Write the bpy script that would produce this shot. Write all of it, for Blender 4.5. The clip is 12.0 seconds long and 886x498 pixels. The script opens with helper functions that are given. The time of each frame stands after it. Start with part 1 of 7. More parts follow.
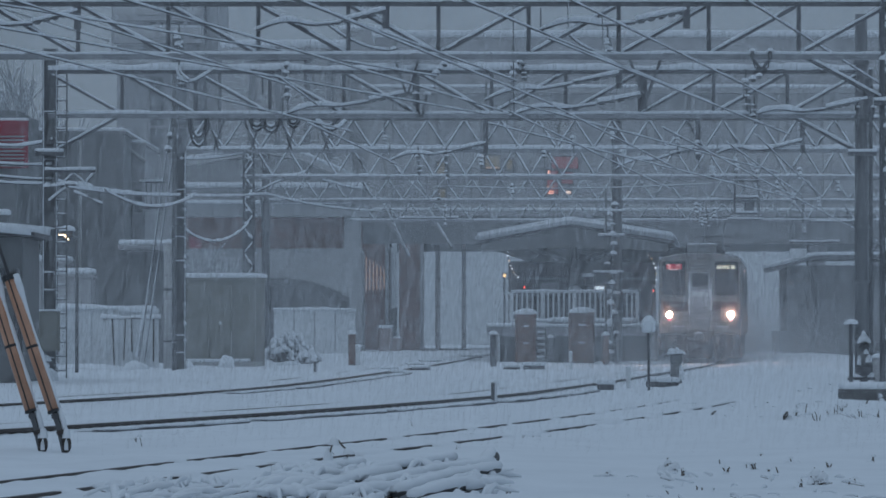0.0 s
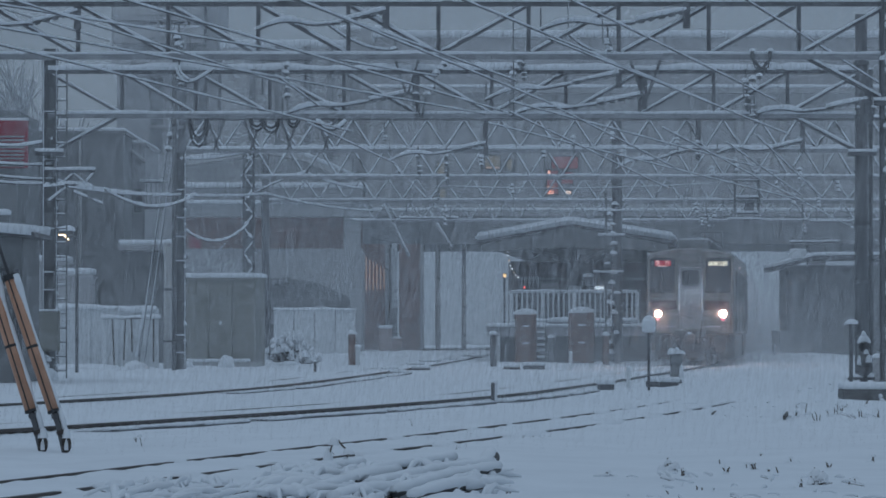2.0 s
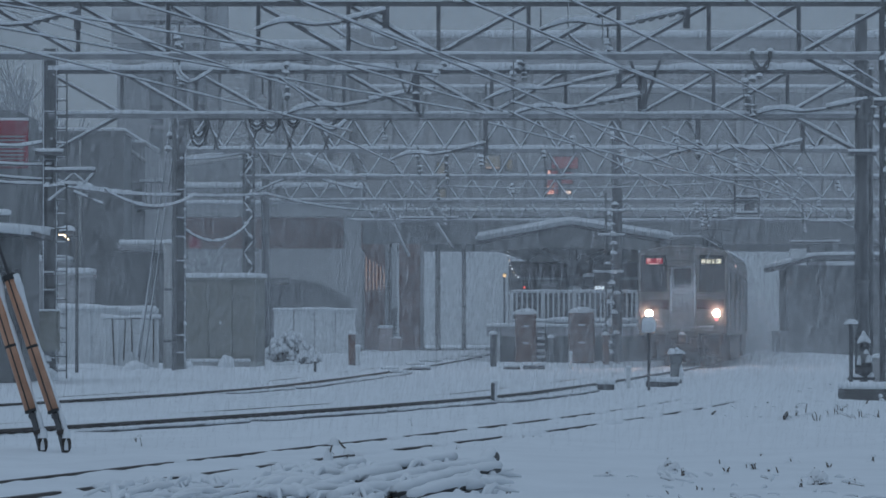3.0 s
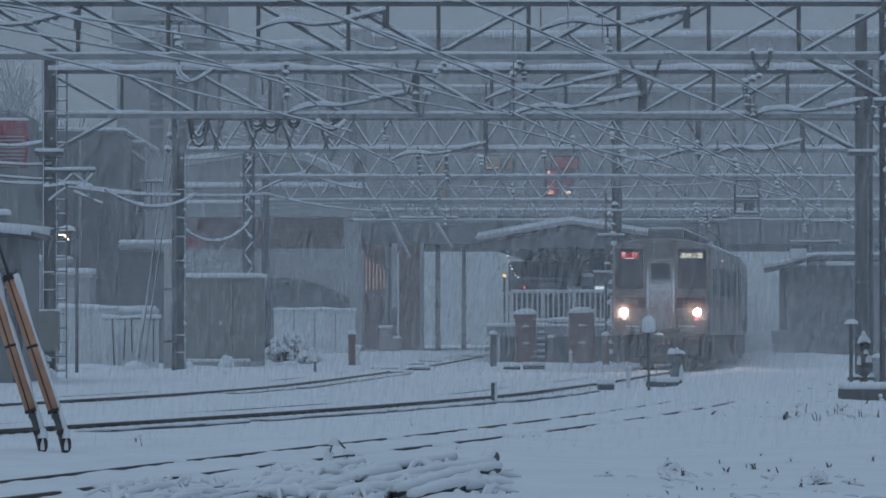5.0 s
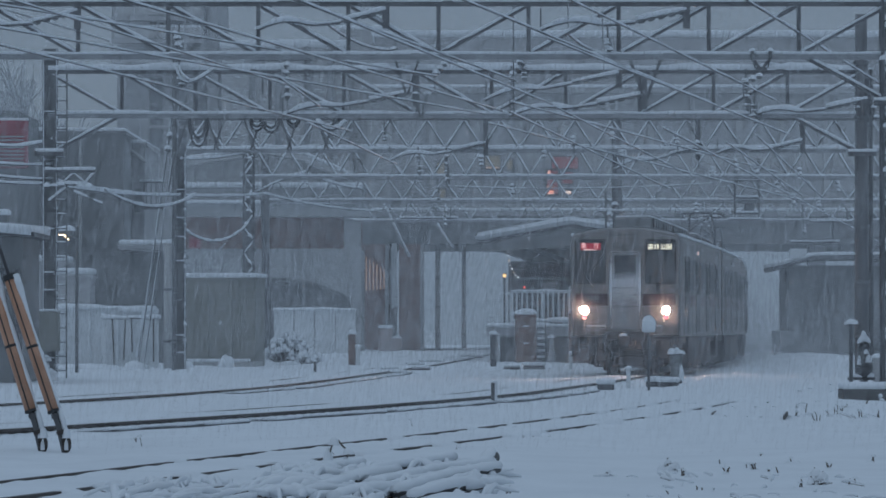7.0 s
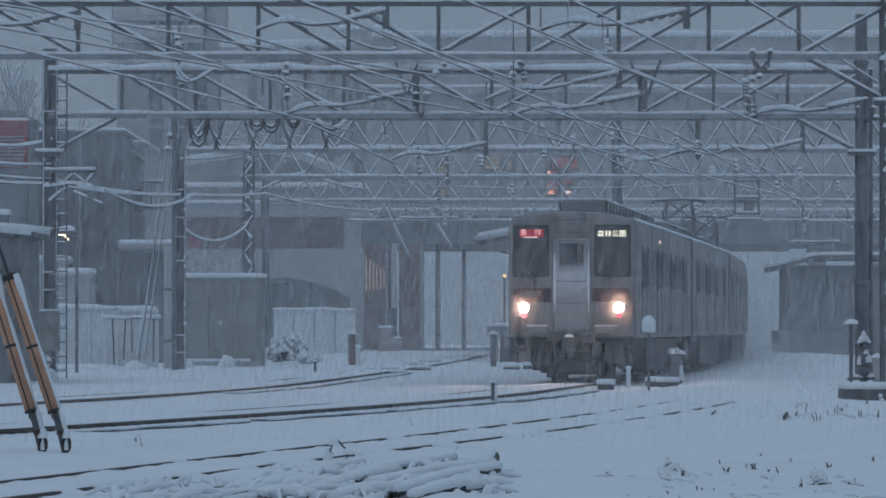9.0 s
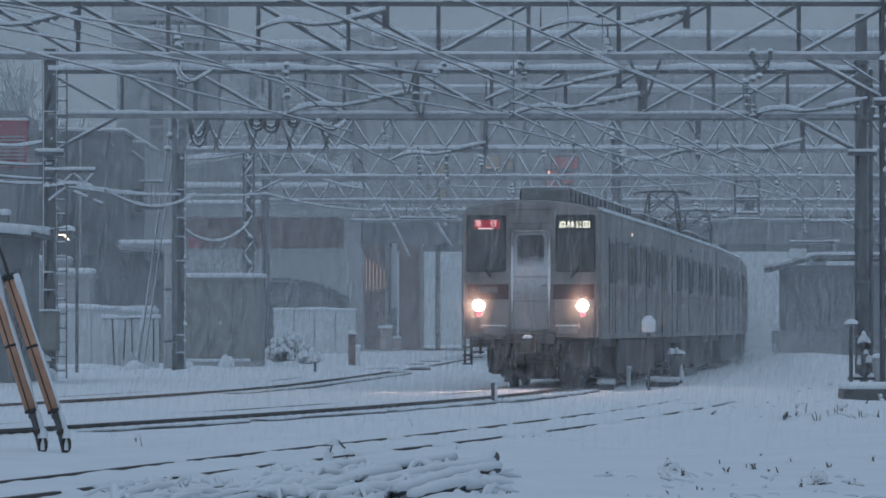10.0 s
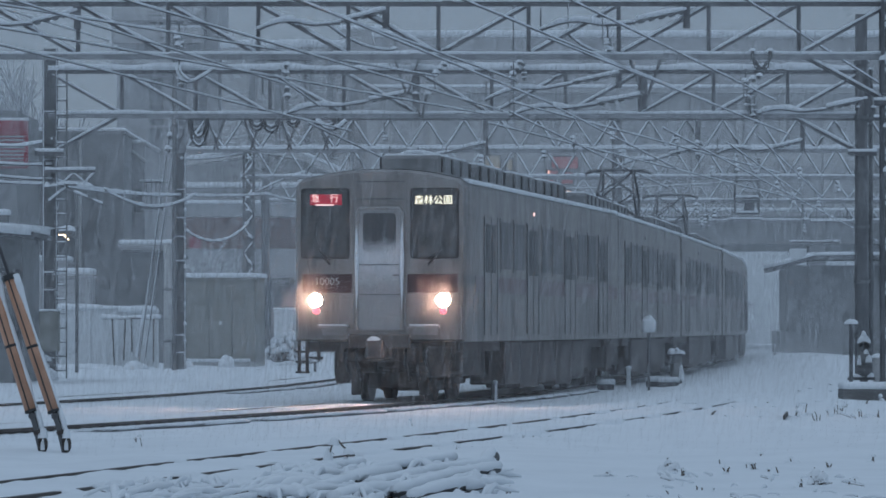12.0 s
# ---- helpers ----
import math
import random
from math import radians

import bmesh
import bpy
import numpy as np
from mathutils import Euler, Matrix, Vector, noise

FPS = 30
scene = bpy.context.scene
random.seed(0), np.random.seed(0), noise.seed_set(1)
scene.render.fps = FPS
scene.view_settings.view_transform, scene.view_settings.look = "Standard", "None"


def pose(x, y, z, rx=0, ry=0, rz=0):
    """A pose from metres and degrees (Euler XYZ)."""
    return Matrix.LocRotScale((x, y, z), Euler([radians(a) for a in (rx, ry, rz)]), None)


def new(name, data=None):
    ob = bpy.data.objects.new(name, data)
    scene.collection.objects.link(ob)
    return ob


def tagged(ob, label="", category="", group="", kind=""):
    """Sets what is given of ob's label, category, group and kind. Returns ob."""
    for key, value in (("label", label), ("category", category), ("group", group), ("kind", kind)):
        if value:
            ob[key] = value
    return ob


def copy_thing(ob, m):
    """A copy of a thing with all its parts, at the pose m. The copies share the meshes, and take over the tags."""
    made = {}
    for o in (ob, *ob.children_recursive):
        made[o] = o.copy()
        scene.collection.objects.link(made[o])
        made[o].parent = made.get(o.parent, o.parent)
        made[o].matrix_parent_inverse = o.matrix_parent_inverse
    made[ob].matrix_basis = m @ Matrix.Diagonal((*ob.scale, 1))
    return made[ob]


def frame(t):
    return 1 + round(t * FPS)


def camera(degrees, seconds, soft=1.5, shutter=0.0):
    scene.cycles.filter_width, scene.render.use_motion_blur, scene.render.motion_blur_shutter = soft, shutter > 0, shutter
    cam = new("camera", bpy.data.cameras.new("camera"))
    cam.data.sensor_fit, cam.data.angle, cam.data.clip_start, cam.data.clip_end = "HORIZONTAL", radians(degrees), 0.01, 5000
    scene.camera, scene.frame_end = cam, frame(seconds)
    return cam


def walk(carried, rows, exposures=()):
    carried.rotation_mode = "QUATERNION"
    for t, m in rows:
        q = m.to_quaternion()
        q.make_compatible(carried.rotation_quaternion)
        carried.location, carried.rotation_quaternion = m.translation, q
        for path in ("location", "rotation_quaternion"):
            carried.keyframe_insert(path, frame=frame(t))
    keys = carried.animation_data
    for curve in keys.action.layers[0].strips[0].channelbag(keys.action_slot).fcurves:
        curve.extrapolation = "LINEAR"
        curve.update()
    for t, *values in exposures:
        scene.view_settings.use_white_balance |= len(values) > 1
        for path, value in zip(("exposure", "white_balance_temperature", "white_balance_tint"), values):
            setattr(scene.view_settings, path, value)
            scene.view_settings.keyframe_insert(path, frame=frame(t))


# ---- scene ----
# The camera stands still beside the yard with a long lens.
cam = camera(12.0, 12.0, soft=1.65)
STAND = pose(0, 0, 1.26, 91.068, 0, 0)
scene.cycles.transparent_max_bounces = 40
walk(cam, [(0.0, STAND), (12.0, STAND)], exposures=[(0.0, -0.11), (6.0, -0.11), (9.0, -0.04), (10.5, 0.04), (11.0, 0.05), (12.0, 0.14)])

# ---- light: a heavy snow sky at dusk ----
world = bpy.data.worlds.new("snow_sky")
scene.world = world
world.use_nodes = True
wn, wl = world.node_tree.nodes, world.node_tree.links
wn.clear()
sky = wn.new("ShaderNodeTexSky")
sky.sky_type = "NISHITA"
sky.sun_disc = False
sky.sun_elevation, sky.sun_rotation = radians(35), radians(200)
cloud = wn.new("ShaderNodeBackground")
cloud.inputs["Strength"].default_value = 1.0
way = wn.new("ShaderNodeTexCoord")
rise = wn.new("ShaderNodeSeparateXYZ")
grade = wn.new("ShaderNodeValToRGB")
grade.color_ramp.elements[0].position, grade.color_ramp.elements[0].color = 0.0, (0.122, 0.168, 0.23, 1)
grade.color_ramp.elements[1].position, grade.color_ramp.elements[1].color = 0.75, (0.345, 0.46, 0.605, 1)
wl.new(way.outputs["Generated"], rise.inputs[0])
wl.new(rise.outputs["Z"], grade.inputs["Fac"])
wl.new(grade.outputs["Color"], cloud.inputs["Color"])
clear = wn.new("ShaderNodeBackground")
clear.inputs["Strength"].default_value = 0.05
both = wn.new("ShaderNodeMixShader")
both.inputs[0].default_value = 0.12
wout = wn.new("ShaderNodeOutputWorld")
wl.new(sky.outputs[0], clear.inputs["Color"])
wl.new(cloud.outputs[0], both.inputs[1])
wl.new(clear.outputs[0], both.inputs[2])
wl.new(both.outputs[0], wout.inputs["Surface"])

sun = new("sun", bpy.data.lights.new("sun", "SUN"))
sun.data.energy, sun.data.angle, sun.data.color = 0.12, radians(60), (0.75, 0.86, 1.0)
sun.matrix_world = pose(0, 0, 30, 38, 0, -30)


# ---- materials ----
def rgb(h):
    return tuple(h) + (1,)


def mat(name, a, b=None, scale=6.0, rough=0.7, metal=0.0, bump=0.2, fine=40.0, per_object=0.0, coat=0.0, stretch=None):
    """A surface of two mottled tones, with large stains, fine grain and relief; stretch draws the stains out into streaks."""
    m = bpy.data.materials.new(name)
    m.use_nodes = True
    n, l = m.node_tree.nodes, m.node_tree.links
    bs = n["Principled BSDF"]
    bs.inputs["Roughness"].default_value = rough
    bs.inputs["Metallic"].default_value = metal
    bs.inputs["Coat Weight"].default_value = coat
    b = b or tuple(c * 0.7 for c in a)
    co = n.new("ShaderNodeTexCoord")
    big = n.new("ShaderNodeTexNoise")
    big.inputs["Scale"].default_value, big.inputs["Detail"].default_value = scale, 5
    small = n.new("ShaderNodeTexNoise")
    small.inputs["Scale"].default_value, small.inputs["Detail"].default_value = fine, 3
    where = co.outputs["Object"]
    if stretch:
        grow = n.new("ShaderNodeMapping")
        grow.inputs["Scale"].default_value = stretch
        l.new(where, grow.inputs["Vector"])
        where = grow.outputs["Vector"]
    for t in (big, small):
        l.new(where, t.inputs["Vector"])
    mix = n.new("ShaderNodeMix")
    mix.data_type = "RGBA"
    ramp = n.new("ShaderNodeValToRGB")
    ramp.color_ramp.elements[0].position, ramp.color_ramp.elements[1].position = 0.35, 0.68
    add = n.new("ShaderNodeMath")
    add.operation = "MULTIPLY_ADD"
    l.new(small.outputs["Fac"], add.inputs[0])
    add.inputs[1].default_value = 0.35
    l.new(big.outputs["Fac"], add.inputs[2])
    sub = n.new("ShaderNodeMath")
    sub.operation = "SUBTRACT"
    l.new(add.outputs[0], sub.inputs[0])
    sub.inputs[1].default_value = 0.17
    l.new(sub.outputs[0], ramp.inputs["Fac"])
    l.new(ramp.outputs["Color"], mix.inputs["Factor"])
    mix.inputs["A"].default_value, mix.inputs["B"].default_value = rgb(a), rgb(b)
    colour = mix.outputs["Result"]
    if per_object:
        info = n.new("ShaderNodeObjectInfo")
        hsv = n.new("ShaderNodeHueSaturation")
        mr = n.new("ShaderNodeMapRange")
        mr.inputs["To Min"].default_value, mr.inputs["To Max"].default_value = 1 - per_object, 1 + per_object
        l.new(info.outputs["Random"], mr.inputs["Value"])
        l.new(mr.outputs["Result"], hsv.inputs["Value"])
        l.new(colour, hsv.inputs["Color"])
        colour = hsv.outputs["Color"]
    l.new(colour, bs.inputs["Base Color"])
    if bump:
        bp = n.new("ShaderNodeBump")
        bp.inputs["Strength"].default_value, bp.inputs["Distance"].default_value = bump, 0.02
        l.new(small.outputs["Fac"], bp.inputs["Height"])
        l.new(bp.outputs["Normal"], bs.inputs["Normal"])
    return m


def glow(name, colour, strength):
    m = bpy.data.materials.new(name)
    m.use_nodes = True
    bs = m.node_tree.nodes["Principled BSDF"]
    bs.inputs["Base Color"].default_value = rgb(colour)
    bs.inputs["Emission Color"].default_value = rgb(colour)
    bs.inputs["Emission Strength"].default_value = strength
    return m


def glass(name, tint, rough=0.12):
    return mat(name, tint, tuple(c * 1.5 for c in tint), scale=3, rough=rough, bump=0.0, coat=0.3)


SNOW = mat("snow", (0.80, 0.83, 0.86), (0.74, 0.77, 0.80), scale=0.8, rough=0.9, bump=0.35, fine=9)
SNOW_CLUMP = mat("clumped_snow", (0.80, 0.83, 0.86), (0.72, 0.75, 0.78), scale=2, rough=0.9, bump=0.25, fine=11)
# Dark steel raised in tone so its colour carries some of the haze.
STEEL = mat("haze_paled_dark_steel", (0.135, 0.138, 0.145), (0.095, 0.095, 0.10), scale=3, rough=0.65)
RIMED = mat("rime_coated_steel", (0.36, 0.37, 0.385), (0.24, 0.245, 0.255), scale=5, rough=0.8, fine=22)
GALV = mat("weathered_galvanised_steel", (0.20, 0.205, 0.21), (0.12, 0.122, 0.125), scale=4, rough=0.55, metal=0.3)
POSTM = mat("weathered_post", (0.17, 0.172, 0.178), (0.12, 0.122, 0.127), scale=1.5, rough=0.7)
WIRE = mat("wire", (0.07, 0.07, 0.075), rough=0.6, bump=0)
RAIL = mat("rusty_rail_steel", (0.07, 0.055, 0.05), (0.035, 0.03, 0.028), scale=2, rough=0.6)
POLISHED = mat("polished_rail_steel", (0.5, 0.5, 0.5), (0.4, 0.4, 0.4), rough=0.42, metal=0.9, bump=0)
CONC = mat("stained_concrete", (0.48, 0.48, 0.475), (0.42, 0.42, 0.415), scale=0.7, rough=0.85, fine=14)
# Window panes close to the wall's own tone.
PALE_PANE = mat("pale_window_pane", (0.40, 0.405, 0.41), (0.33, 0.335, 0.34), scale=0.5, rough=0.4)
# Dark concrete of the base block; also paints shade under platform deck and canopy.
CONC_AND_SHADE = mat("dark_concrete_and_shade", (0.15, 0.15, 0.15), (0.10, 0.10, 0.10), scale=2.5, rough=0.7, fine=14)
CONC_DARK = mat("dark_concrete", (0.41, 0.41, 0.415), (0.36, 0.36, 0.365), scale=0.6, rough=0.85, fine=12)
PALE = mat("pale_plaster", (0.385, 0.39, 0.395), (0.33, 0.335, 0.34), scale=0.4, rough=0.85, fine=10)
GREYWALL = mat("grey_siding", (0.23, 0.235, 0.24), (0.195, 0.20, 0.205), scale=0.5, rough=0.8, fine=12)
WHITEP = mat("white_panel", (0.72, 0.745, 0.76), (0.62, 0.645, 0.66), scale=1.2, rough=0.7, fine=18)
REDP = mat("red_sign_paint", (0.33, 0.03, 0.05), (0.25, 0.025, 0.04), scale=1.2, rough=0.5)
CABINET = mat("grey_green_sheet", (0.27, 0.268, 0.245), (0.225, 0.225, 0.205), scale=1.0, rough=0.6, fine=20)
RUSTB = mat("rusty_brown_paint", (0.24, 0.145, 0.115), (0.16, 0.10, 0.085), scale=2.5, rough=0.75)
BRICKBROWN = mat("brown_cladding", (0.29, 0.17, 0.145), (0.22, 0.13, 0.11), scale=1.0, rough=0.8)
ORANGE = mat("faded_orange_plastic", (0.58, 0.32, 0.21), (0.48, 0.26, 0.17), scale=5, rough=0.45, bump=0.08)
BLACK = mat("black_rubber", (0.05, 0.05, 0.052), rough=0.6)
STAINLESS = mat("stainless_body", (0.315, 0.298, 0.288), (0.172, 0.161, 0.158), scale=1.6, rough=0.5, metal=0.3, bump=0.06, fine=14, stretch=(1.5, 1.6, 0.22))
FACE = mat("grey_front_paint", (0.34, 0.335, 0.33), (0.28, 0.275, 0.27), scale=1.5, rough=0.5, metal=0.2, bump=0.05)
DOORP = mat("front_door_paint", (0.38, 0.38, 0.385), (0.32, 0.32, 0.325), scale=1.5, rough=0.5, bump=0.05)
MAROON = mat("maroon_band", (0.072, 0.031, 0.033), (0.046, 0.019, 0.021), scale=3, rough=0.5)
FROSTED = mat("frosted_maroon_band", (0.27, 0.245, 0.25), (0.175, 0.13, 0.135), scale=2, rough=0.6, fine=12)
UNDER = mat("sooty_underframe", (0.135, 0.122, 0.118), (0.075, 0.068, 0.066), scale=4, rough=0.85, bump=0.4)
ROOFP = mat("train_roof", (0.29, 0.295, 0.30), (0.21, 0.213, 0.217), scale=2, rough=0.75)
GLASS = glass("dark_glass", (0.07, 0.075, 0.08), 0.1)
FROSTGLASS = mat("frosted_side_glass", (0.085, 0.085, 0.09), (0.20, 0.20, 0.205), scale=2.2, rough=0.6, bump=0.05, fine=18, stretch=(1, 1.8, 0.3))
DOORGLASS = mat("dull_dark_glass", (0.045, 0.046, 0.05), (0.08, 0.08, 0.085), scale=3, rough=0.55, bump=0, stretch=(1, 1.5, 0.3))
WINDOW = glass("window_glass", (0.10, 0.11, 0.12), 0.2)
LAMPGLOW = glow("headlamp_glow", (1.0, 0.60, 0.43), 680)
TAILGLOW = glow("tail_lamp_glow", (1.0, 0.16, 0.26), 0.75)
SIGNRED = glow("red_sign_glow", (0.60, 0.03, 0.06), 0.13)
SIGNDIM = glow("red_sign_text_glow", (1.0, 0.66, 0.62), 0.85)
SIGNTEXT = glow("sign_text_glow", (1.0, 0.95, 0.74), 1.25)
WARMWIN = glow("warm_window_glow", (1.0, 0.66, 0.48), 0.16)
DIMWIN = glow("dim_window_glow", (0.30, 0.26, 0.19), 0.16)
WARMLAMP = glow("warm_lamp_glow", (1.0, 0.78, 0.5), 4.0)
WHITELAMP = glow("white_lamp_glow", (0.9, 0.95, 1.0), 3.0)
AMBER = glow("amber_lamp_glow", (1.0, 0.62, 0.25), 1.6)
SCREENGLOW = glow("screen_glow", (0.75, 0.88, 1.0), 0.9)
REDLAMP = glow("red_lamp_glow", (1.0, 0.12, 0.1), 3.0)
SHOPLAMP = glow("shop_lamp_glow", (1.0, 0.72, 0.58), 0.75)
SHOPRED = glow("red_shop_glow", (0.40, 0.13, 0.13), 0.09)
STALK = mat("dry_stalk", (0.13, 0.105, 0.085), rough=0.9, bump=0)
RIMEBARK = mat("rime_furred_bark", (0.48, 0.49, 0.50), (0.36, 0.365, 0.37), scale=3, rough=0.9)
# Boards coloured dark to carry the shade under the platform canopy.
SHADE_BOARDS = mat("canopy_shade_boards", (0.10, 0.085, 0.08), (0.065, 0.058, 0.056), scale=1.5, rough=0.8, stretch=(1, 1, 0.3))
PINKISH = mat("faded_pinkish_paint", (0.36, 0.29, 0.28), (0.29, 0.235, 0.225), scale=1.5, rough=0.7)
BARK = mat("bark", (0.09, 0.08, 0.075), rough=0.9)


def frosted(name, base, rough, z_none, z_full, z_end):
    """A painted or glazed panel with a crust of driven snow, thickest at one height and ragged at its edges."""
    m = bpy.data.materials.new(name)
    m.use_nodes = True
    n, l = m.node_tree.nodes, m.node_tree.links
    bs = n["Principled BSDF"]
    bs.inputs["Roughness"].default_value = rough
    co, sep = n.new("ShaderNodeTexCoord"), n.new("ShaderNodeSeparateXYZ")
    l.new(co.outputs["Object"], sep.inputs[0])
    noise_a, noise_b = n.new("ShaderNodeTexNoise"), n.new("ShaderNodeTexNoise")
    noise_a.inputs["Scale"].default_value, noise_b.inputs["Scale"].default_value = 6, 60
    for t in (noise_a, noise_b):
        l.new(co.outputs["Object"], t.inputs["Vector"])
    off = n.new("ShaderNodeMath")
    off.operation = "MULTIPLY_ADD"
    l.new(noise_a.outputs["Fac"], off.inputs[0])
    off.inputs[1].default_value = 0.3
    l.new(sep.outputs["Z"], off.inputs[2])
    up, down = n.new("ShaderNodeMapRange"), n.new("ShaderNodeMapRange")
    for r, a, b in ((up, z_none + 0.15, z_full + 0.15), (down, z_end + 0.15, z_full + 0.15)):
        r.interpolation_type = "SMOOTHSTEP"
        r.inputs["From Min"].default_value, r.inputs["From Max"].default_value = a, b
        l.new(off.outputs[0], r.inputs["Value"])
    both_ = n.new("ShaderNodeMath")
    both_.operation = "MINIMUM"
    l.new(up.outputs["Result"], both_.inputs[0])
    l.new(down.outputs["Result"], both_.inputs[1])
    grain = n.new("ShaderNodeMapRange")
    grain.inputs["To Min"].default_value, grain.inputs["To Max"].default_value = 0.45, 1.0
    l.new(noise_b.outputs["Fac"], grain.inputs["Value"])
    mul = n.new("ShaderNodeMath")
    mul.operation = "MULTIPLY"
    l.new(both_.outputs[0], mul.inputs[0])
    l.new(grain.outputs["Result"], mul.inputs[1])
    mix = n.new("ShaderNodeMix")
    mix.data_type = "RGBA"
    l.new(mul.outputs[0], mix.inputs["Factor"])
    mix.inputs["A"].default_value, mix.inputs["B"].default_value = rgb(base), (0.68, 0.70, 0.73, 1)
    l.new(mix.outputs["Result"], bs.inputs["Base Color"])
    return m


DOOR_FROST = frosted("snow_crusted_door", (0.31, 0.31, 0.315), 0.55, 1.72, 2.36, 2.95)
GLASS_FROST = frosted("snow_crusted_door_glass", (0.07, 0.075, 0.08), 0.3, 1.9, 2.36, 2.72)


# ---- building helpers ----
def part(name, bm, material, parent=None, label="", smooth=False):
    """Links a bmesh as one mesh object, under a thing or part if given."""
    me = bpy.data.meshes.new(name)
    bm.normal_update()
    bm.to_mesh(me)
    bm.free()
    me.materials.append(material)
    if smooth:
        for p in me.polygons:
            p.use_smooth = True
    ob = new(name, me)
    if parent is not None:
        ob.parent = parent
    if label:
        ob["label"] = label
    return ob


def thing(name, x, y, z, label, category, group="", kind="", rz=0):
    e = new(name)
    e.empty_display_size = 0.2
    e.matrix_basis = pose(x, y, z, 0, 0, rz)
    return tagged(e, label, category, group, kind)


def box(bm, c, s, bevel=0.0, m=None):
    r = bmesh.ops.create_cube(bm, size=1, matrix=(m or Matrix()) @ Matrix.Translation(c) @ Matrix.Diagonal((*s, 1)))
    if bevel:
        es = list({e for v in r["verts"] for e in v.link_edges})
        bmesh.ops.bevel(bm, geom=es, offset=bevel, segments=2, affect="EDGES", profile=0.5)
    return bm


def boxes(*items, bevel=0.0):
    bm = bmesh.new()
    for c, s in items:
        box(bm, c, s, bevel)
    return bm


def aim(p, q):
    p, q = Vector(p), Vector(q)
    d = q - p
    up = "X" if abs(d.normalized().z) > 0.95 else "Z"
    return Matrix.Translation((p + q) / 2) @ d.to_track_quat("Y", up).to_matrix().to_4x4(), d.length


def bar(bm, p, q, w, h):
    """A square bar from p to q, w wide and h high."""
    m, n = aim(p, q)
    bmesh.ops.create_cube(bm, size=1, matrix=m @ Matrix.Diagonal((w, n, h, 1)))
    return bm


def rod(bm, p, q, r, seg=8, r2=None):
    m, n = aim(p, q)
    bmesh.ops.create_cone(bm, cap_ends=True, segments=seg, radius1=r, radius2=r if r2 is None else r2, depth=n,
                          matrix=m @ Matrix.Rotation(radians(-90), 4, "X"))
    return bm


def sweep(bm, pts, prof, closed_ends=True):
    """A profile of (side, up) pairs carried along points."""
    rings = []
    pts = [Vector(p) for p in pts]
    for i, p in enumerate(pts):
        d = (pts[min(i + 1, len(pts) - 1)] - pts[max(i - 1, 0)]).normalized()
        side = d.cross(Vector((0, 0, 1)))
        side = side.normalized() if side.length > 1e-4 else Vector((1, 0, 0))
        up = side.cross(d)
        pr = prof(i) if callable(prof) else prof
        rings.append([bm.verts.new(p + side * a + up * b) for a, b in pr])
    k = len(rings[0])
    for a, b in zip(rings, rings[1:]):
        for j in range(k):
            bm.faces.new((a[j], a[(j + 1) % k], b[(j + 1) % k], b[j]))
    if closed_ends:
        bm.faces.new(rings[0])
        bm.faces.new(rings[-1][::-1])
    bmesh.ops.recalc_face_normals(bm, faces=bm.faces)
    return bm


def circle(r, k=8):
    return [(r * math.cos(2 * math.pi * i / k), r * math.sin(2 * math.pi * i / k)) for i in range(k)]


def wander(rng, p, q, n, amount):
    p, q = Vector(p), Vector(q)
    return [p.lerp(q, i / n) + Vector((0, 0, rng.uniform(-amount, amount))) for i in range(n + 1)]


def swell(rng, n, step, low, high):
    """n + 1 sizes that rise and fall slowly along a ridge, with a rare small notch."""
    a, b, c = (rng.uniform(0, 6.3) for _ in range(3))
    la, lb, lc = rng.uniform(2.2, 3.6), rng.uniform(0.9, 1.5), rng.uniform(5, 8)
    out = []
    for i in range(n + 1):
        u = i * step * 6.283
        v = 0.5 + 0.24 * math.sin(u / la + a) + 0.13 * math.sin(u / lb + b) + 0.2 * math.sin(u / lc + c)
        out.append((low + (high - low) * min(1.1, max(0.0, v))) * (0.72 if rng.random() < 0.05 else 1))
    return out


def snow_bead(bm, p, q, w, h, rng, lumps=True):
    """A rounded ridge of snow that lies on a bar from p to q; the bar's top is at p and q."""
    long_ = (Vector(q) - Vector(p)).length
    n = max(2, int(long_ / max(0.22, w)))
    hs = [h * v for v in swell(rng, n, long_ / n, 0.6, 1.3)] if lumps else [h] * (n + 1)
    ws = swell(rng, n, long_ / n, 0.9, 1.12)
    pts = [Vector(p).lerp(Vector(q), i / n) for i in range(n + 1)]

    def prof(i):
        a, b = w / 2 * ws[i], hs[i]
        return [(-a, -0.02), (a, -0.02), (a * 1.05, b * 0.45), (a * 0.55, b * 0.92), (-a * 0.55, b * 0.92), (-a * 1.05, b * 0.45)]
    return sweep(bm, pts, prof)


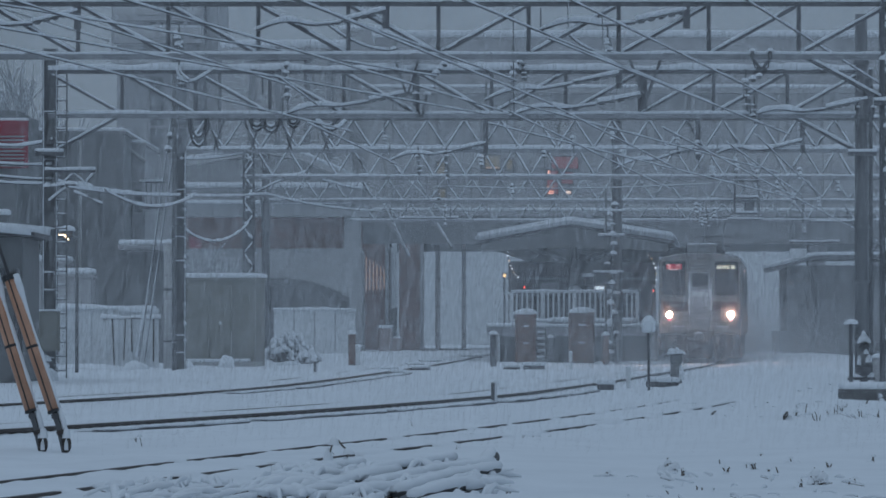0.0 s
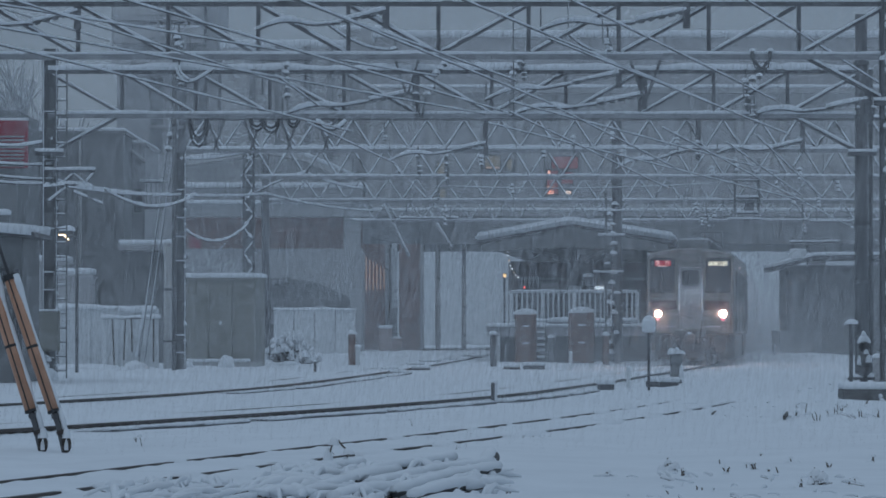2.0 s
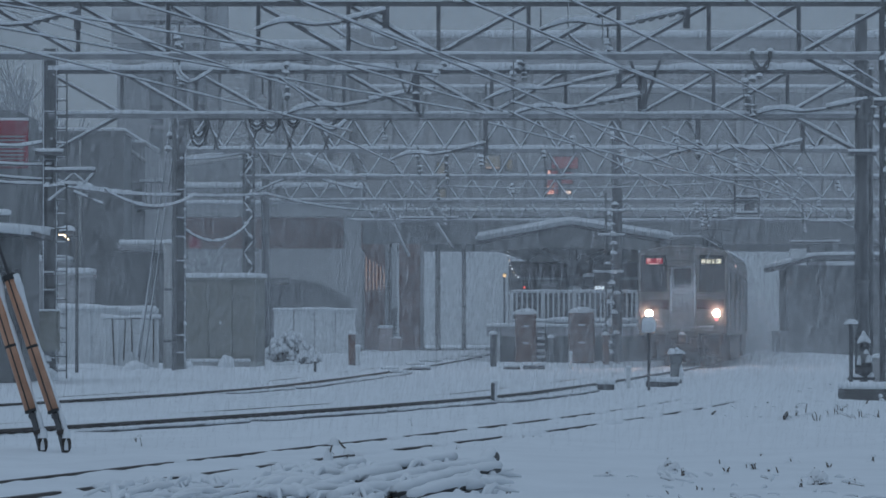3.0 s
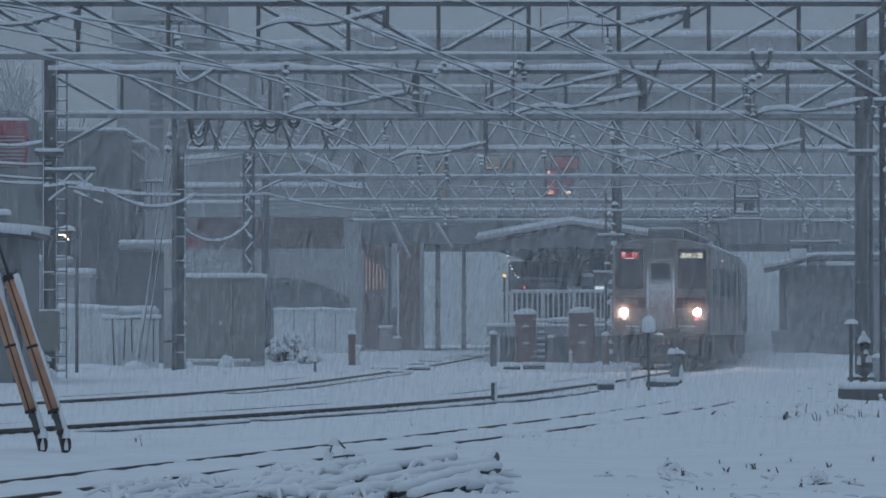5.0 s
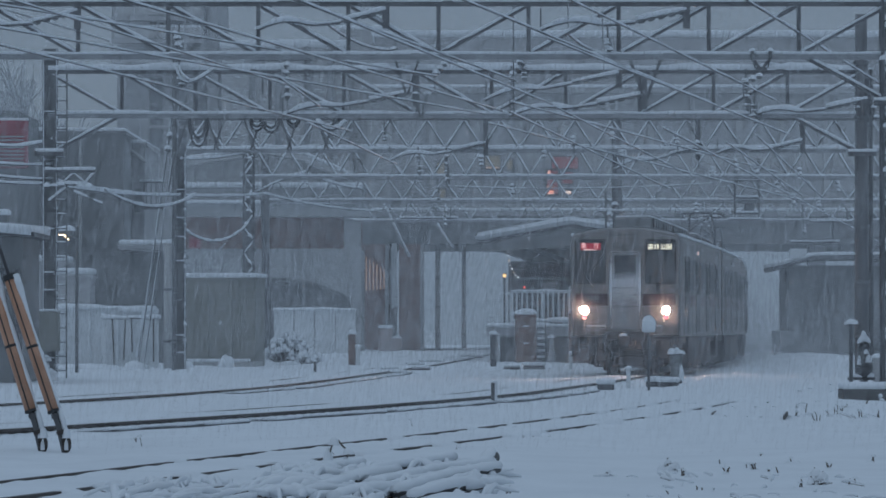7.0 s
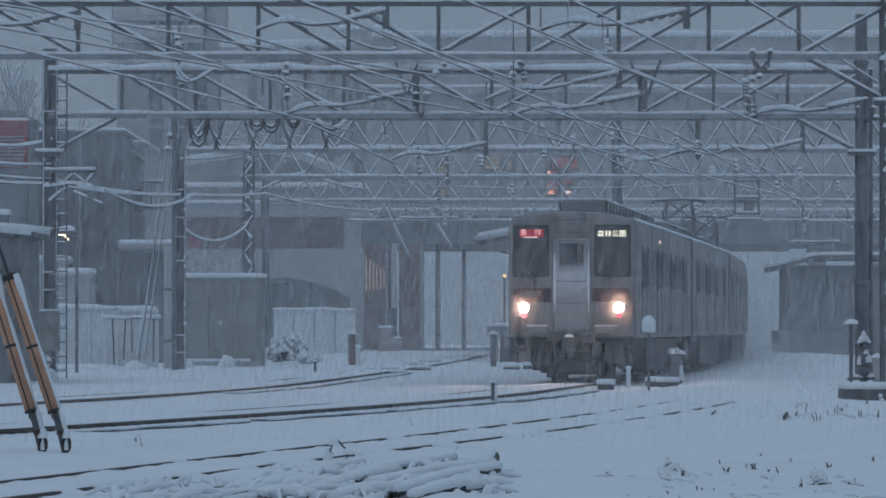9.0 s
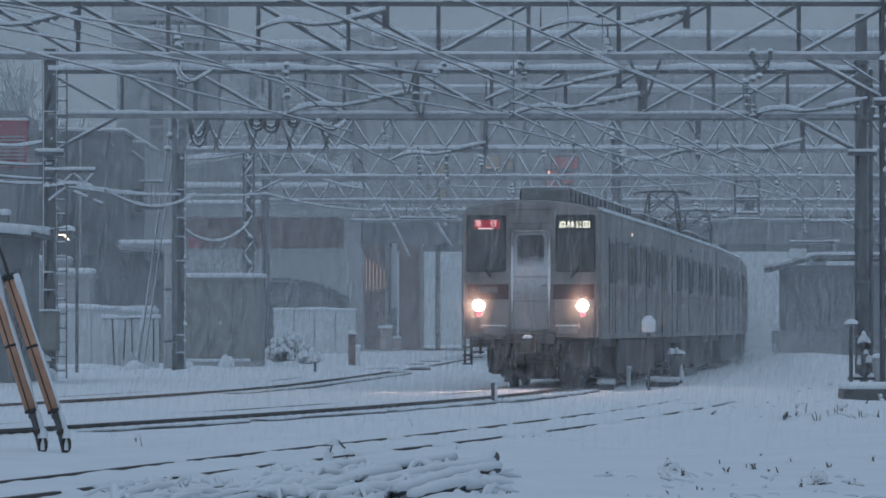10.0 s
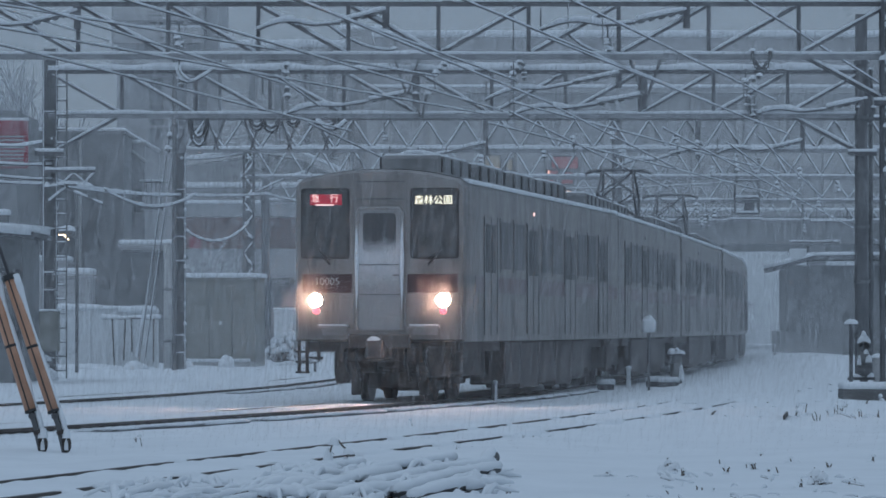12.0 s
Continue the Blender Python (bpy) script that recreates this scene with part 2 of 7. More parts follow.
def mound(bm, c, s, rng, seg=10, rings=5):
    """A lumpy half-dome of snow."""
    cx, cy, cz = c
    ph = [rng.uniform(0, 6.3) for _ in range(3)]
    prev = None
    for i in range(rings + 1):
        a = i / rings * math.pi / 2
        if i == rings:
            top = bm.verts.new((cx, cy, cz + s[2]))
            for j in range(seg):
                bm.faces.new((prev[j], prev[(j + 1) % seg], top))
            break
        ring = []
        for j in range(seg):
            t = 2 * math.pi * j / seg
            k = 1 + 0.12 * math.sin(2 * t + ph[0]) + 0.08 * math.sin(3 * t + ph[1] + i)
            ring.append(bm.verts.new((cx + s[0] * k * math.cos(a) * math.cos(t), cy + s[1] * k * math.cos(a) * math.sin(t),
                                      cz + s[2] * math.sin(a) * (1 + 0.06 * math.sin(t + ph[2])))))
        if prev:
            for j in range(seg):
                bm.faces.new((prev[j], prev[(j + 1) % seg], ring[(j + 1) % seg], ring[j]))
        prev = ring
    bmesh.ops.recalc_face_normals(bm, faces=bm.faces)
    return bm


RNG = random.Random(7)

# ---- the tracks: centre lines in plan, distance from the camera against offset ----
HEAD = 0.05
LINE_A = ((20, 35, 50, 60, 67.3, 76.6, 85, 93.5, 109, 120, 130, 142, 160, 200, 260, 330),
          (-14.6, -10.1, -5.85, -3.05, -1.27, 0.63, 1.86, 2.98, 4.86, 6.18, 7.33, 8.6, 10.11, 12.87, 16.6, 20.6))
LINE_B = ((30, 50, 67, 82, 100, 120, 150, 190, 260, 330), (-16.5, -11.2, -7.55, -4.75, -3.1, -1.85, -0.2, 1.5, 4.2, 6.6))
LINE_C = ((20, 33, 41, 50, 60, 75, 90, 120, 160, 260, 330), (-5.9, -3.0, -1.25, 0.75, 2.7, 5.1, 6.9, 9.6, 13.4, 20.2, 24.2))


def along(line, y):
    """The offset of a centre line at distance y, eased through its points."""
    cy, cx = np.array(line[0], float), np.array(line[1], float)
    m = np.gradient(cx, cy)
    i = np.clip(np.searchsorted(cy, y) - 1, 0, len(cy) - 2)
    h = cy[i + 1] - cy[i]
    u = (y - cy[i]) / h
    return ((2 * u**3 - 3 * u * u + 1) * cx[i] + (u**3 - 2 * u * u + u) * h * m[i]
            + (3 * u * u - 2 * u**3) * cx[i + 1] + (u**3 - u * u) * h * m[i + 1])


def slope(line, y):
    return (along(line, y + 0.5) - along(line, y - 0.5))


# ---- ground ----
def smooth(a, b, v):
    t = np.clip((v - a) / (b - a), 0, 1)
    return t * t * (3 - 2 * t)


def snow_height(x, y):
    """Height of the snow: filled between the rails, a little lower beside them."""
    h = np.full_like(x, 0.0)
    h += 0.012 * np.sin(x * 5.1 + 2.0 * np.sin(y * 0.9)) * np.sin(y * 1.7 + np.sin(x * 1.3)) + 0.018 * np.sin(x * 0.9 + y * 0.21) + 0.014 * np.sin(y * 0.53 - x * 0.6) + 0.008 * np.sin(x * 2.3 + 1.3 * np.sin(y * 0.7))
    inside = (y > 22) & (y < 325)
    for line, fill, bank in ((LINE_A, 0.046, -0.012), (LINE_B, 0.046, -0.005), (LINE_C, 0.034, 0.037)):
        yy = np.clip(y, 22, 325)
        d = x - along(line, yy)
        d = d * np.cos(np.arctan(slope(line, yy)))
        near = 1 - smooth(0.9, 2.6, np.abs(d))
        between = smooth(-0.9, -0.5, d) * (1 - smooth(0.44, 0.56, d))
        h = h * (1 - near) + near * (bank + 0.25 * h) * 1.0
        ripple = 0.004 * np.sin(y * 1.9 + x) + 0.004 * np.sin(y * 4.3 + 2 * np.sin(y)) + 0.006 * np.sin(y * 9.7 + 3 * np.sin(y * 0.8)) * np.sin(y * 2.3)
        if line is LINE_C:
            h += near * smooth(66, 80, y) * 0.055
        h += np.where(inside, between * (fill - bank), 0) + np.where(inside & (bank > 0.03), near * ripple, 0)
        h += np.where(inside, (1 - smooth(0.0, 0.8, np.abs(d + 1.1))) * 0.03, 0)
    h += smooth(2.0, 9.0, x - 0.1 * y) * 0.06
    bed = np.exp(-(((x + 0.45) / 1.0) ** 4) - ((y - 33.0) / 3.2) ** 4)
    h += bed * (0.035 + 0.03 * np.sin(x * 7 + 1.5 * np.sin(y * 1.9)) * np.sin(y * 2.7 + x * 2))
    h -= 0.03 * np.exp(-((x - 3.4) / 1.6) ** 2 - ((y - 48) / 7.0) ** 2)
    return h


def build_ground():
    xs = np.concatenate([[-900, -300, -120, -60, -40, -30], np.arange(-25, -12, 0.5), np.arange(-12, 14, 0.12), np.arange(14, 30, 0.5),
                         [32, 40, 60, 120, 300, 900]])
    ys = np.concatenate([[-200, -60, -10, 10, 20], np.arange(24, 62, 0.13), np.arange(62, 90, 0.25), np.arange(90, 170, 0.7), np.arange(170, 260, 3),
                         [270, 300, 340, 400, 600, 1000, 2500]])
    gx, gy = np.meshgrid(xs, ys)
    gz = snow_height(gx, gy)
    nx, ny = len(xs), len(ys)
    me = bpy.data.meshes.new("ground")
    idx = np.arange(nx * ny).reshape(ny, nx)
    quads = np.stack([idx[:-1, :-1], idx[:-1, 1:], idx[1:, 1:], idx[1:, :-1]], -1).reshape(-1, 4)
    me.from_pydata(np.stack([gx, gy, gz], -1).reshape(-1, 3).tolist(), [], quads.tolist())
    me.materials.append(SNOW)
    for p in me.polygons:
        p.use_smooth = True
    tagged(new("ground", me), "snow-covered railway yard ground with soft drifts", "ground", kind="structure")


build_ground()

RAIL_PROFILE = [(-0.065, -0.15), (0.065, -0.15), (0.012, -0.12), (0.012, -0.045), (0.034, -0.035), (0.034, 0.0), (-0.034, 0.0),
                (-0.034, -0.035), (-0.012, -0.045), (-0.012, -0.12)]


def build_track(line, label, y0, y1, drop=0.0):
    t = thing("railway_track", float(along(line, y0)), y0, 0, label, "railway track", "tracks of the yard", "structure")
    base = Vector((float(along(line, y0)), y0, 0))
    for side in (-0.5335, 0.5335):
        ys = np.concatenate([np.arange(y0, 100, 1.0), np.arange(100, y1, 3.0)])
        pts = []
        for y in ys:
            a = math.atan(float(slope(line, y)))
            pts.append(Vector((float(along(line, y)) + side * math.cos(a), y - side * math.sin(a), HEAD - drop)) - base)
        rail = part("rail", sweep(bmesh.new(), pts, RAIL_PROFILE), RAIL, t)
        if line is LINE_A:
            part("running_surface", sweep(bmesh.new(), pts, [(-0.026, 0.001), (0.026, 0.001), (0.024, 0.005), (-0.024, 0.005)]), POLISHED, rail, "polished rail head")
    return t


build_track(LINE_A, "dark steel rails half buried in fresh snow", 24, 325)
build_track(LINE_B, "branch track with dark rails showing through snow", 32, 325)
TRACK_C = build_track(LINE_C, "siding track with rails nearly buried under snow", 24, 325)


def bury(track, line, side, stretches, label, lift=0.035, wide=1.0, drop=0.0):
    """Rounded snow lying over stretches of one rail."""
    rng = random.Random(int(side * 100) + len(stretches))
    base = track.location
    for ya, yb in stretches:
        n = max(3, int((yb - ya) / 0.35))
        pts = []
        for i in range(n + 1):
            y = ya + (yb - ya) * i / n
            a = math.atan(float(slope(line, y)))
            pts.append(Vector((float(along(line, y)) + side * math.cos(a), y - side * math.sin(a), HEAD - 0.02 - drop)) - base)

        def prof(i):
            e = min(1.0, 0.25 + 1.5 * min(i, n - i) / n)
            h, w = lift * e * rng.uniform(0.75, 1.2), rng.uniform(0.85, 1.15) * wide
            return [(-0.26 * w, -0.07), (-0.13 * w, h * 0.45), (-0.045 * w, h + 0.01), (0.045 * w, h + 0.012), (0.13 * w, h * 0.45), (0.26 * w, -0.07)]
        part("snow_cover", sweep(bmesh.new(), pts, prof), SNOW, track, label, True)


def gaps(seed, y0, y1, cover, bare):
    """Stretches of cover between short bare ones."""
    rng, y, out = random.Random(seed), y0, []
    while y < y1:
        n = rng.uniform(0.5, 1.5) * cover
        out.append((y, min(y + n, y1)))
        y += n + rng.uniform(0.5, 1.6) * bare
    return out


LINE_D = ((20, 31.3, 44, 57.5, 75, 95), (1.32, 2.17, 3.14, 4.18, 5.5, 7.05))
bury(TRACK_C, LINE_C, 0.5335, gaps(3, 25, 37.5, 0.5, 1.1) + gaps(4, 37.5, 92, 1.7, 2.6), "snow lying over the rail", 0.045, 0.8)
bury(TRACK_C, LINE_C, 0.5335, ((37.5, 92),), "thin snow on the rail head", 0.03, 0.19)
bury(TRACK_C, LINE_C, -0.5335, gaps(5, 27, 46, 0.25, 3.6) + gaps(6, 46, 60, 0.6, 2.4) + gaps(7, 60, 92, 1.5, 2.0), "snow lying over the rail", 0.045, 0.8)
bury(TRACK_C, LINE_C, -0.5335, ((56, 92),), "thin snow on the rail head", 0.03, 0.19)
TRACK_D = build_track(LINE_D, "old track hidden under snow but for rail ends", 57, 92, 0.12)
for p, q in (((3.80, 59.6), (3.98, 61.6)), ((4.85, 73.5), (5.05, 76.2)), ((4.72, 58.4), (4.98, 61.0)), ((5.58, 69.8), (5.72, 71.8)), ((6.62, 83.5), (6.76, 85.3))):
    part("rail_end", bar(bmesh.new(), Vector((*p, 0.012)) - TRACK_D.location, Vector((*q, 0.018)) - TRACK_D.location, 0.026, 0.06), RAIL, TRACK_D, "bit of dark rail poking out")


def cable_trough(line, off, stretches, label):
    """Low concrete duct pieces beside a track, each with a flat cap of snow."""
    rng = random.Random(int(off * 10))
    for ya, yb in stretches:
        n = max(2, int((yb - ya) / 0.5))
        pts = []
        for i in range(n + 1):
            y = ya + (yb - ya) * i / n
            a = math.atan(float(slope(line, y)))
            pts.append(Vector((float(along(line, y)) + off * math.cos(a), y - off * math.sin(a), 0.0)))
        o = pts[0].copy()
        pts = [p - o for p in pts]
        t = part("cable_trough", sweep(bmesh.new(), pts, [(-0.14, -0.1), (0.14, -0.1), (0.14, 0.022), (-0.14, 0.022)]), STEEL)
        t.location = o
        tagged(t, label, "cable trough", "cable troughs beside the tracks")
        part("snow", sweep(bmesh.new(), [p + Vector((0, 0, 0.022)) for p in pts], lambda i: [(-0.4, -0.03), (0.12 + 0.05 * rng.random(), -0.006 - 0.01 * rng.random()), (0.15, 0.012), (0.08, 0.022 + 0.01 * rng.random()), (-0.2, 0.015)]), SNOW, t, "flat cap of snow", True)


cable_trough(LINE_A, 1.35, ((51.5, 56.5), (57.2, 63.0), (63.4, 70.5), (71.5, 74.6), (75.1, 77.8), (78.6, 81.0), (81.8, 83.2)), "low dark cable trough under a cap of snow")
cable_trough(LINE_B, 1.1, ((80, 86), (87, 97), (98, 106), (107, 116)), "low dark cable trough under a cap of snow")


# ---- overhead line gantries ----
def gantry(y, x0, x1, zb, zt, panels, style, label, left_post=None, right_post=None, knees=(True, True), w=0.11, snow=(0.07, 0.07)):
    """A truss beam across the tracks on posts, each member with its ridge of snow."""
    rng = random.Random(int(y))
    g = thing("overhead_line_gantry", x0, y, 0, label, "gantry", "gantries over the yard")
    o = Vector((x0, y, 0))

    def member(name, p, q, ww, snow=0.0, coat=None):
        p, q = Vector(p) - o, Vector(q) - o
        ob = part(name, bar(bmesh.new(), p, q, ww, ww), coat or STEEL, g)
        if snow:
            up = Vector((0, 0, ww / 2))
            part("snow_ridge", snow_bead(bmesh.new(), p + up, q + up, ww * 1.15, snow, rng), SNOW_CLUMP, ob, "white snow ridge", True)
        return ob
    n = panels
    step = (x1 - x0) / n
    member("top_chord", (x0, y, zt), (x1, y, zt), w, snow[0])
    member("bottom_chord", (x0, y, zb), (x1, y, zb), w, snow[1], RIMED)
    part("chord_flange", boxes((((x1 - x0) / 2, 0, zb - w / 2 - 0.008), (x1 - x0, w * 1.3, 0.016))), RIMED, g)
    if style == "pratt":
        for i in range(n + 1):
            x = x0 + i * step
            member("upright", (x, y, zb + w / 2), (x, y, zt - w / 2), w * 0.75)
        for i in range(n):
            xa, xb = x0 + i * step, x0 + (i + 1) * step
            if i < n / 2:
                member("diagonal", (xa + 0.06, y, zt - 0.06), (xb - 0.06, y, zb + 0.06), w * 0.72, 0.045)
            else:
                member("diagonal", (xa + 0.06, y, zb + 0.06), (xb - 0.06, y, zt - 0.06), w * 0.72, 0.045)
    else:
        for i in range(n):
            xa, xm, xb = x0 + i * step, x0 + (i + 0.5) * step, x0 + (i + 1) * step
            member("diagonal", (xa, y, zb + 0.05), (xm, y, zt - 0.05), w * 0.6, 0.035)
            member("diagonal", (xm, y, zt - 0.05), (xb, y, zb + 0.05), w * 0.6, 0.035)
    for post, inner, k in ((left_post, 1, knees[0]), (right_post, -1, knees[1])):
        if post is None:
            continue
        px, kind, top = post
        wd = 0.34
        if kind == "lattice":
            for sx in (-wd / 2, wd / 2):
                for sy in (-wd / 2, wd / 2):
                    member("post_leg", (px + sx, y + sy, -0.3), (px + sx, y + sy, top), 0.07)
            part("web_plate", boxes(((px - o.x, 0, top / 2 - 0.15), (wd * 0.62, 0.05, top + 0.3))), POSTM, g, "dark plate inside the lattice")
            z = 0.2
            flip = 1
            while z + 0.45 < top:
                for sy in (-wd / 2, wd / 2):
                    member("lacing", (px - flip * wd / 2, y + sy, z), (px + flip * wd / 2, y + sy, z + 0.45), 0.045, 0.045)
                if rng.random() < 0.7:
                    part("clotted_snow", mound(bmesh.new(), Vector((px + rng.uniform(-0.4, 0.4) * wd, y - wd / 2, z + 0.15)) - o, (0.10 * rng.uniform(0.6, 1.2), 0.07, rng.uniform(0.06, 0.15)), rng, 7, 3), SNOW_CLUMP, g, "lump of driven snow", True)
                z += 0.45
                flip = -flip
        elif kind == "column":
            for sx in (-1, 1):
                member("post_channel", (px + sx * wd * 0.43, y, -0.3), (px + sx * wd * 0.43, y, top), 0.085)
                part("clinging_snow", snow_bead(bmesh.new(), Vector((px + sx * wd * 0.47, y - 0.05, 0.0)) - o, Vector((px + sx * wd * 0.47, y - 0.05, top)) - o, 0.025, 0.012, rng), SNOW_CLUMP, g, "thin driven snow", True)
            part("web_plate", boxes(((px - o.x, 0.03, top / 2 - 0.15), (wd * 0.74, 0.05, top + 0.3))), GALV, g, "pale weathered plate")
            z = 0.3
            while z < top - 0.3:
                part("clotted_snow", mound(bmesh.new(), Vector((px + wd * 0.46, y - 0.06, z)) - o, (0.05 * rng.uniform(0.5, 1.2), 0.05, rng.uniform(0.05, 0.16)), rng, 7, 3), SNOW_CLUMP, g, "lump of driven snow", True)
                z += rng.uniform(0.25, 0.7)
            z = 0.5
            while z < top - 0.2:
                member("batten", (px - wd * 0.42, y - 0.055, z), (px + wd * 0.42, y - 0.055, z), 0.05, 0.02 if rng.random() < 0.4 else 0.0)
                z += rng.uniform(0.35, 0.75)
        else:
            ob = part("post", rod(bmesh.new(), Vector((px, y, -0.3)) - o, Vector((px, y, top)) - o, wd * 0.52, 14, wd * 0.44), POSTM, g,
                      "dark round post", True)
            for z in np.arange(1.0, top, 1.35):
                part("band", rod(bmesh.new(), Vector((px, y, z)) - o, Vector((px, y, z + 0.09)) - o, wd * 0.56, 14), GALV, ob)
        if k:
            member("knee_brace", (px, y, zb - 0.95), (px + inner * 1.75, y, zb), w * 0.8, 0.05)
            member("bracket_plate", (px - 0.35, y - 0.22, zb - 0.95), (px + 0.35, y - 0.22, zb - 0.95), 0.12, 0.06)
    return g


gantry(85, -11.00, 9.00, 6.74, 7.80, 11, "pratt", "dark steel truss gantry with snow-topped chords", None,
       (9.03, "lattice", 8.21), snow=(0.03, 0.05))
gantry(104, -9.75, 10.33, 6.50, 7.58, 11, "pratt", "dark truss gantry carrying a thick snow ridge",
       (-9.70, "column", 8.15), (10.33, "round", 9.00), snow=(0.16, 0.07))
gantry(125, -7.61, 14.35, 6.52, 7.46, 20, "warren", "zigzag truss gantry with snow on its chords",
       (-7.81, "column", 6.45), None, (False, False))
gantry(146, -7.03, 17.54, 6.47, 7.48, 22, "warren", "snowy zigzag truss gantry over the platform end",
       (-6.73, "lattice", 7.43), None, (False, False))
gantry(174, -7.44, 20.20, 6.49, 7.42, 24, "warren", "distant snowy zigzag truss gantry",
       (-7.32, "round", 8.37), None, (False, False))
gantry(206, -4.53, 23.64, 6.48, 7.39, 24, "warren", "far snowy zigzag truss gantry", None, None)


# ---- the train ----
def text_mesh(word, size, material, parent, m, label=""):
    cu = bpy.data.curves.new("lettering", "FONT")
    cu.body, cu.size, cu.align_x, cu.align_y, cu.extrude = word, size, "CENTER", "CENTER", 0.002
    tmp = bpy.data.objects.new("lettering", cu)
    scene.collection.objects.link(tmp)
    bpy.context.view_layer.update()
    me = bpy.data.meshes.new_from_object(tmp.evaluated_get(bpy.context.evaluated_depsgraph_get()))
    bpy.data.objects.remove(tmp)
    me.materials.clear()
    me.materials.append(material)
    ob = new("lettering", me)
    ob.parent = parent
    ob.matrix_basis = m
    if label:
        ob["label"] = label
    return ob


def body_section(hw=1.40, z0=0.985, z1=3.42, top=3.76, k=6, r=0.2):
    """Outline of the car body, seen end on."""
    pts = [(-hw, z0), (hw, z0), (hw, z1)]
    for i in range(1, k):
        a = i / k * math.pi / 2
        pts.append((hw - r * (1 - math.cos(a)), z1 + r * math.sin(a)))
    n = 8
    xr = hw - r
    for i in range(n + 1):
        u = 1 - 2 * i / n
        pts.append((xr * u, z1 + r + (top - z1 - r) * (1 - abs(u) ** 2.4)))
    for i in range(k - 1, 0, -1):
        a = i / k * math.pi / 2
        pts.append((-hw + r * (1 - math.cos(a)), z1 + r * math.sin(a)))
    pts.append((-hw, z1))
    return pts


def prism(section, y0, y1, inset0=0.0):
    bm = bmesh.new()
    ys = [(y0, 1 - inset0), (y0 + 0.06, 1 - inset0 * 0.25), (y0 + 0.14, 1.0), (y1, 1.0)] if inset0 else [(y0, 1.0), (y1, 1.0)]
    rings = []
    for y, s in ys:
        rings.append([bm.verts.new((x * s, y, 2.2 + (z - 2.2) * s)) for x, z in section])
    k = len(section)
    for a, b in zip(rings, rings[1:]):
        for j in range(k):
            bm.faces.new((a[j], a[(j + 1) % k], b[(j + 1) % k], b[j]))
    bm.faces.new(rings[0][::-1])
    bm.faces.new(rings[-1])
    bmesh.ops.recalc_face_normals(bm, faces=bm.faces)
    return bm


def rounded(cx, cz, w, h, r, y0, y1, k=4):
    """A rounded upright panel facing the front."""
    bm = bmesh.new()
    pts = []
    for sx, sz, a0 in ((1, 1, 0), (-1, 1, 90), (-1, -1, 180), (1, -1, 270)):
        for i in range(k + 1):
            a = radians(a0 + 90 * i / k)
            pts.append((cx + sx * (w / 2 - r) + r * math.cos(a), cz + sz * (h / 2 - r) + r * math.sin(a)))
    f = [bm.verts.new((x, y0, z)) for x, z in pts]
    b = [bm.verts.new((x, y1, z)) for x, z in pts]
    n = len(pts)
    bm.faces.new(f)
    bm.faces.new(b[::-1])
    for j in range(n):
        bm.faces.new((f[j], b[j], b[(j + 1) % n], f[(j + 1) % n]))
    bmesh.ops.recalc_face_normals(bm, faces=bm.faces)
    return bm


CAR = 19.5
WHEELS = []


def bogie(car, y):
    b = part("bogie", boxes(((0, y, 0.6), (1.8, 0.5, 0.22)), ((0, y, 0.42), (0.8, 1.2, 0.4)), bevel=0.02), UNDER, car)
    for sx in (-1, 1):
        part("side_frame", boxes(((sx * 0.85, y, 0.55), (0.12, 2.9, 0.24)), ((sx * 0.98, y, 0.62), (0.18, 2.4, 0.42)), bevel=0.02), UNDER, b)
        for dy in (-1.05, 1.05):
            part("axle_box", boxes(((sx * 0.95, y + dy, 0.46), (0.18, 0.34, 0.34)), bevel=0.02), UNDER, b)
    for dy in (-1.05, 1.05):
        bm = bmesh.new()
        rod(bm, (-0.75, 0, 0), (0.75, 0, 0), 0.08, 10)
        for sx in (-1, 1):
            rod(bm, (sx * 0.50, 0, 0), (sx * 0.60, 0, 0), 0.43, 20)
            rod(bm, (sx * 0.46, 0, 0), (sx * 0.50, 0, 0), 0.455, 20)
            for k in range(4):
                a = k * math.pi / 2
                box(bm, (sx * 0.61, 0.26 * math.cos(a), 0.26 * math.sin(a)), (0.02, 0.12, 0.12))
        w = part("wheelset", bm, UNDER, b)
        w.matrix_basis = pose(0, y + dy, 0.43)
        WHEELS.append(w)
    return b


def aircon(car, y):
    u = part("air_conditioner", boxes(((0, y, 3.92), (1.04, 3.0, 0.36)), ((0, y, 3.77), (1.18, 3.1, 0.08)), bevel=0.06), ROOFP, car, "grey roof air conditioner")
    for sx in (-1, 1):
        for k in range(4):
            part("louvre", boxes(((sx * 0.522, y - 1.4 + k * 0.93, 3.93), (0.03, 0.17, 0.26))), BLACK, u, "dark grille slot")
    part("snow", boxes(((0, y, 4.105), (0.94, 2.85, 0.05)), bevel=0.02), SNOW_CLUMP, u, "thin snow")


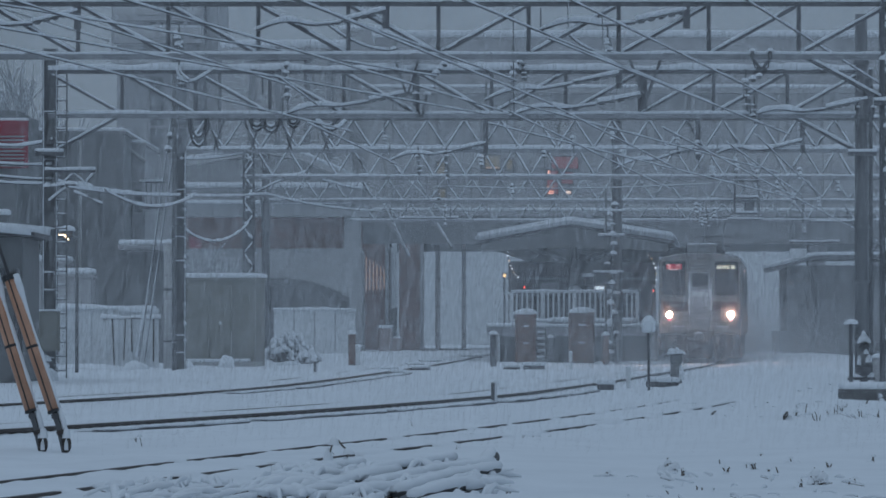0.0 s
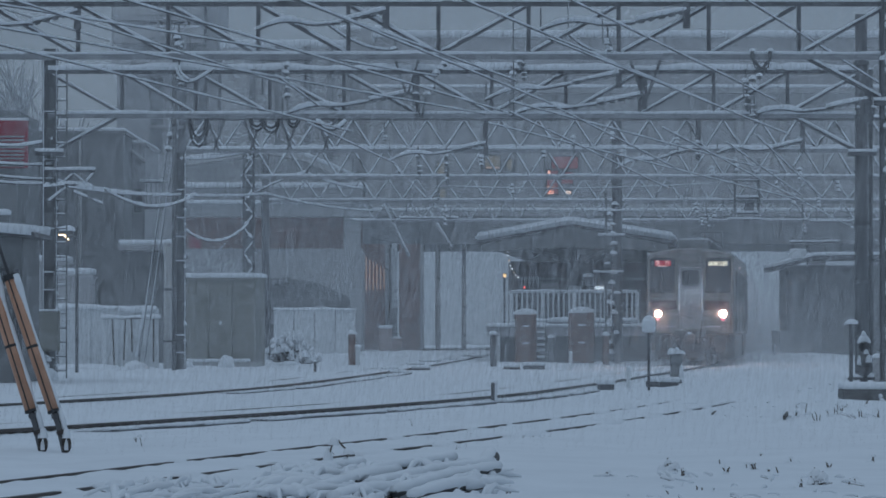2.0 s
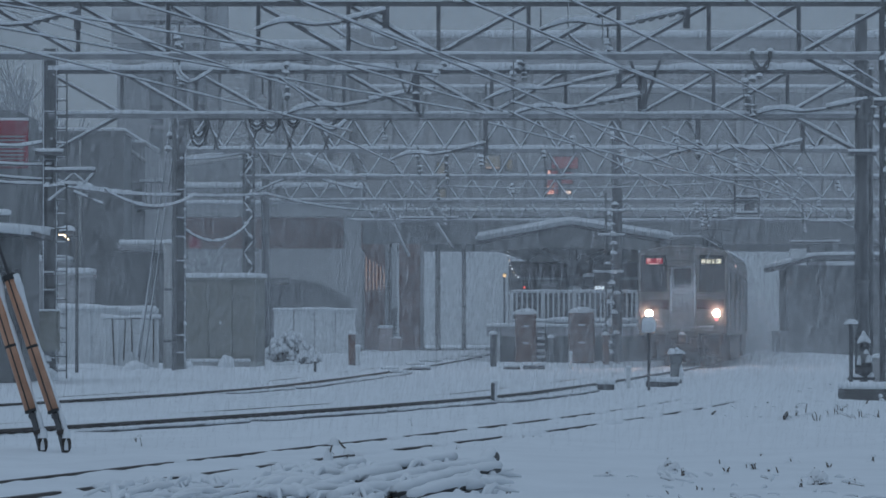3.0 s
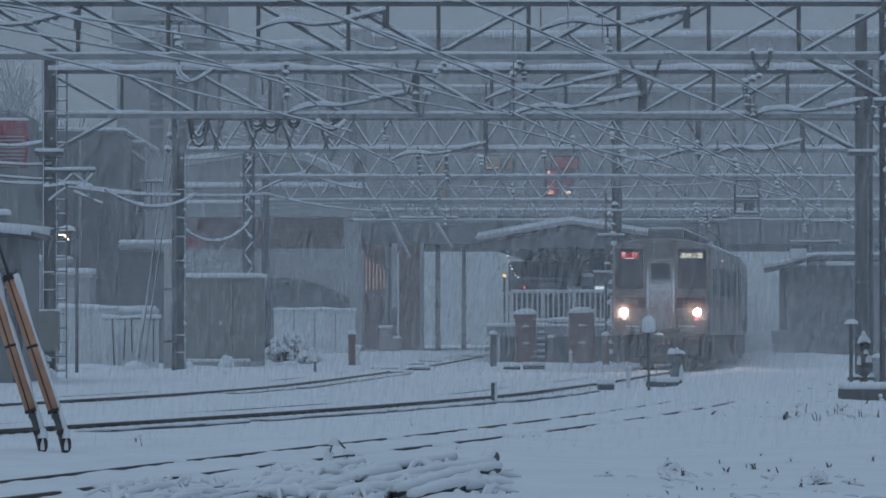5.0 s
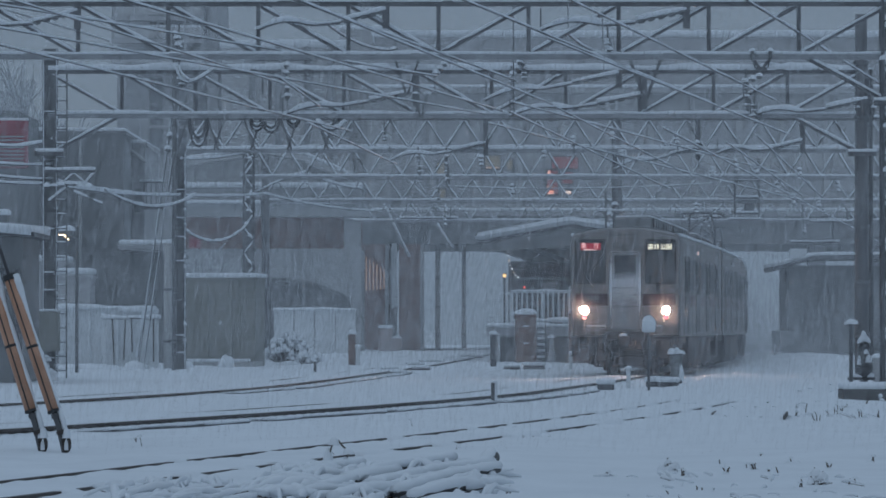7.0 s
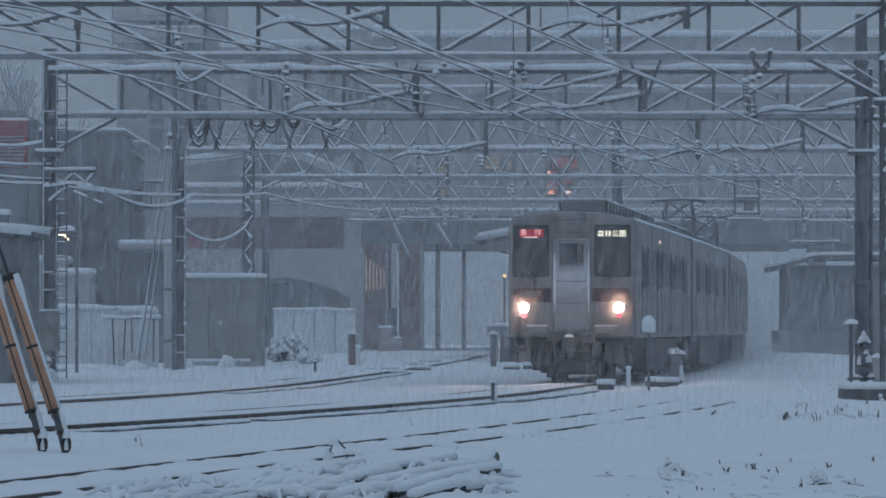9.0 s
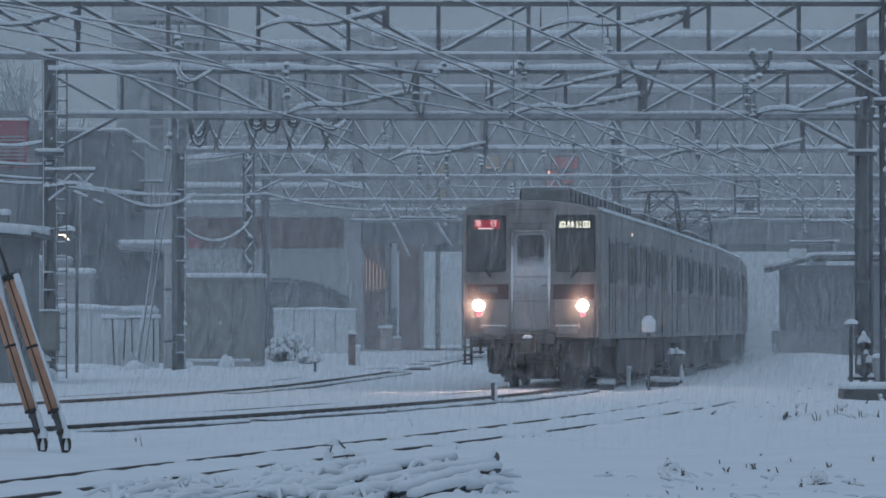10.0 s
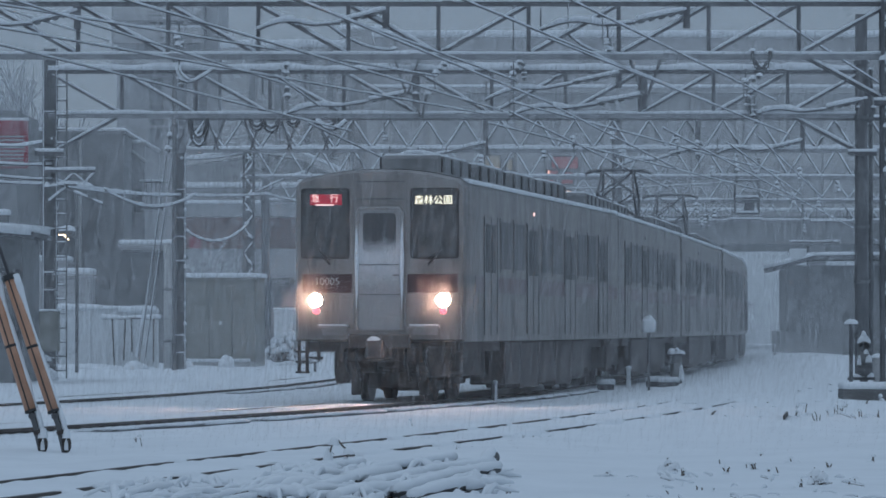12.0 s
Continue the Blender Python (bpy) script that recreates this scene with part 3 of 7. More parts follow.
def pantograph(car, y):
    p = part("pantograph", boxes(((0, y, 3.92), (1.4, 1.6, 0.06)), ((-0.55, y, 3.83), (0.12, 1.4, 0.16)), ((0.55, y, 3.83), (0.12, 1.4, 0.16))), STEEL, car,
             "diamond-frame pantograph raised to the wire")
    for sx in (-0.5, 0.5):
        for sy in (-1, 1):
            bm = bmesh.new()
            rod(bm, (sx, y + sy * 0.35, 3.95), (sx * 0.9, y + sy * 0.85, 4.50), 0.036)
            rod(bm, (sx * 0.9, y + sy * 0.85, 4.50), (sx * 0.75, y + sy * 0.12, 5.10), 0.03)
            part("frame_arm", bm, STEEL, p)
    for sy in (-1, 1):
        part("cross_brace", rod(rod(bmesh.new(), (-0.5, y + sy * 0.35, 3.95), (0.45, y + sy * 0.85, 4.50), 0.022), (0.5, y + sy * 0.35, 3.95), (-0.45, y + sy * 0.85, 4.50), 0.022), STEEL, p)
        part("upper_brace", rod(rod(bmesh.new(), (-0.45, y + sy * 0.85, 4.50), (0.37, y + sy * 0.12, 5.08), 0.018), (0.45, y + sy * 0.85, 4.50), (-0.37, y + sy * 0.12, 5.08), 0.018), STEEL, p)
        pts = [(-0.82, y + sy * 0.13, 5.03), (-0.65, y + sy * 0.13, 5.10), (0, y + sy * 0.13, 5.13), (0.65, y + sy * 0.13, 5.10), (0.82, y + sy * 0.13, 5.03)]
        part("contact_strip", sweep(bmesh.new(), pts, circle(0.036, 6)), STEEL, p)


def streaks(name, c, ln, wd, tilt, lean, turn, material):
    """Many falling flakes in one mesh, each the short slanted sliver that it draws as it drops."""
    count = len(c)
    up = np.stack([np.sin(tilt) * ln, np.sin(lean) * ln, np.cos(tilt) * np.cos(lean) * ln], -1)
    side = np.stack([np.cos(turn) * wd, np.sin(turn) * wd, np.zeros(count)], -1)
    v = np.stack([c - up - side, c - up + side, c + up], 1).reshape(-1, 3)
    me = bpy.data.meshes.new(name)
    me.vertices.add(count * 3)
    me.vertices.foreach_set("co", v.astype(np.float32).ravel())
    me.loops.add(count * 3)
    me.loops.foreach_set("vertex_index", np.arange(count * 3, dtype=np.int32))
    me.polygons.add(count)
    me.polygons.foreach_set("loop_start", np.arange(0, count * 3, 3, dtype=np.int32))
    me.polygons.foreach_set("loop_total", np.full(count, 3, dtype=np.int32))
    me.update()
    me.materials.append(material)
    return new(name, me)


def flake_mat(name, v, solid):
    """White on both sides and partly letting the light through; solid sets how thick a haze the slivers make."""
    fm = bpy.data.materials.new(name)
    fm.use_nodes = True
    fn, fl = fm.node_tree.nodes, fm.node_tree.links
    fn.clear()
    f_out, f_mix, f_dif, f_tra, f_all, f_clear = (fn.new(k) for k in ("ShaderNodeOutputMaterial", "ShaderNodeMixShader", "ShaderNodeBsdfDiffuse", "ShaderNodeBsdfTranslucent",
                                                                      "ShaderNodeMixShader", "ShaderNodeBsdfTransparent"))
    for k in (f_dif, f_tra):
        k.inputs["Color"].default_value = (v, v * 1.015, v * 1.04, 1)
    fl.new(f_dif.outputs[0], f_mix.inputs[1])
    fl.new(f_tra.outputs[0], f_mix.inputs[2])
    f_all.inputs[0].default_value = solid
    fl.new(f_clear.outputs[0], f_all.inputs[1])
    fl.new(f_mix.outputs[0], f_all.inputs[2])
    fl.new(f_all.outputs[0], f_out.inputs["Surface"])
    return fm


# Nearly clear flakes that build the glow around each headlamp.
HALO_FLAKE = flake_mat("lamp_halo_flakes", 0.9, 0.048)


def lamp_halo(car, x, z, seed):
    """Faint flakes added before a headlamp to draw its halo, carried along with the train."""
    r = np.random.default_rng(seed)
    n = 1500
    rad, ang = np.abs(r.standard_normal(n)) * 0.25, r.random(n) * 2 * math.pi
    c = np.stack([x + rad * np.cos(ang), -0.30 - 0.5 * r.random(n), z + rad * np.sin(ang)], -1)
    k = 0.7 + 0.6 * r.random(n)
    ob = streaks("lamp_halo_flakes", c, 0.03 * k, 0.014 * k, (r.random(n) - 0.5) * 2.8, (r.random(n) - 0.5) * 0.8, (r.random(n) - 0.5) * 1.6, HALO_FLAKE)
    ob.parent = car
    tagged(ob, "faint flakes added to draw the headlamp halo", kind="stuff")


def make_car(front, panto, label):
    car = thing("train_car", 0, 0, 0, label, "train car", "cars of the train")
    sec = body_section()
    body = part("body", prism(sec, 0.0 if front else 0.25, CAR, 0.03 if front else 0.0), STAINLESS, car, "corrugated stainless body with streaked grime")
    roof = [(x, z) for x, z in sec if z > 3.5]
    rp = [(x * 1.005, z + 0.012) for x, z in roof]
    bm = bmesh.new()
    a = [bm.verts.new((x, 0.22, z)) for x, z in rp]
    b = [bm.verts.new((x, CAR - 0.05, z)) for x, z in rp]
    for j in range(len(rp) - 1):
        bm.faces.new((a[j], a[j + 1], b[j + 1], b[j]))
    part("roof", bm, ROOFP, car, "grey roof dusted with snow", True)
    for sx in (-1, 1):
        xs = sx * 1.402
        part("gutter", boxes(((sx * 1.36, CAR / 2 + 0.1, 3.46), (0.05, CAR - 0.5, 0.05))), STAINLESS, car)
        part("snow_line", boxes(((sx * 1.345, CAR / 2 + 0.1, 3.575), (0.13, CAR - 0.4, 0.075)), bevel=0.03), SNOW_CLUMP, car, "snow along the roof edge")
        part("side_band", boxes(((xs, CAR / 2 + 0.35, 1.92), (0.012, CAR - 1.2, 0.26))), FROSTED, car, "maroon band")
        bm = bmesh.new()
        for z in np.arange(1.10, 1.75, 0.09):
            box(bm, (xs, CAR / 2 + 0.3, z), (0.014, CAR - 0.9, 0.03))
        part("corrugation", bm, STAINLESS, car)
        for k in range(4):
            yd = 2.55 + k * 4.82
            d = part("side_door", boxes(((xs, yd, 2.07), (0.022, 1.34, 1.95))), STAINLESS, car, "stainless double door")
            for s in (-1, 1):
                part("door_glass", boxes(((sx * 1.417, yd + s * 0.32, 2.52), (0.006, 0.42, 0.80))), DOORGLASS, d)
            part("door_gap", boxes(((sx * 1.416, yd, 2.07), (0.006, 0.05, 1.95)), ((sx * 1.416, yd - 0.69, 2.07), (0.006, 0.07, 1.95)), ((sx * 1.416, yd + 0.69, 2.07), (0.006, 0.07, 1.95))), STEEL, d)
            if k < 3:
                ym = yd + 2.41
                for s in (-0.72, 0.72):
                    wdw = part("side_window", boxes(((sx * 1.409, ym + s, 2.60), (0.012, 1.30, 0.92)), bevel=0.004), STAINLESS, car)
                    part("pane", boxes(((sx * 1.4185, ym + s, 2.60), (0.008, 1.18, 0.80))), FROSTGLASS, wdw)
        part("indicator_lamp", boxes(((sx * 1.42, 7.45, 3.22), (0.03, 0.05, 0.07)), bevel=0.01), SIGNDIM if sx > 0 and front else FACE, car)
        for y0, ln, hh in ((4.65, 1.7, 0.74), (6.42, 2.15, 0.82), (8.62, 2.1, 0.76), (10.8, 2.15, 0.82), (13.0, 1.8, 0.74), (18.1, 0.9, 0.6)):
            part("equipment_box", boxes(((sx * 1.02, y0 + ln / 2, 0.97 - hh / 2), (0.62, ln, hh)), bevel=0.03), UNDER, car)
    part("underframe", boxes(((0, CAR / 2, 0.90), (2.5, CAR - 0.4, 0.16)), ((0, CAR / 2, 0.66), (1.1, 9, 0.5))), UNDER, car)
    bogie(car, 2.85)
    bogie(car, CAR - 2.85)
    for y in (4.4, 8.4, 12.4) if panto else (4.4, 8.4, 12.4, 16.4):
        aircon(car, y)
    if panto:
        pantograph(car, 17.3)
    if not front:
        part("gangway", boxes(((0, 0.05, 2.1), (1.1, 0.5, 2.1)), ((0, CAR + 0.1, 2.1), (1.1, 0.4, 2.1)), bevel=0.04), BLACK, car, "black gangway bellows")
        return car
    # front end
    for sx in (-1, 1):
        w = part("windscreen", rounded(sx * 0.895, 2.885, 0.80, 1.14, 0.06, -0.006, 0.03), BLACK, car, "dark windscreen")
        part("pane", rounded(sx * 0.895, 2.885, 0.72, 1.06, 0.05, -0.012, 0.0), GLASS, w)
        part("maroon_panel", boxes(((sx * 0.86, -0.004, 1.92), (0.82, 0.016, 0.30))), MAROON, car, "maroon panel")
        bm = bmesh.new()
        loops = []
        for rr, yy in ((0.135, 0.02), (0.135, -0.075), (0.122, -0.078), (0.092, -0.02)):
            loops.append([bm.verts.new((sx * 1.04 + rr * math.cos(k * math.pi / 12), yy, 1.65 + rr * math.sin(k * math.pi / 12))) for k in range(24)])
        for a, b in zip(loops, loops[1:]):
            for k in range(24):
                bm.faces.new((a[k], a[(k + 1) % 24], b[(k + 1) % 24], b[k]))
        bmesh.ops.recalc_face_normals(bm, faces=bm.faces)
        lamp = part("headlamp", bm, STEEL, car, "round lit headlamp")
        part("lens", rod(rod(bmesh.new(), (sx * 1.04, -0.002, 1.65), (sx * 1.04, -0.04, 1.65), 0.088, 20, 0.082), (sx * 1.04, -0.04, 1.65), (sx * 1.04, -0.062, 1.65), 0.082, 20, 0.05), LAMPGLOW, lamp)
        lamp_halo(car, sx * 1.04, 1.65, 3 + sx)
        part("tail_lamp", rod(bmesh.new(), (sx * 1.04, 0.02, 1.49), (sx * 1.04, -0.025, 1.475), 0.06, 16), TAILGLOW, car, "pink-red tail lamp")
        part("footboard", boxes(((sx * 0.74, -0.10, 1.22), (0.50, 0.20, 0.035)), ((sx * 0.74, -0.01, 1.15), (0.40, 0.02, 0.12))), FACE, car, "snowy step")
        part("snow", boxes(((sx * 0.74, -0.10, 1.25), (0.46, 0.16, 0.03)), bevel=0.01), SNOW_CLUMP, car)
        bm = bmesh.new()
        rod(bm, (sx * 0.80, -0.03, 2.30), (sx * 0.98, -0.035, 2.44), 0.012)
        rod(bm, (sx * 0.93, -0.03, 2.36), (sx * 0.80, -0.04, 2.22), 0.02)
        part("wiper", bm, BLACK, car)
        part("handrail", rod(bmesh.new(), (sx * 0.42, -0.06, 1.25), (sx * 0.42, -0.06, 1.75), 0.014), FACE, car)
        part("handrail", rod(bmesh.new(), (sx * 1.33, -0.05, 1.05), (sx * 1.33, -0.05, 1.55), 0.014), FACE, car)
        for bx in (1.33, 1.20):
            part("step_rail", boxes(((sx * bx, 0.05, 0.73), (0.045, 0.07, 0.52))), UNDER, car)
        for bz in (0.49, 0.66, 0.82):
            part("step_tread", boxes(((sx * 1.265, 0.0, bz), (0.20, 0.18, 0.035))), UNDER, car)
        part("jumper_bracket", boxes(((sx * 1.02, 0.10, 0.84), (0.05, 0.05, 0.32)), ((sx * 1.06, 0.10, 0.72), (0.22, 0.05, 0.045))), UNDER, car)
    door = part("front_door", rounded(0, 2.15, 0.74, 1.96, 0.08, -0.035, 0.03), DOOR_FROST, car, "pale gangway door with frosted lower half")
    part("door_frame", sweep(bmesh.new(), [(-0.37, -0.04, 1.18), (-0.37, -0.04, 3.05), (-0.32, -0.04, 3.13), (0.32, -0.04, 3.13), (0.37, -0.04, 3.05), (0.37, -0.04, 1.18)],
         circle(0.03, 6)), FACE, door, "raised door rim")
    part("door_window", rounded(0, 2.74, 0.54, 0.62, 0.07, -0.045, -0.03), GLASS_FROST, door, "door window")
    part("handle", boxes(((0.27, -0.06, 2.05), (0.10, 0.03, 0.025))), STAINLESS, door)
    for z in (1.74, 2.22):
        part("panel_seam", boxes(((0, -0.037, z), (0.66, 0.008, 0.012))), STEEL, door)
    for z in (3.28, 3.56):
        part("roof_seam", boxes(((0, -0.002, z), (0.8, 0.01, 0.02))), STEEL, car)
    r = part("destination_sign", boxes(((-0.88, -0.016, 3.27), (0.52, 0.012, 0.17))), SIGNRED, car, "lit red sign with white characters")
    text_mesh("急", 0.145, SIGNDIM, r, pose(-1.05, -0.026, 3.285, 90, 0, 0))
    text_mesh("行", 0.145, SIGNDIM, r, pose(-0.74, -0.026, 3.285, 90, 0, 0))
    part("bar", boxes(((-0.90, -0.026, 3.185), (0.30, 0.006, 0.022))), SIGNDIM, r)
    s = part("destination_sign", boxes(((0.88, -0.016, 3.25), (0.62, 0.012, 0.18))), BLACK, car, "dark sign with lit yellow-white characters")
    text_mesh("森林公園", 0.158, SIGNTEXT, s, pose(0.88, -0.026, 3.25, 90, 0, 0))
    text_mesh("10005", 0.165, DOORP, car, pose(-0.86, -0.016, 1.95, 90, 0, 0))
    # coupler and gear below the front
    c = part("coupler", boxes(((0, -0.22, 0.84), (0.24, 0.45, 0.22)), ((0, -0.43, 0.86), (0.30, 0.14, 0.30)), ((0, 0.1, 0.86), (0.5, 0.3, 0.3)), bevel=0.045), UNDER, car)
    part("snow", mound(bmesh.new(), (-0.02, -0.42, 1.0), (0.12, 0.10, 0.07), random.Random(6)), SNOW_CLUMP, c, "", True)
    part("buffer_beam", boxes(((0, 0.02, 0.99), (1.0, 0.3, 0.22)), ((0, 0.2, 0.80), (1.3, 0.3, 0.30)), bevel=0.02), UNDER, car)
    part("brake_rigging", boxes(((0, 1.35, 0.44), (0.86, 0.3, 0.46)), ((0, 1.3, 0.62), (1.9, 0.3, 0.3)), bevel=0.03), UNDER, car)
    part("gear_case", boxes(((-0.2, 4.3, 0.42), (1.0, 1.2, 0.56)), bevel=0.06), UNDER, car)
    part("side_step_box", boxes(((0.95, 1.3, 0.66), (0.45, 0.7, 0.5)), bevel=0.03), UNDER, car)
    part("rail_guard", boxes(((-0.56, 1.0, 0.42), (0.16, 0.2, 0.62)), ((0.56, 1.0, 0.42), (0.16, 0.2, 0.62)), ((0, 1.0, 0.62), (1.3, 0.12, 0.16)), bevel=0.02), UNDER, car)
    part("brake_cylinder", rod(bmesh.new(), (0.45, 0.6, 0.66), (0.95, 0.6, 0.66), 0.16, 12), UNDER, car)
    part("air_tank", rod(bmesh.new(), (-0.72, 0.7, 0.64), (-0.2, 0.7, 0.64), 0.17, 12), UNDER, car)
    part("jumper_box", boxes(((0.95, 0.3, 0.66), (0.4, 0.4, 0.5)), bevel=0.03), UNDER, car)
    part("jumper_box", boxes(((-0.62, 0.45, 0.6), (0.35, 0.3, 0.5)), bevel=0.03), UNDER, car)
    for sx in (-1, 1):
        part("door_snow", sweep(bmesh.new(), [(sx * 0.37, -0.05, z) for z in (1.2, 1.5, 1.8, 2.1, 2.35, 2.6, 2.9, 3.08)], lambda i: circle((0.012, 0.015, 0.022, 0.03, 0.036, 0.024, 0.016, 0.012)[i], 7)), SNOW_CLUMP, car, "snow packed along the door rim", True)
    for x, ya in ((-0.55, 0.0), (-0.38, 0.0), (0.42, 0.0), (0.58, 0.0), (0.75, 0.0)):
        part("air_hose", sweep(bmesh.new(), [(x, 0.05, 0.86), (x, -0.10, 0.80), (x + 0.03, -0.14, 0.62), (x + 0.08, -0.05, 0.42), (x + 0.06, 0.10, 0.38)], circle(0.03, 6)), BLACK, car)
    return car


FRONT = make_car(True, False, "stainless leading train car, maroon panels, headlamps lit")
SECOND = make_car(False, True, "stainless train car with a raised pantograph")
THIRD = make_car(False, False, "stainless commuter train car with corrugated sides")
FOLLOW = [SECOND, copy_thing(SECOND, Matrix()), THIRD] + [copy_thing(THIRD, Matrix()) for _ in range(2)]


# ---- wires ----
def sagged(p, q, sag, n):
    p, q = Vector(p), Vector(q)
    return [p.lerp(q, i / n) - Vector((0, 0, sag * 4 * (i / n) * (1 - i / n))) for i in range(n + 1)]


def wire(p, q, r=0.013, snow=0.02, sag=0.0, stretch=0.0, label="thin overhead wire coated with snow"):
    """A wire from p to q with its ridge of snow; stretch carries it on past both ends."""
    p, q = Vector(p), Vector(q)
    d = q - p
    p, q = p - d * stretch, q + d * stretch
    rng = random.Random(int(p.x * 100) + int(q.z * 100))
    n = 12 if sag else max(6, int(d.length / 1.2))
    o = p.copy()
    pts = [v - o for v in sagged(p, q, sag, n)]
    t = part("overhead_wire", sweep(bmesh.new(), pts, circle(r, 6)), WIRE)
    t.location = o
    tagged(t, label, "wire", "overhead wires")
    m = max(n, int(d.length / 0.5))
    fine = [v - o for v in sagged(p, q, sag, m)]

    ks = swell(rng, m, d.length / m, 0.65, 1.3)

    def prof(i):
        k = snow * ks[i]
        return [(a, b + r * 0.7 + k * 0.5) for a, b in circle(k, 6)]
    part("snow_coat", sweep(bmesh.new(), fine, prof), SNOW_CLUMP, t, "clinging white snow", True)
    return t


# contact and messenger wires that run down the tracks
wire((-7.59, 72.20, 6.10), (-3.65, 95.76, 6.10), stretch=0.35)
wire((-7.60, 72.34, 6.40), (0.08, 98.31, 6.40), stretch=0.12)
wire((-6.69, 70.87, 6.60), (-4.43, 86.03, 6.60), stretch=0.5)
wire((-6.54, 76.91, 6.90), (-1.97, 89.51, 6.90), stretch=0.4, r=0.014, snow=0.022)
wire((-5.19, 68.67, 6.60), (1.63, 104.82, 6.60), stretch=0.06, r=0.014, snow=0.02)
wire((-2.43, 68.67, 6.60), (1.40, 90.12, 6.60), stretch=0.05)
wire((-2.19, 61.92, 6.10), (2.19, 90.25, 6.10), stretch=0.04)
wire((0.33, 67.39, 6.50), (4.83, 90.90, 6.50), stretch=0.3, r=0.014, snow=0.02)
wire((2.08, 68.67, 6.60), (6.49, 91.99, 6.60), stretch=0.3, r=0.013)
wire((3.46, 81.72, 6.30), (7.48, 102.16, 6.30), stretch=0.4)
wire((1.56, 100.16, 6.00), (11.32, 137.51, 5.50), stretch=0.05)
wire((-2.74, 91.19, 5.60), (-1.29, 102.50, 5.30), stretch=0.1)
wire((2.05, 91.36, 6.00), (9.05, 118.28, 5.70), stretch=0.08)
wire((5.94, 97.11, 5.40), (19.56, 193.00, 5.40), stretch=0.1)
wire((1.55, 93.29, 6.00), (6.75, 127.52, 5.50), stretch=0.02)
wire((2.52, 91.36, 6.00), (6.23, 113.99, 5.60), stretch=0.03)
wire((7.04, 101.80, 5.60), (10.28, 122.45, 5.20), stretch=0.1)
wire((7.63, 101.39, 5.80), (11.45, 128.23, 5.30), stretch=0.05)
wire((-3.20, 84.13, 6.20), (-2.63, 87.62, 5.90), stretch=0.1)
wire((-10.93, 104.00, 9.15), (-9.35, 110.00, 8.93), stretch=0.3)
wire((-2.80, 100.00, 8.50), (-1.17, 104.00, 8.12), r=0.02, snow=0.03, sag=0.2)
wire((2.90, 100.00, 8.30), (4.06, 104.00, 8.06), r=0.02, snow=0.03, sag=0.15)
wire((5.90, 78.42, 7.20), (10.72, 103.04, 7.20), stretch=0.2, r=0.016, snow=0.024)
wire((0.12, 150.00, 6.29), (10.38, 150.00, 6.45), sag=0.15)

# sagging snow-laden feeder cables beside the yard
for a, b, s in (((-11.77, 104.00, 5.41), (-9.65, 104.00, 5.28), 0.06), ((-11.77, 104.00, 5.12), (-9.68, 104.00, 4.91), 0.05), ((-11.77, 104.00, 4.94), (-9.65, 104.00, 4.80), 0.05), ((-9.68, 104.00, 4.91), (-7.81, 125.00, 5.18), 0.12),
                ((-9.65, 104.00, 4.80), (-7.81, 125.00, 5.18), 0.10), ((-7.81, 125.00, 5.18), (-6.15, 146.00, 5.88), 0.05), ((-6.15, 146.00, 5.88), (-2.89, 174.00, 6.07), 0.12),
                ((-8.67, 108.00, 4.79), (-7.36, 125.00, 5.20), 0.40), ((-7.81, 125.00, 6.25), (-5.26, 125.00, 6.59), 0.10), ((-11.86, 110.00, 6.05), (-9.65, 104.00, 5.89), 0.1),
                ((-7.61, 125.00, 4.11), (-6.73, 146.00, 4.88), 0.45), ((-6.44, 146.00, 5.96), (-4.78, 146.00, 6.64), -0.05), ((-4.78, 146.00, 6.64), (-2.90, 150.00, 6.19), 0.1)):
    wire(a, b, r=0.022, snow=0.045, sag=s, label="sagging cable thick with snow")

# guy wires of the round post
for a, b in (((-7.91, 125.00, 8.47), (-9.23, 128.00, 0.23)), ((-7.78, 125.00, 7.96), (-9.06, 128.00, 0.23))):
    wire(a, b, r=0.016, snow=0.03, label="steep guy wire streaked with snow")
for x, y, z in ((-8.06, 125.3, 7.55), (-8.13, 125.5, 6.95), (-8.0, 125.5, 6.9), (-8.2, 125.6, 6.55)):
    g = thing("guy_insulator", x, y, z, "round guy wire insulator capped with snow", "insulator", "insulators on the gantries")
    part("body", rod(bmesh.new(), (0, 0, -0.07), (0.01, 0, 0.07), 0.07, 10, 0.06), GALV, g, "", True)
    part("snow", mound(bmesh.new(), (0.0, -0.02, 0.03), (0.12, 0.1, 0.12), random.Random(int(z * 10)), 9, 4), SNOW_CLUMP, g, "", True)
wire((-9.00, 127.60, 1.86), (-9.25, 128.00, 0.37), r=0.03, snow=0.085, label="foot of a guy wire caked with snow")
wire((-6.30, 146.00, 5.76), (-6.07, 148.00, 0.37), r=0.016, snow=0.02, label="steep guy wire streaked with snow")


# ---- pull-off arms, insulators and droppers hung from the gantries ----
def insulator(bm, p, q, r, n):
    p, q = Vector(p), Vector(q)
    for i in range(n):
        a, b = p.lerp(q, (i + 0.15) / n), p.lerp(q, (i + 0.75) / n)
        rod(bm, a, b, r, 8)
    rod(bm, p, q, r * 0.4, 6)
    return bm


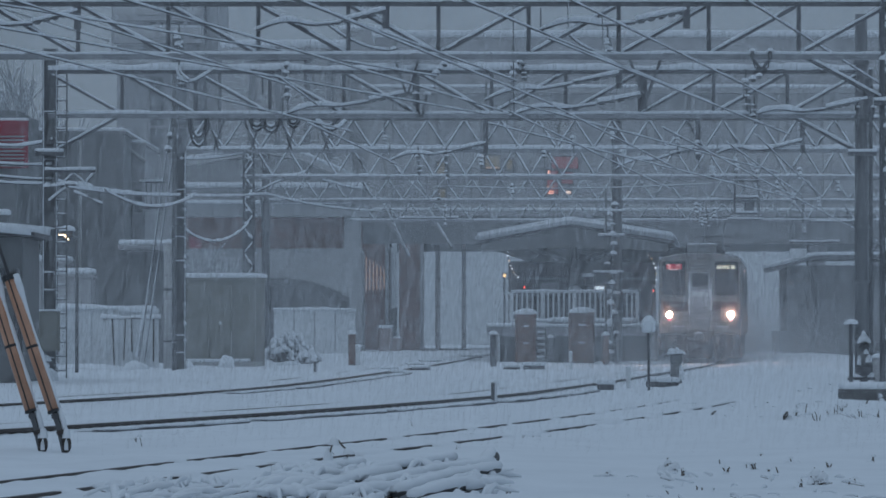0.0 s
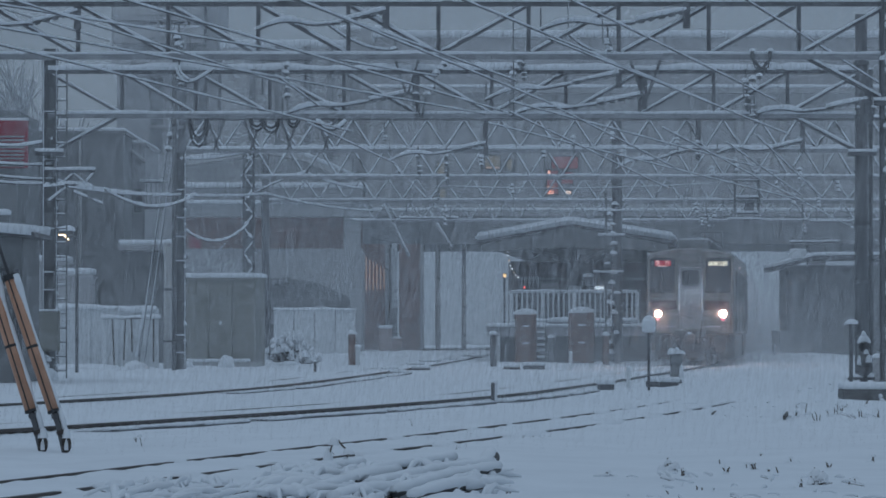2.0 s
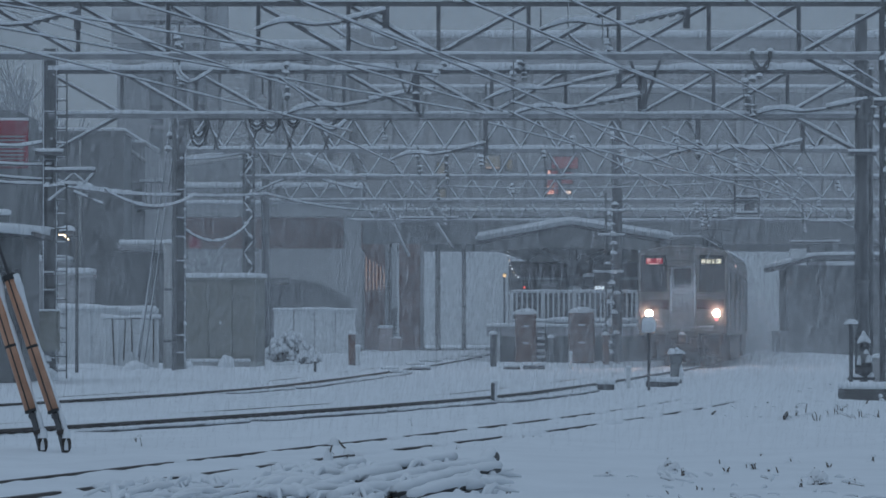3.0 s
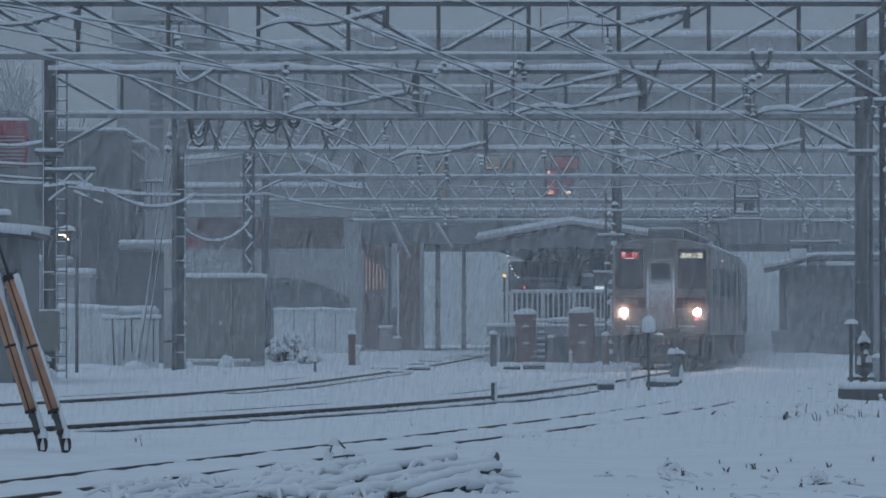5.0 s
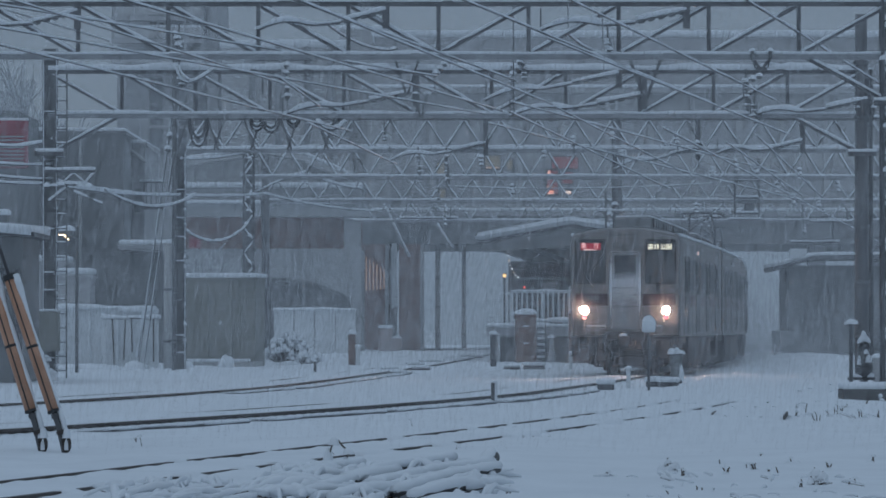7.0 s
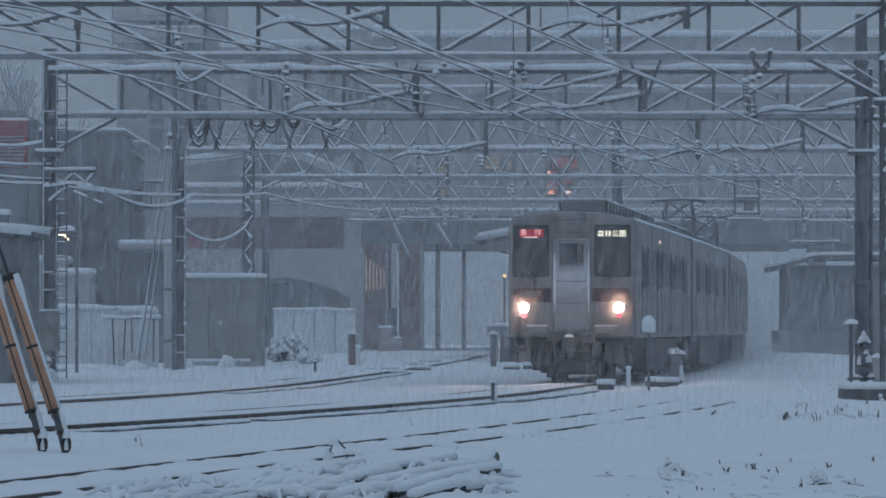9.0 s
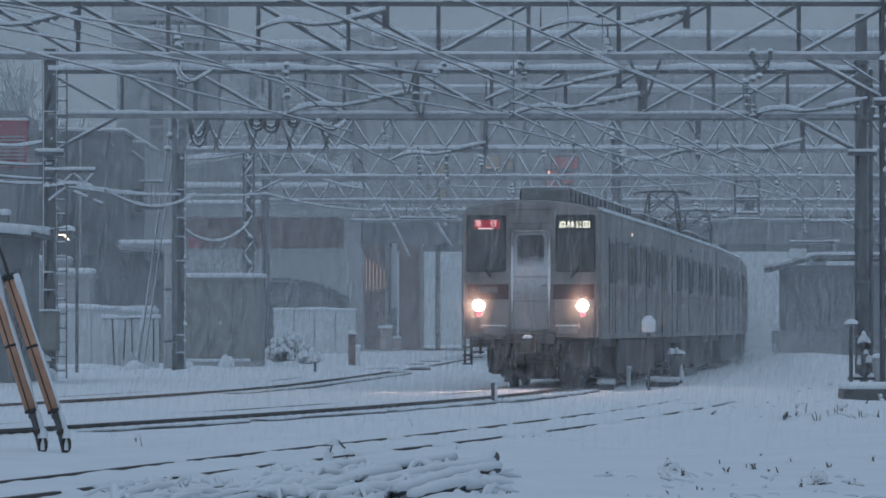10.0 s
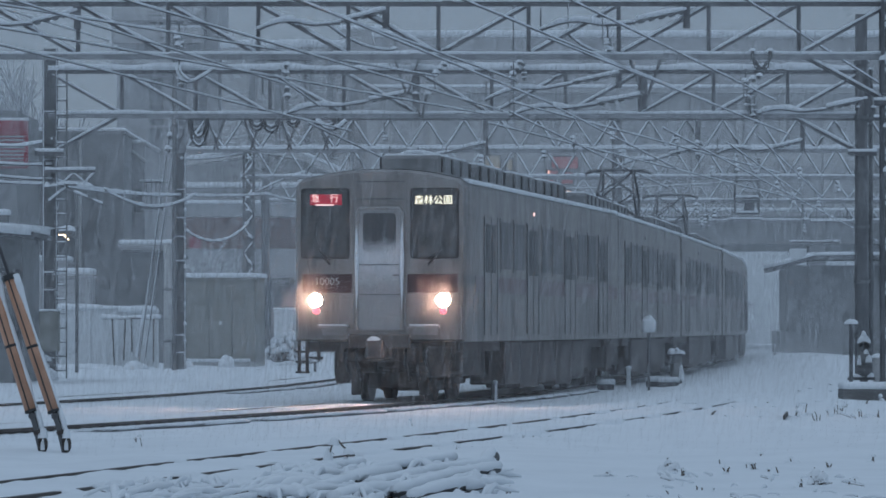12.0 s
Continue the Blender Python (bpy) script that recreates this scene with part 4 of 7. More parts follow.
def pull_off(y, x0, z0, xt, zt, drop_top, label):
    """A dropper from the gantry with an insulated arm that bows out to the wire."""
    g = thing("pull_off_arm", xt, y, 0, label, "wire bracket", "pull-off arms on the gantries")
    o = Vector((xt, y, 0))
    rng = random.Random(int(xt * 50) + int(y))
    V = lambda x, z: Vector((x, y - 0.1, z)) - o
    part("dropper", bar(bmesh.new(), V(xt, drop_top), V(xt, zt - 0.35), 0.10, 0.14), STEEL, g)
    mid = xt + (x0 - xt) * 0.35
    part("insulator", insulator(bmesh.new(), V(xt, zt), V(mid, zt - 0.22), 0.055, 5), GALV, g, "ribbed insulator")
    part("insulator_snow", snow_bead(bmesh.new(), V(xt, zt + 0.05), V(mid, zt - 0.17), 0.11, 0.075, rng), SNOW_CLUMP, g, "heaped snow", True)
    pts = []
    for i in range(11):
        u = i / 10
        x = mid + (x0 - mid) * u
        z = zt - 0.24 + (z0 - zt + 0.24) * u + 0.13 * math.sin(math.pi * max(0, (u - 0.35) / 0.65))
        pts.append(V(x, z))
    part("arm", sweep(bmesh.new(), pts, circle(0.028, 8)), STEEL, g)

    def prof(i):
        k = 0.045 * rng.uniform(0.7, 1.2) * (1.5 if 4 <= i <= 8 else 0.8)
        return [(a, b + 0.02 + k * 0.6) for a, b in circle(k, 6)]
    part("arm_snow", sweep(bmesh.new(), pts, prof), SNOW_CLUMP, g, "snow along the arm", True)
    part("clip", bar(bmesh.new(), V(x0, z0 - 0.05), V(x0, z0 + 0.45), 0.03, 0.03), STEEL, g)
    return g


pull_off(85, -3.75, 7.25, -1.15, 7.64, 7.80, "snow-caked pull-off arm with insulator")
pull_off(85, 1.97, 7.25, 4.91, 7.64, 7.80, "snow-caked pull-off arm with insulator")
pull_off(85, -9.96, 7.28, -7.37, 7.62, 7.80, "snow-caked pull-off arm with insulator")
pull_off(104, -3.96, 6.47, -0.68, 7.07, 7.58, "snow-caked pull-off arm with insulator")
pull_off(104, 1.65, 6.47, 4.96, 7.00, 7.58, "snow-caked pull-off arm with insulator")
pull_off(104, 7.58, 6.45, 10.47, 6.88, 7.39, "snow-caked pull-off arm with insulator")
pull_off(104, 1.06, 6.87, 4.34, 7.51, 7.58, "snow-caked pull-off arm with insulator")
pull_off(125, -1.58, 6.20, 1.27, 6.71, 7.46, "snow-caked pull-off arm with insulator")
pull_off(125, 5.13, 5.95, 7.56, 6.59, 7.46, "snow-caked pull-off arm with insulator")
pull_off(125, 8.14, 6.42, 10.66, 6.79, 7.46, "snow-caked pull-off arm with insulator")


def hung_insulator(x, y, z, drop, label="hanging insulator string heaped with snow"):
    g = thing("hanging_insulator", x, y, z, label, "insulator", "insulators on the gantries")
    rng = random.Random(int(x * 31 + y))
    part("rods", insulator(bmesh.new(), (0, -0.12, 0), (0.05, -0.12, -drop), 0.06, 5), GALV, g)
    for k in range(4):
        part("snow", mound(bmesh.new(), (0.02 * k - 0.02 + rng.uniform(-0.03, 0.03), -0.13, -drop * k / 4 - 0.03), (0.075 * rng.uniform(0.6, 1.3), 0.07, 0.055 * rng.uniform(0.7, 1.5)), rng, 8, 3), SNOW_CLUMP, g, "", True)
    part("hook", rod(bmesh.new(), (0, -0.12, 0.25), (0, -0.12, 0), 0.018), STEEL, g)


for x, y, z, d in ((-6.51, 104, 7.67, 0.5), (-3.89, 104, 7.60, 0.75), (1.97, 104, 7.79, 0.45), (1.69, 104, 7.46, 0.2),
                   (-6.51, 104, 8.51, 0.4), (-1.17, 104, 8.16, 0.3), (7.47, 104, 7.39, 0.8), (3.32, 85, 7.07, 0.25),
                   (-1.74, 125, 7.09, 0.3), (-0.74, 125, 6.37, 0.6), (7.68, 104, 6.77, 0.5), (0.10, 125, 6.37, 0.9),
                   (9.12, 146, 5.17, 0.5), (-0.18, 146, 6.15, 0.5), (14.84, 174, 6.39, 0.8)):
    hung_insulator(x, y, z, d)


def vee_hanger(x, y, z, w, h):
    """A splayed V of flat bars that hangs wires below a gantry chord."""
    g = thing("vee_hanger", x, y, z, "dark V-shaped hanger bars with snow caps", "wire bracket", "hangers on the gantries")
    rng = random.Random(int(x * 17 + y))
    for s in (-1, 1):
        b = part("hanger_bar", bar(bmesh.new(), (s * w / 2, -0.15, 0), (s * 0.02, -0.15, -h), 0.05, 0.07), STEEL, g)
        part("snow", mound(bmesh.new(), (s * w / 2, -0.15, 0.02), (0.10, 0.08, 0.07), rng, 8, 3), SNOW_CLUMP, b, "", True)


for x, y, z, w, h in ((-0.89, 104, 7.88, 0.586, 0.864), (4.99, 104, 7.88, 0.767, 1.004), (7.85, 104, 7.91, 0.446, 0.279),
                      (-0.54, 104, 7.00, 0.279, 0.558)):
    vee_hanger(x, y, z, w, h)


def cable_loops(y, x0, x1, z, loops):
    """A carrier pipe under the gantry with slack cable hung from it in uneven loops."""
    g = thing("cable_loops", x0, y, z, "dark slack cable hung in loops under the gantry", "cable")
    rng = random.Random(3)
    for x, w, drop in loops:
        for k in range(2):
            ww, dd = w * (1 - 0.22 * k), drop * (1 - 0.3 * k)
            pts = [(x - x0 + ww / 2 * math.cos(math.pi * u / 10), -0.2 - 0.05 * k, -dd * math.sin(math.pi * u / 10)) for u in range(11)]
            c = part("loop", sweep(bmesh.new(), pts, circle(0.045, 6)), BLACK, g)
            part("snow", sweep(bmesh.new(), [(p[0], p[1], p[2] + 0.05) for p in pts[3:8]], circle(0.035, 6)), SNOW_CLUMP, c, "", True)
    part("carrier", rod(bmesh.new(), (0, -0.2, 0.02), (x1 - x0, -0.2, 0.02), 0.07, 8), STEEL, g)
    part("carrier_snow", snow_bead(bmesh.new(), (0, -0.2, 0.07), (x1 - x0, -0.2, 0.07), 0.15, 0.09, rng), SNOW_CLUMP, g, "", True)
    n = 9
    for k in range(n):
        part("strut", bar(bmesh.new(), ((k + 0.1) * (x1 - x0) / n, -0.1, 0), ((k + (0.75 if k % 2 else -0.5)) * (x1 - x0) / n, -0.1, -0.95), 0.06, 0.06), STEEL, g)


cable_loops(120, -7.30, -2.61, 7.26, ((-6.95, 0.55, 0.85), (-5.29, 0.4, 0.4), (-4.89, 0.5, 0.45), (-4.25, 0.35, 0.3), (-3.31, 0.75, 0.4)))


def slack_loop(y, pts, r, label):
    """A short slack cable hung in a curve, its inner side filled with snow."""
    o = Vector((pts[0][0], y, pts[0][1]))
    way = [Vector((x, y, z)) - o for x, z in pts]
    g = part("slack_cable", sweep(bmesh.new(), way, circle(r, 8)), BLACK, None, "", True)
    g.location = o
    tagged(g, label, "cable", "slack cables on the gantries")
    rng = random.Random(int(pts[0][0] * 37))
    part("snow", sweep(bmesh.new(), [p + Vector((0, -0.01, r * 0.9)) for p in way], lambda i: circle(r * rng.uniform(0.9, 1.5), 8)), SNOW_CLUMP, g, "snow along the cable", True)


slack_loop(103.6, ((-6.55, 7.66), (-6.52, 7.50), (-6.42, 7.35), (-6.28, 7.29), (-6.08, 7.34), (-5.85, 7.48), (-5.62, 7.62)), 0.035, "slack cable hung in a snow-filled curve")
slack_loop(103.5, ((-6.50, 7.68), (-6.44, 7.52), (-6.34, 7.40), (-6.24, 7.34)), 0.028, "slack cable hung in a snow-filled curve")
slack_loop(119.6, ((-3.66, 7.34), (-3.55, 7.10), (-3.35, 6.93), (-3.11, 6.89), (-2.90, 6.98), (-2.76, 7.12)), 0.05, "slack cable hung in a snow-filled curve")


def strain_insulator(p, q, discs, label):
    """A slanting string of ribbed discs with snow on every disc and a thin tail."""
    p, q = Vector(p), Vector(q)
    g = thing("strain_insulator", p.x, p.y, p.z, label, "insulator", "insulators on the gantries")
    rng = random.Random(int(p.x * 53 + q.z * 11))
    d = q - p
    part("link", rod(bmesh.new(), (0, 0, 0), d, 0.016, 6), STEEL, g)
    for k in range(discs):
        c, w = d * ((k + 0.5) / discs), d.normalized() * 0.035
        part("disc", rod(bmesh.new(), c - w, c + w, 0.085, 10, 0.05), GALV, g, "ribbed disc", True)
        part("snow", mound(bmesh.new(), c + Vector((0, -0.02, 0.01)), (0.09 * rng.uniform(0.8, 1.25), 0.09, 0.10 * rng.uniform(0.8, 1.2)), rng, 8, 3), SNOW_CLUMP, g, "", True)
    part("tail", rod(bmesh.new(), d, d + Vector((0.02, 0, -0.35)), 0.012, 6), WIRE, g)


strain_insulator((2.00, 103.6, 8.00), (1.68, 103.6, 7.40), 4, "slanting insulator string heaped with snow")
strain_insulator((0.18, 103.6, 7.89), (-0.22, 103.6, 7.45), 4, "slanting insulator string heaped with snow")
strain_insulator((7.85, 103.6, 7.47), (7.38, 103.6, 7.25), 3, "slanting insulator string heaped with snow")
strain_insulator((-6.55, 103.6, 8.45), (-6.50, 103.6, 7.75), 4, "hanging insulator string heaped with snow")
strain_insulator((-3.86, 103.5, 7.98), (-3.82, 103.5, 6.85), 6, "hanging insulator string heaped with snow")
for x, y, z, drop in ((4.98, 124.7, 7.2, 0.45), (6.9, 124.7, 7.0, 0.35), (7.52, 124.7, 6.8, 0.5), (5.3, 124.7, 6.6, 0.3), (2.96, 124.7, 6.6, 0.35), (3.83, 124.7, 6.9, 0.3),
                      (10.12, 145.6, 7.1, 0.5), (10.8, 145.6, 6.95, 0.4), (9.3, 145.6, 6.8, 0.35), (12.32, 145.6, 6.8, 0.5), (11.53, 145.6, 6.3, 0.45), (1.3, 145.6, 7.2, 0.4), (2.38, 145.6, 6.2, 0.35),
                      (10.43, 173.6, 6.4, 0.5), (11.17, 173.6, 6.2, 0.45), (14.4, 173.6, 6.8, 0.5), (15.45, 173.6, 6.6, 0.4), (16.26, 173.6, 7.3, 0.5), (12.6, 205.5, 6.65, 0.5), (17.6, 205.5, 6.3, 0.45)):
    strain_insulator((x, y, z), (x + 0.04, y, z - drop), 3, "hanging insulator string heaped with snow")
strain_insulator((0.11, 205.5, 7.26), (0.11, 205.5, 6.15), 5, "hanging insulator string heaped with snow")


def comb_bar(x0, x1, y, z):
    """A long ribbed post insulator that lies on two splayed brackets."""
    g = thing("ribbed_insulator_bar", x0, y, z, "ribbed insulator bar carrying a snow ridge", "insulator", "insulators on the gantries")
    w = x1 - x0
    part("core", rod(bmesh.new(), (0, 0, 0), (w, 0, 0.02), 0.04, 8), STEEL, g)
    for k in range(9):
        part("rib", rod(bmesh.new(), (0.08 + k * (w - 0.16) / 8 - 0.018, 0, 0), (0.08 + k * (w - 0.16) / 8 + 0.018, 0, 0), 0.075, 10), STEEL, g)
    for x in (0, w):
        part("end_cap", boxes(((x, 0, 0), (0.12, 0.12, 0.14)), bevel=0.02), GALV, g)
    part("snow", snow_bead(bmesh.new(), (-0.05, 0, 0.05), (w + 0.05, 0, 0.07), 0.14, 0.09, random.Random(6)), SNOW_CLUMP, g, "", True)


comb_bar(-1.31, -0.50, 103.6, 7.95)


def cross_bar(x0, x1, y, z, up, label):
    """A short level bar hung on two straps, with its ridge of snow."""
    g = thing("hung_cross_bar", x0, y, z, label, "wire bracket", "hangers on the gantries")
    w = x1 - x0
    part("bar", bar(bmesh.new(), (0, 0, 0), (w, 0, 0), 0.09, 0.09), STEEL, g)
    for x in (0.12 * w, 0.88 * w):
        part("strap", bar(bmesh.new(), (x, 0, 0.045), (x, 0, up), 0.05, 0.05), STEEL, g)
    part("snow", snow_bead(bmesh.new(), (-0.03, 0, 0.04), (w + 0.03, 0, 0.04), 0.11, 0.08, random.Random(int(x0 * 10))), SNOW_CLUMP, g, "", True)


cross_bar(-4.89, -3.42, 110, 8.26, -0.9, "dark level bracket bar carrying snow")
cross_bar(-2.68, 0.72, 205.6, 7.39, 0.3, "far level bracket bar carrying snow")
cross_bar(-2.13, 0.72, 205.6, 6.59, 0.8, "far level bracket bar carrying snow")


cross_bar(16.93, 19.33, 205.6, 5.43, 1.0, "far level bracket bar carrying snow")
cross_bar(17.98, 19.97, 205.6, 6.42, 0.6, "far level bracket bar carrying snow")
cross_bar(13.9, 15.6, 205.6, 6.53, 0.5, "far level bracket bar carrying snow")


def stirrup(x, y, z):
    """A clamp with two ears on the chord and a bar slung below."""
    g = thing("clamp_stirrup", x, y, z, "small clamp stirrup with snow caps on the chord", "wire bracket", "hangers on the gantries")
    for sx in (-0.18, 0.18):
        e = part("ear", boxes(((sx, -0.1, 0.0), (0.07, 0.08, 0.16)), bevel=0.012), GALV, g)
        part("snow", mound(bmesh.new(), (sx, -0.1, 0.07), (0.07, 0.06, 0.07), random.Random(int(sx * 100)), 8, 3), SNOW_CLUMP, e, "", True)
        part("strap", bar(bmesh.new(), (sx, -0.1, -0.06), (sx * 0.7, -0.1, -0.27), 0.025, 0.025), STEEL, g)
    part("slung_bar", boxes(((0, -0.1, -0.28), (0.22, 0.08, 0.05))), STEEL, g)


stirrup(6.42, 85, 6.76)
stirrup(10.45, 104, 6.62)


def feeder_bracket():
    """The arm on the gantry post that carries the feeder cables, braced like a small truss."""
    g = thing("feeder_bracket", -9.70, 103.7, 5.11, "snow-topped feeder bracket on the gantry post", "wire bracket")
    rng = random.Random(44)
    for p, q, w, sn in (((-0.10, 0, 0), (1.14, 0, 0), 0.09, 0.08), ((0.33, 0, -0.31), (0.61, 0, -0.06), 0.05, 0.04), ((0.61, 0, -0.06), (0.89, 0, -0.31), 0.05, 0.04), ((0.89, 0, -0.31), (1.10, 0, -0.06), 0.05, 0.04),
                        ((0.0, 0, -0.75), (0.42, 0, -0.42), 0.05, 0.04), ((0.30, 0, -0.33), (0.95, 0, -0.33), 0.06, 0.06)):
        b = part("brace", bar(bmesh.new(), p, q, w, w), STEEL, g)
        up = Vector((0, 0, w / 2))
        part("snow", snow_bead(bmesh.new(), Vector(p) + up, Vector(q) + up, w * 1.3, sn, rng), SNOW_CLUMP, b, "", True)
    for k in range(7):
        part("lump", mound(bmesh.new(), (-0.05 + 0.17 * k, -0.06, -0.36 + rng.uniform(-0.05, 0.05)), (0.10, 0.08, rng.uniform(0.06, 0.13)), rng, 8, 3), SNOW_CLUMP, g, "clotted snow", True)


feeder_bracket()
wire((1.58, 95.0, 8.59), (1.60, 95.0, 6.04), r=0.014, snow=0.006, label="thin dark dropper wire")
wire((2.51, 84.7, 7.80), (2.52, 84.7, 7.28), r=0.010, snow=0.006, label="thin dark dropper wire")
wire((3.20, 84.7, 7.62), (3.22, 84.7, 6.95), r=0.010, snow=0.006, label="thin dark dropper wire")
wire((-9.09, 103.6, 4.60), (-8.75, 103.6, 4.46), r=0.012, snow=0.035, label="bit of wire still wrapped in snow")
wire((-8.62, 103.6, 4.40), (-8.38, 103.6, 4.30), r=0.012, snow=0.035, label="bit of wire still wrapped in snow")


# ---- masts and posts by the platform ----
def lattice_mast(x, y, top, wd, label, arms=()):
    g = thing("lattice_mast", x, y, 0, label, "mast")
    rng = random.Random(int(x * 10))
    for sx in (-1, 1):
        for sy in (-1, 1):
            part("leg", bar(bmesh.new(), (sx * wd / 2, sy * wd / 2, -0.2), (sx * wd / 2, sy * wd / 2, top), 0.06, 0.06), GALV, g)
    z, f = 0.2, 1
    while z < top - 0.4:
        for sy in (-1, 1):
            b = part("lacing", bar(bmesh.new(), (-f * wd / 2, sy * wd / 2, z), (f * wd / 2, sy * wd / 2, z + 0.35), 0.04, 0.04), GALV, g)
            if sy < 0:
                part("snow", mound(bmesh.new(), (f * wd * rng.uniform(-0.3, 0.5), -wd / 2, z + 0.15), (0.14, 0.09, rng.uniform(0.08, 0.16)), rng, 8, 3), SNOW_CLUMP, b, "", True)
        z, f = z + 0.35, -f
    for x0, x1, z in arms:
        a = part("arm", bar(bmesh.new(), (x0, -0.2, z), (x1, -0.2, z), 0.07, 0.07), GALV, g)
        part("snow", snow_bead(bmesh.new(), (x0, -0.2, z + 0.03), (x1, -0.2, z + 0.03), 0.12, 0.08, rng), SNOW_CLUMP, a, "", True)
        part("stay", rod(bmesh.new(), (x0 * 0.7, -0.2, z), (0, -0.2, z - 0.5), 0.02), GALV, a)
    return g


lattice_mast(5.97, 149, 6.09, 0.42, "slim lattice mast plastered with snow", ((5.31 - 5.97, 0.4, 3.20), (-0.5, 0.45, 5.36), (-0.5, 0.45, 4.50)))


def round_post(x, y, top, r, label, mat_=None, capped=True):
    g = thing("round_post", x, y, 0, label, "post")
    part("shaft", rod(bmesh.new(), (0, 0, -0.2), (0, 0, top), r, 16, r * 0.9), mat_ or CONC_DARK, g, "", True)
    rng = random.Random(int(x * 9))
    if capped:
        part("cap_snow", mound(bmesh.new(), (0, 0, top), (r * 1.1, r * 1.1, r * 0.9), rng), SNOW_CLUMP, g, "", True)
    for z in np.arange(0.8, top, 1.6):
        part("band", rod(bmesh.new(), (0, 0, z), (0, 0, z + 0.07), r * 1.07, 16), GALV, g)
    return g


round_post(6.28, 152, 8.72, 0.19, "tall dark round post behind a snowy mast", STEEL)
round_post(-7.95, 124.7, 10.0, 0.075, "slim pole above the gantry post", GALV)
round_post(1.18, 238, 5.92, 0.13, "grey round column under the bridge", CONC, False)
round_post(-0.29, 238, 5.92, 0.15, "grey round column under the bridge", CONC, False)
round_post(10.62, 104.6, 7.67, 0.06, "thin conduit pole beside a gantry post", GALV)
round_post(-10.25, 118, 5.14, 0.05, "thin grey street lamp pole", GALV)
round_post(-8.49, 130, 3.87, 0.13, "pale concrete pole by the fence", CONC)


def street_lamp():
    g = thing("street_lamp_head", -10.47, 117.6, 3.86, "lit street lamp head capped with snow", "street lamp")
    part("arm", rod(bmesh.new(), (0.26, 0.2, -0.1), (0.02, 0, 0.02), 0.03), GALV, g)
    part("housing", boxes(((-0.05, 0, 0.05), (0.42, 0.25, 0.10)), bevel=0.04), GALV, g)
    part("tube", boxes(((-0.17, -0.10, -0.02), (0.16, 0.05, 0.03)), bevel=0.01), WARMLAMP, g, "bright tube")
    part("tube", rod(bmesh.new(), (-0.08, -0.12, -0.02), (0.03, -0.12, -0.16), 0.02), WARMLAMP, g, "bright tube")
    part("snow", mound(bmesh.new(), (-0.02, 0, 0.10), (0.24, 0.16, 0.16), random.Random(2)), SNOW_CLUMP, g, "", True)


street_lamp()


def ladder(x, y, z0, z1, label):
    g = thing("post_ladder", x, y, z0, label, "ladder")
    h = z1 - z0
    for s in (-0.14, 0.14):
        part("rail", bar(bmesh.new(), (s, 0, 0), (s, 0, h), 0.035, 0.035), GALV, g)
    for k in range(int(h / 0.35)):
        r = part("rung", rod(bmesh.new(), (-0.14, 0, 0.2 + k * 0.35), (0.14, 0, 0.2 + k * 0.35), 0.016, 6), GALV, g)
        part("snow", mound(bmesh.new(), (0, 0, 0.21 + k * 0.35), (0.12, 0.04, 0.04), random.Random(k), 7, 2), SNOW_CLUMP, r, "", True)


ladder(-9.41, 103.8, 0, 7.55, "narrow ladder up the gantry post")


# ---- relay hut ----
def relay_hut():
    d = 137.0
    x0, x1 = -8.38, -6.08
    w, h = x1 - x0, 2.82
    g = thing("relay_hut", (x0 + x1) / 2, d, 0, "grey-green sheet-metal relay hut with snowy flat roof", "hut", rz=-5.5)
    part("body", boxes(((0, 1.1, h / 2), (w, 2.2, h)), bevel=0.02), CABINET, g)
    for k in range(3):
        p = part("door_panel", boxes(((-w / 3 + k * w / 3, -0.015, h / 2 - 0.05), (w / 3 - 0.03, 0.03, h - 0.3)), bevel=0.006), CABINET, g)
        part("hinge", boxes(((-w / 3 + k * w / 3 - w / 6 + 0.05, -0.035, h * 0.75), (0.04, 0.02, 0.14)), ((-w / 3 + k * w / 3 - w / 6 + 0.05, -0.035, h * 0.25), (0.04, 0.02, 0.14))), STEEL, p)
    part("lock", boxes(((0.0, -0.05, h * 0.5), (0.06, 0.04, 0.12))), WHITEP, g)
    part("roof", boxes(((0, 1.1, h + 0.04), (w + 0.12, 2.35, 0.08))), CABINET, g)
    bm = boxes(((0, 1.1, h + 0.13), (w + 0.16, 2.42, 0.17)), bevel=0.075)
    part("roof_snow", bm, SNOW_CLUMP, g, "thick rounded snow", True)
    part("plinth", boxes(((0, 0.3, 0.06), (w + 0.1, 1.6, 0.22))), CONC, g)
    part("plinth_snow", boxes(((0, -0.4, 0.2), (w * 0.9, 0.35, 0.1)), bevel=0.04), SNOW_CLUMP, g, "", True)
    part("climbing_snow", sweep(bmesh.new(), [(-w / 2 - 0.05, 0.0, z) for z in (0.1, 0.7, 1.3, 1.9, 2.4)], lambda i: circle((0.10, 0.05, 0.08, 0.03, 0.06)[i], 7)), SNOW_CLUMP, g, "snow clinging to the corner", True)


relay_hut()


def clump(name, x, y, s, label, n=5, seed=1, z=0.0, mt=None):
    """A heap of several lumps of snow."""
    rng = random.Random(seed)
    g = thing(name, x, y, z, label, "snow heap", "snow heaps")
    for k in range(n):
        a = rng.uniform(0, 6.3)
        r = rng.uniform(0, 0.6) if k else 0
        sz = rng.uniform(0.45, 1.0) if k else 1.0
        part("lump", mound(bmesh.new(), (r * s[0] * math.cos(a), r * s[1] * math.sin(a), -0.05), (s[0] * sz * 0.7, s[1] * sz * 0.7, s[2] * sz), rng), mt or SNOW_CLUMP, g, "", True)
    return g


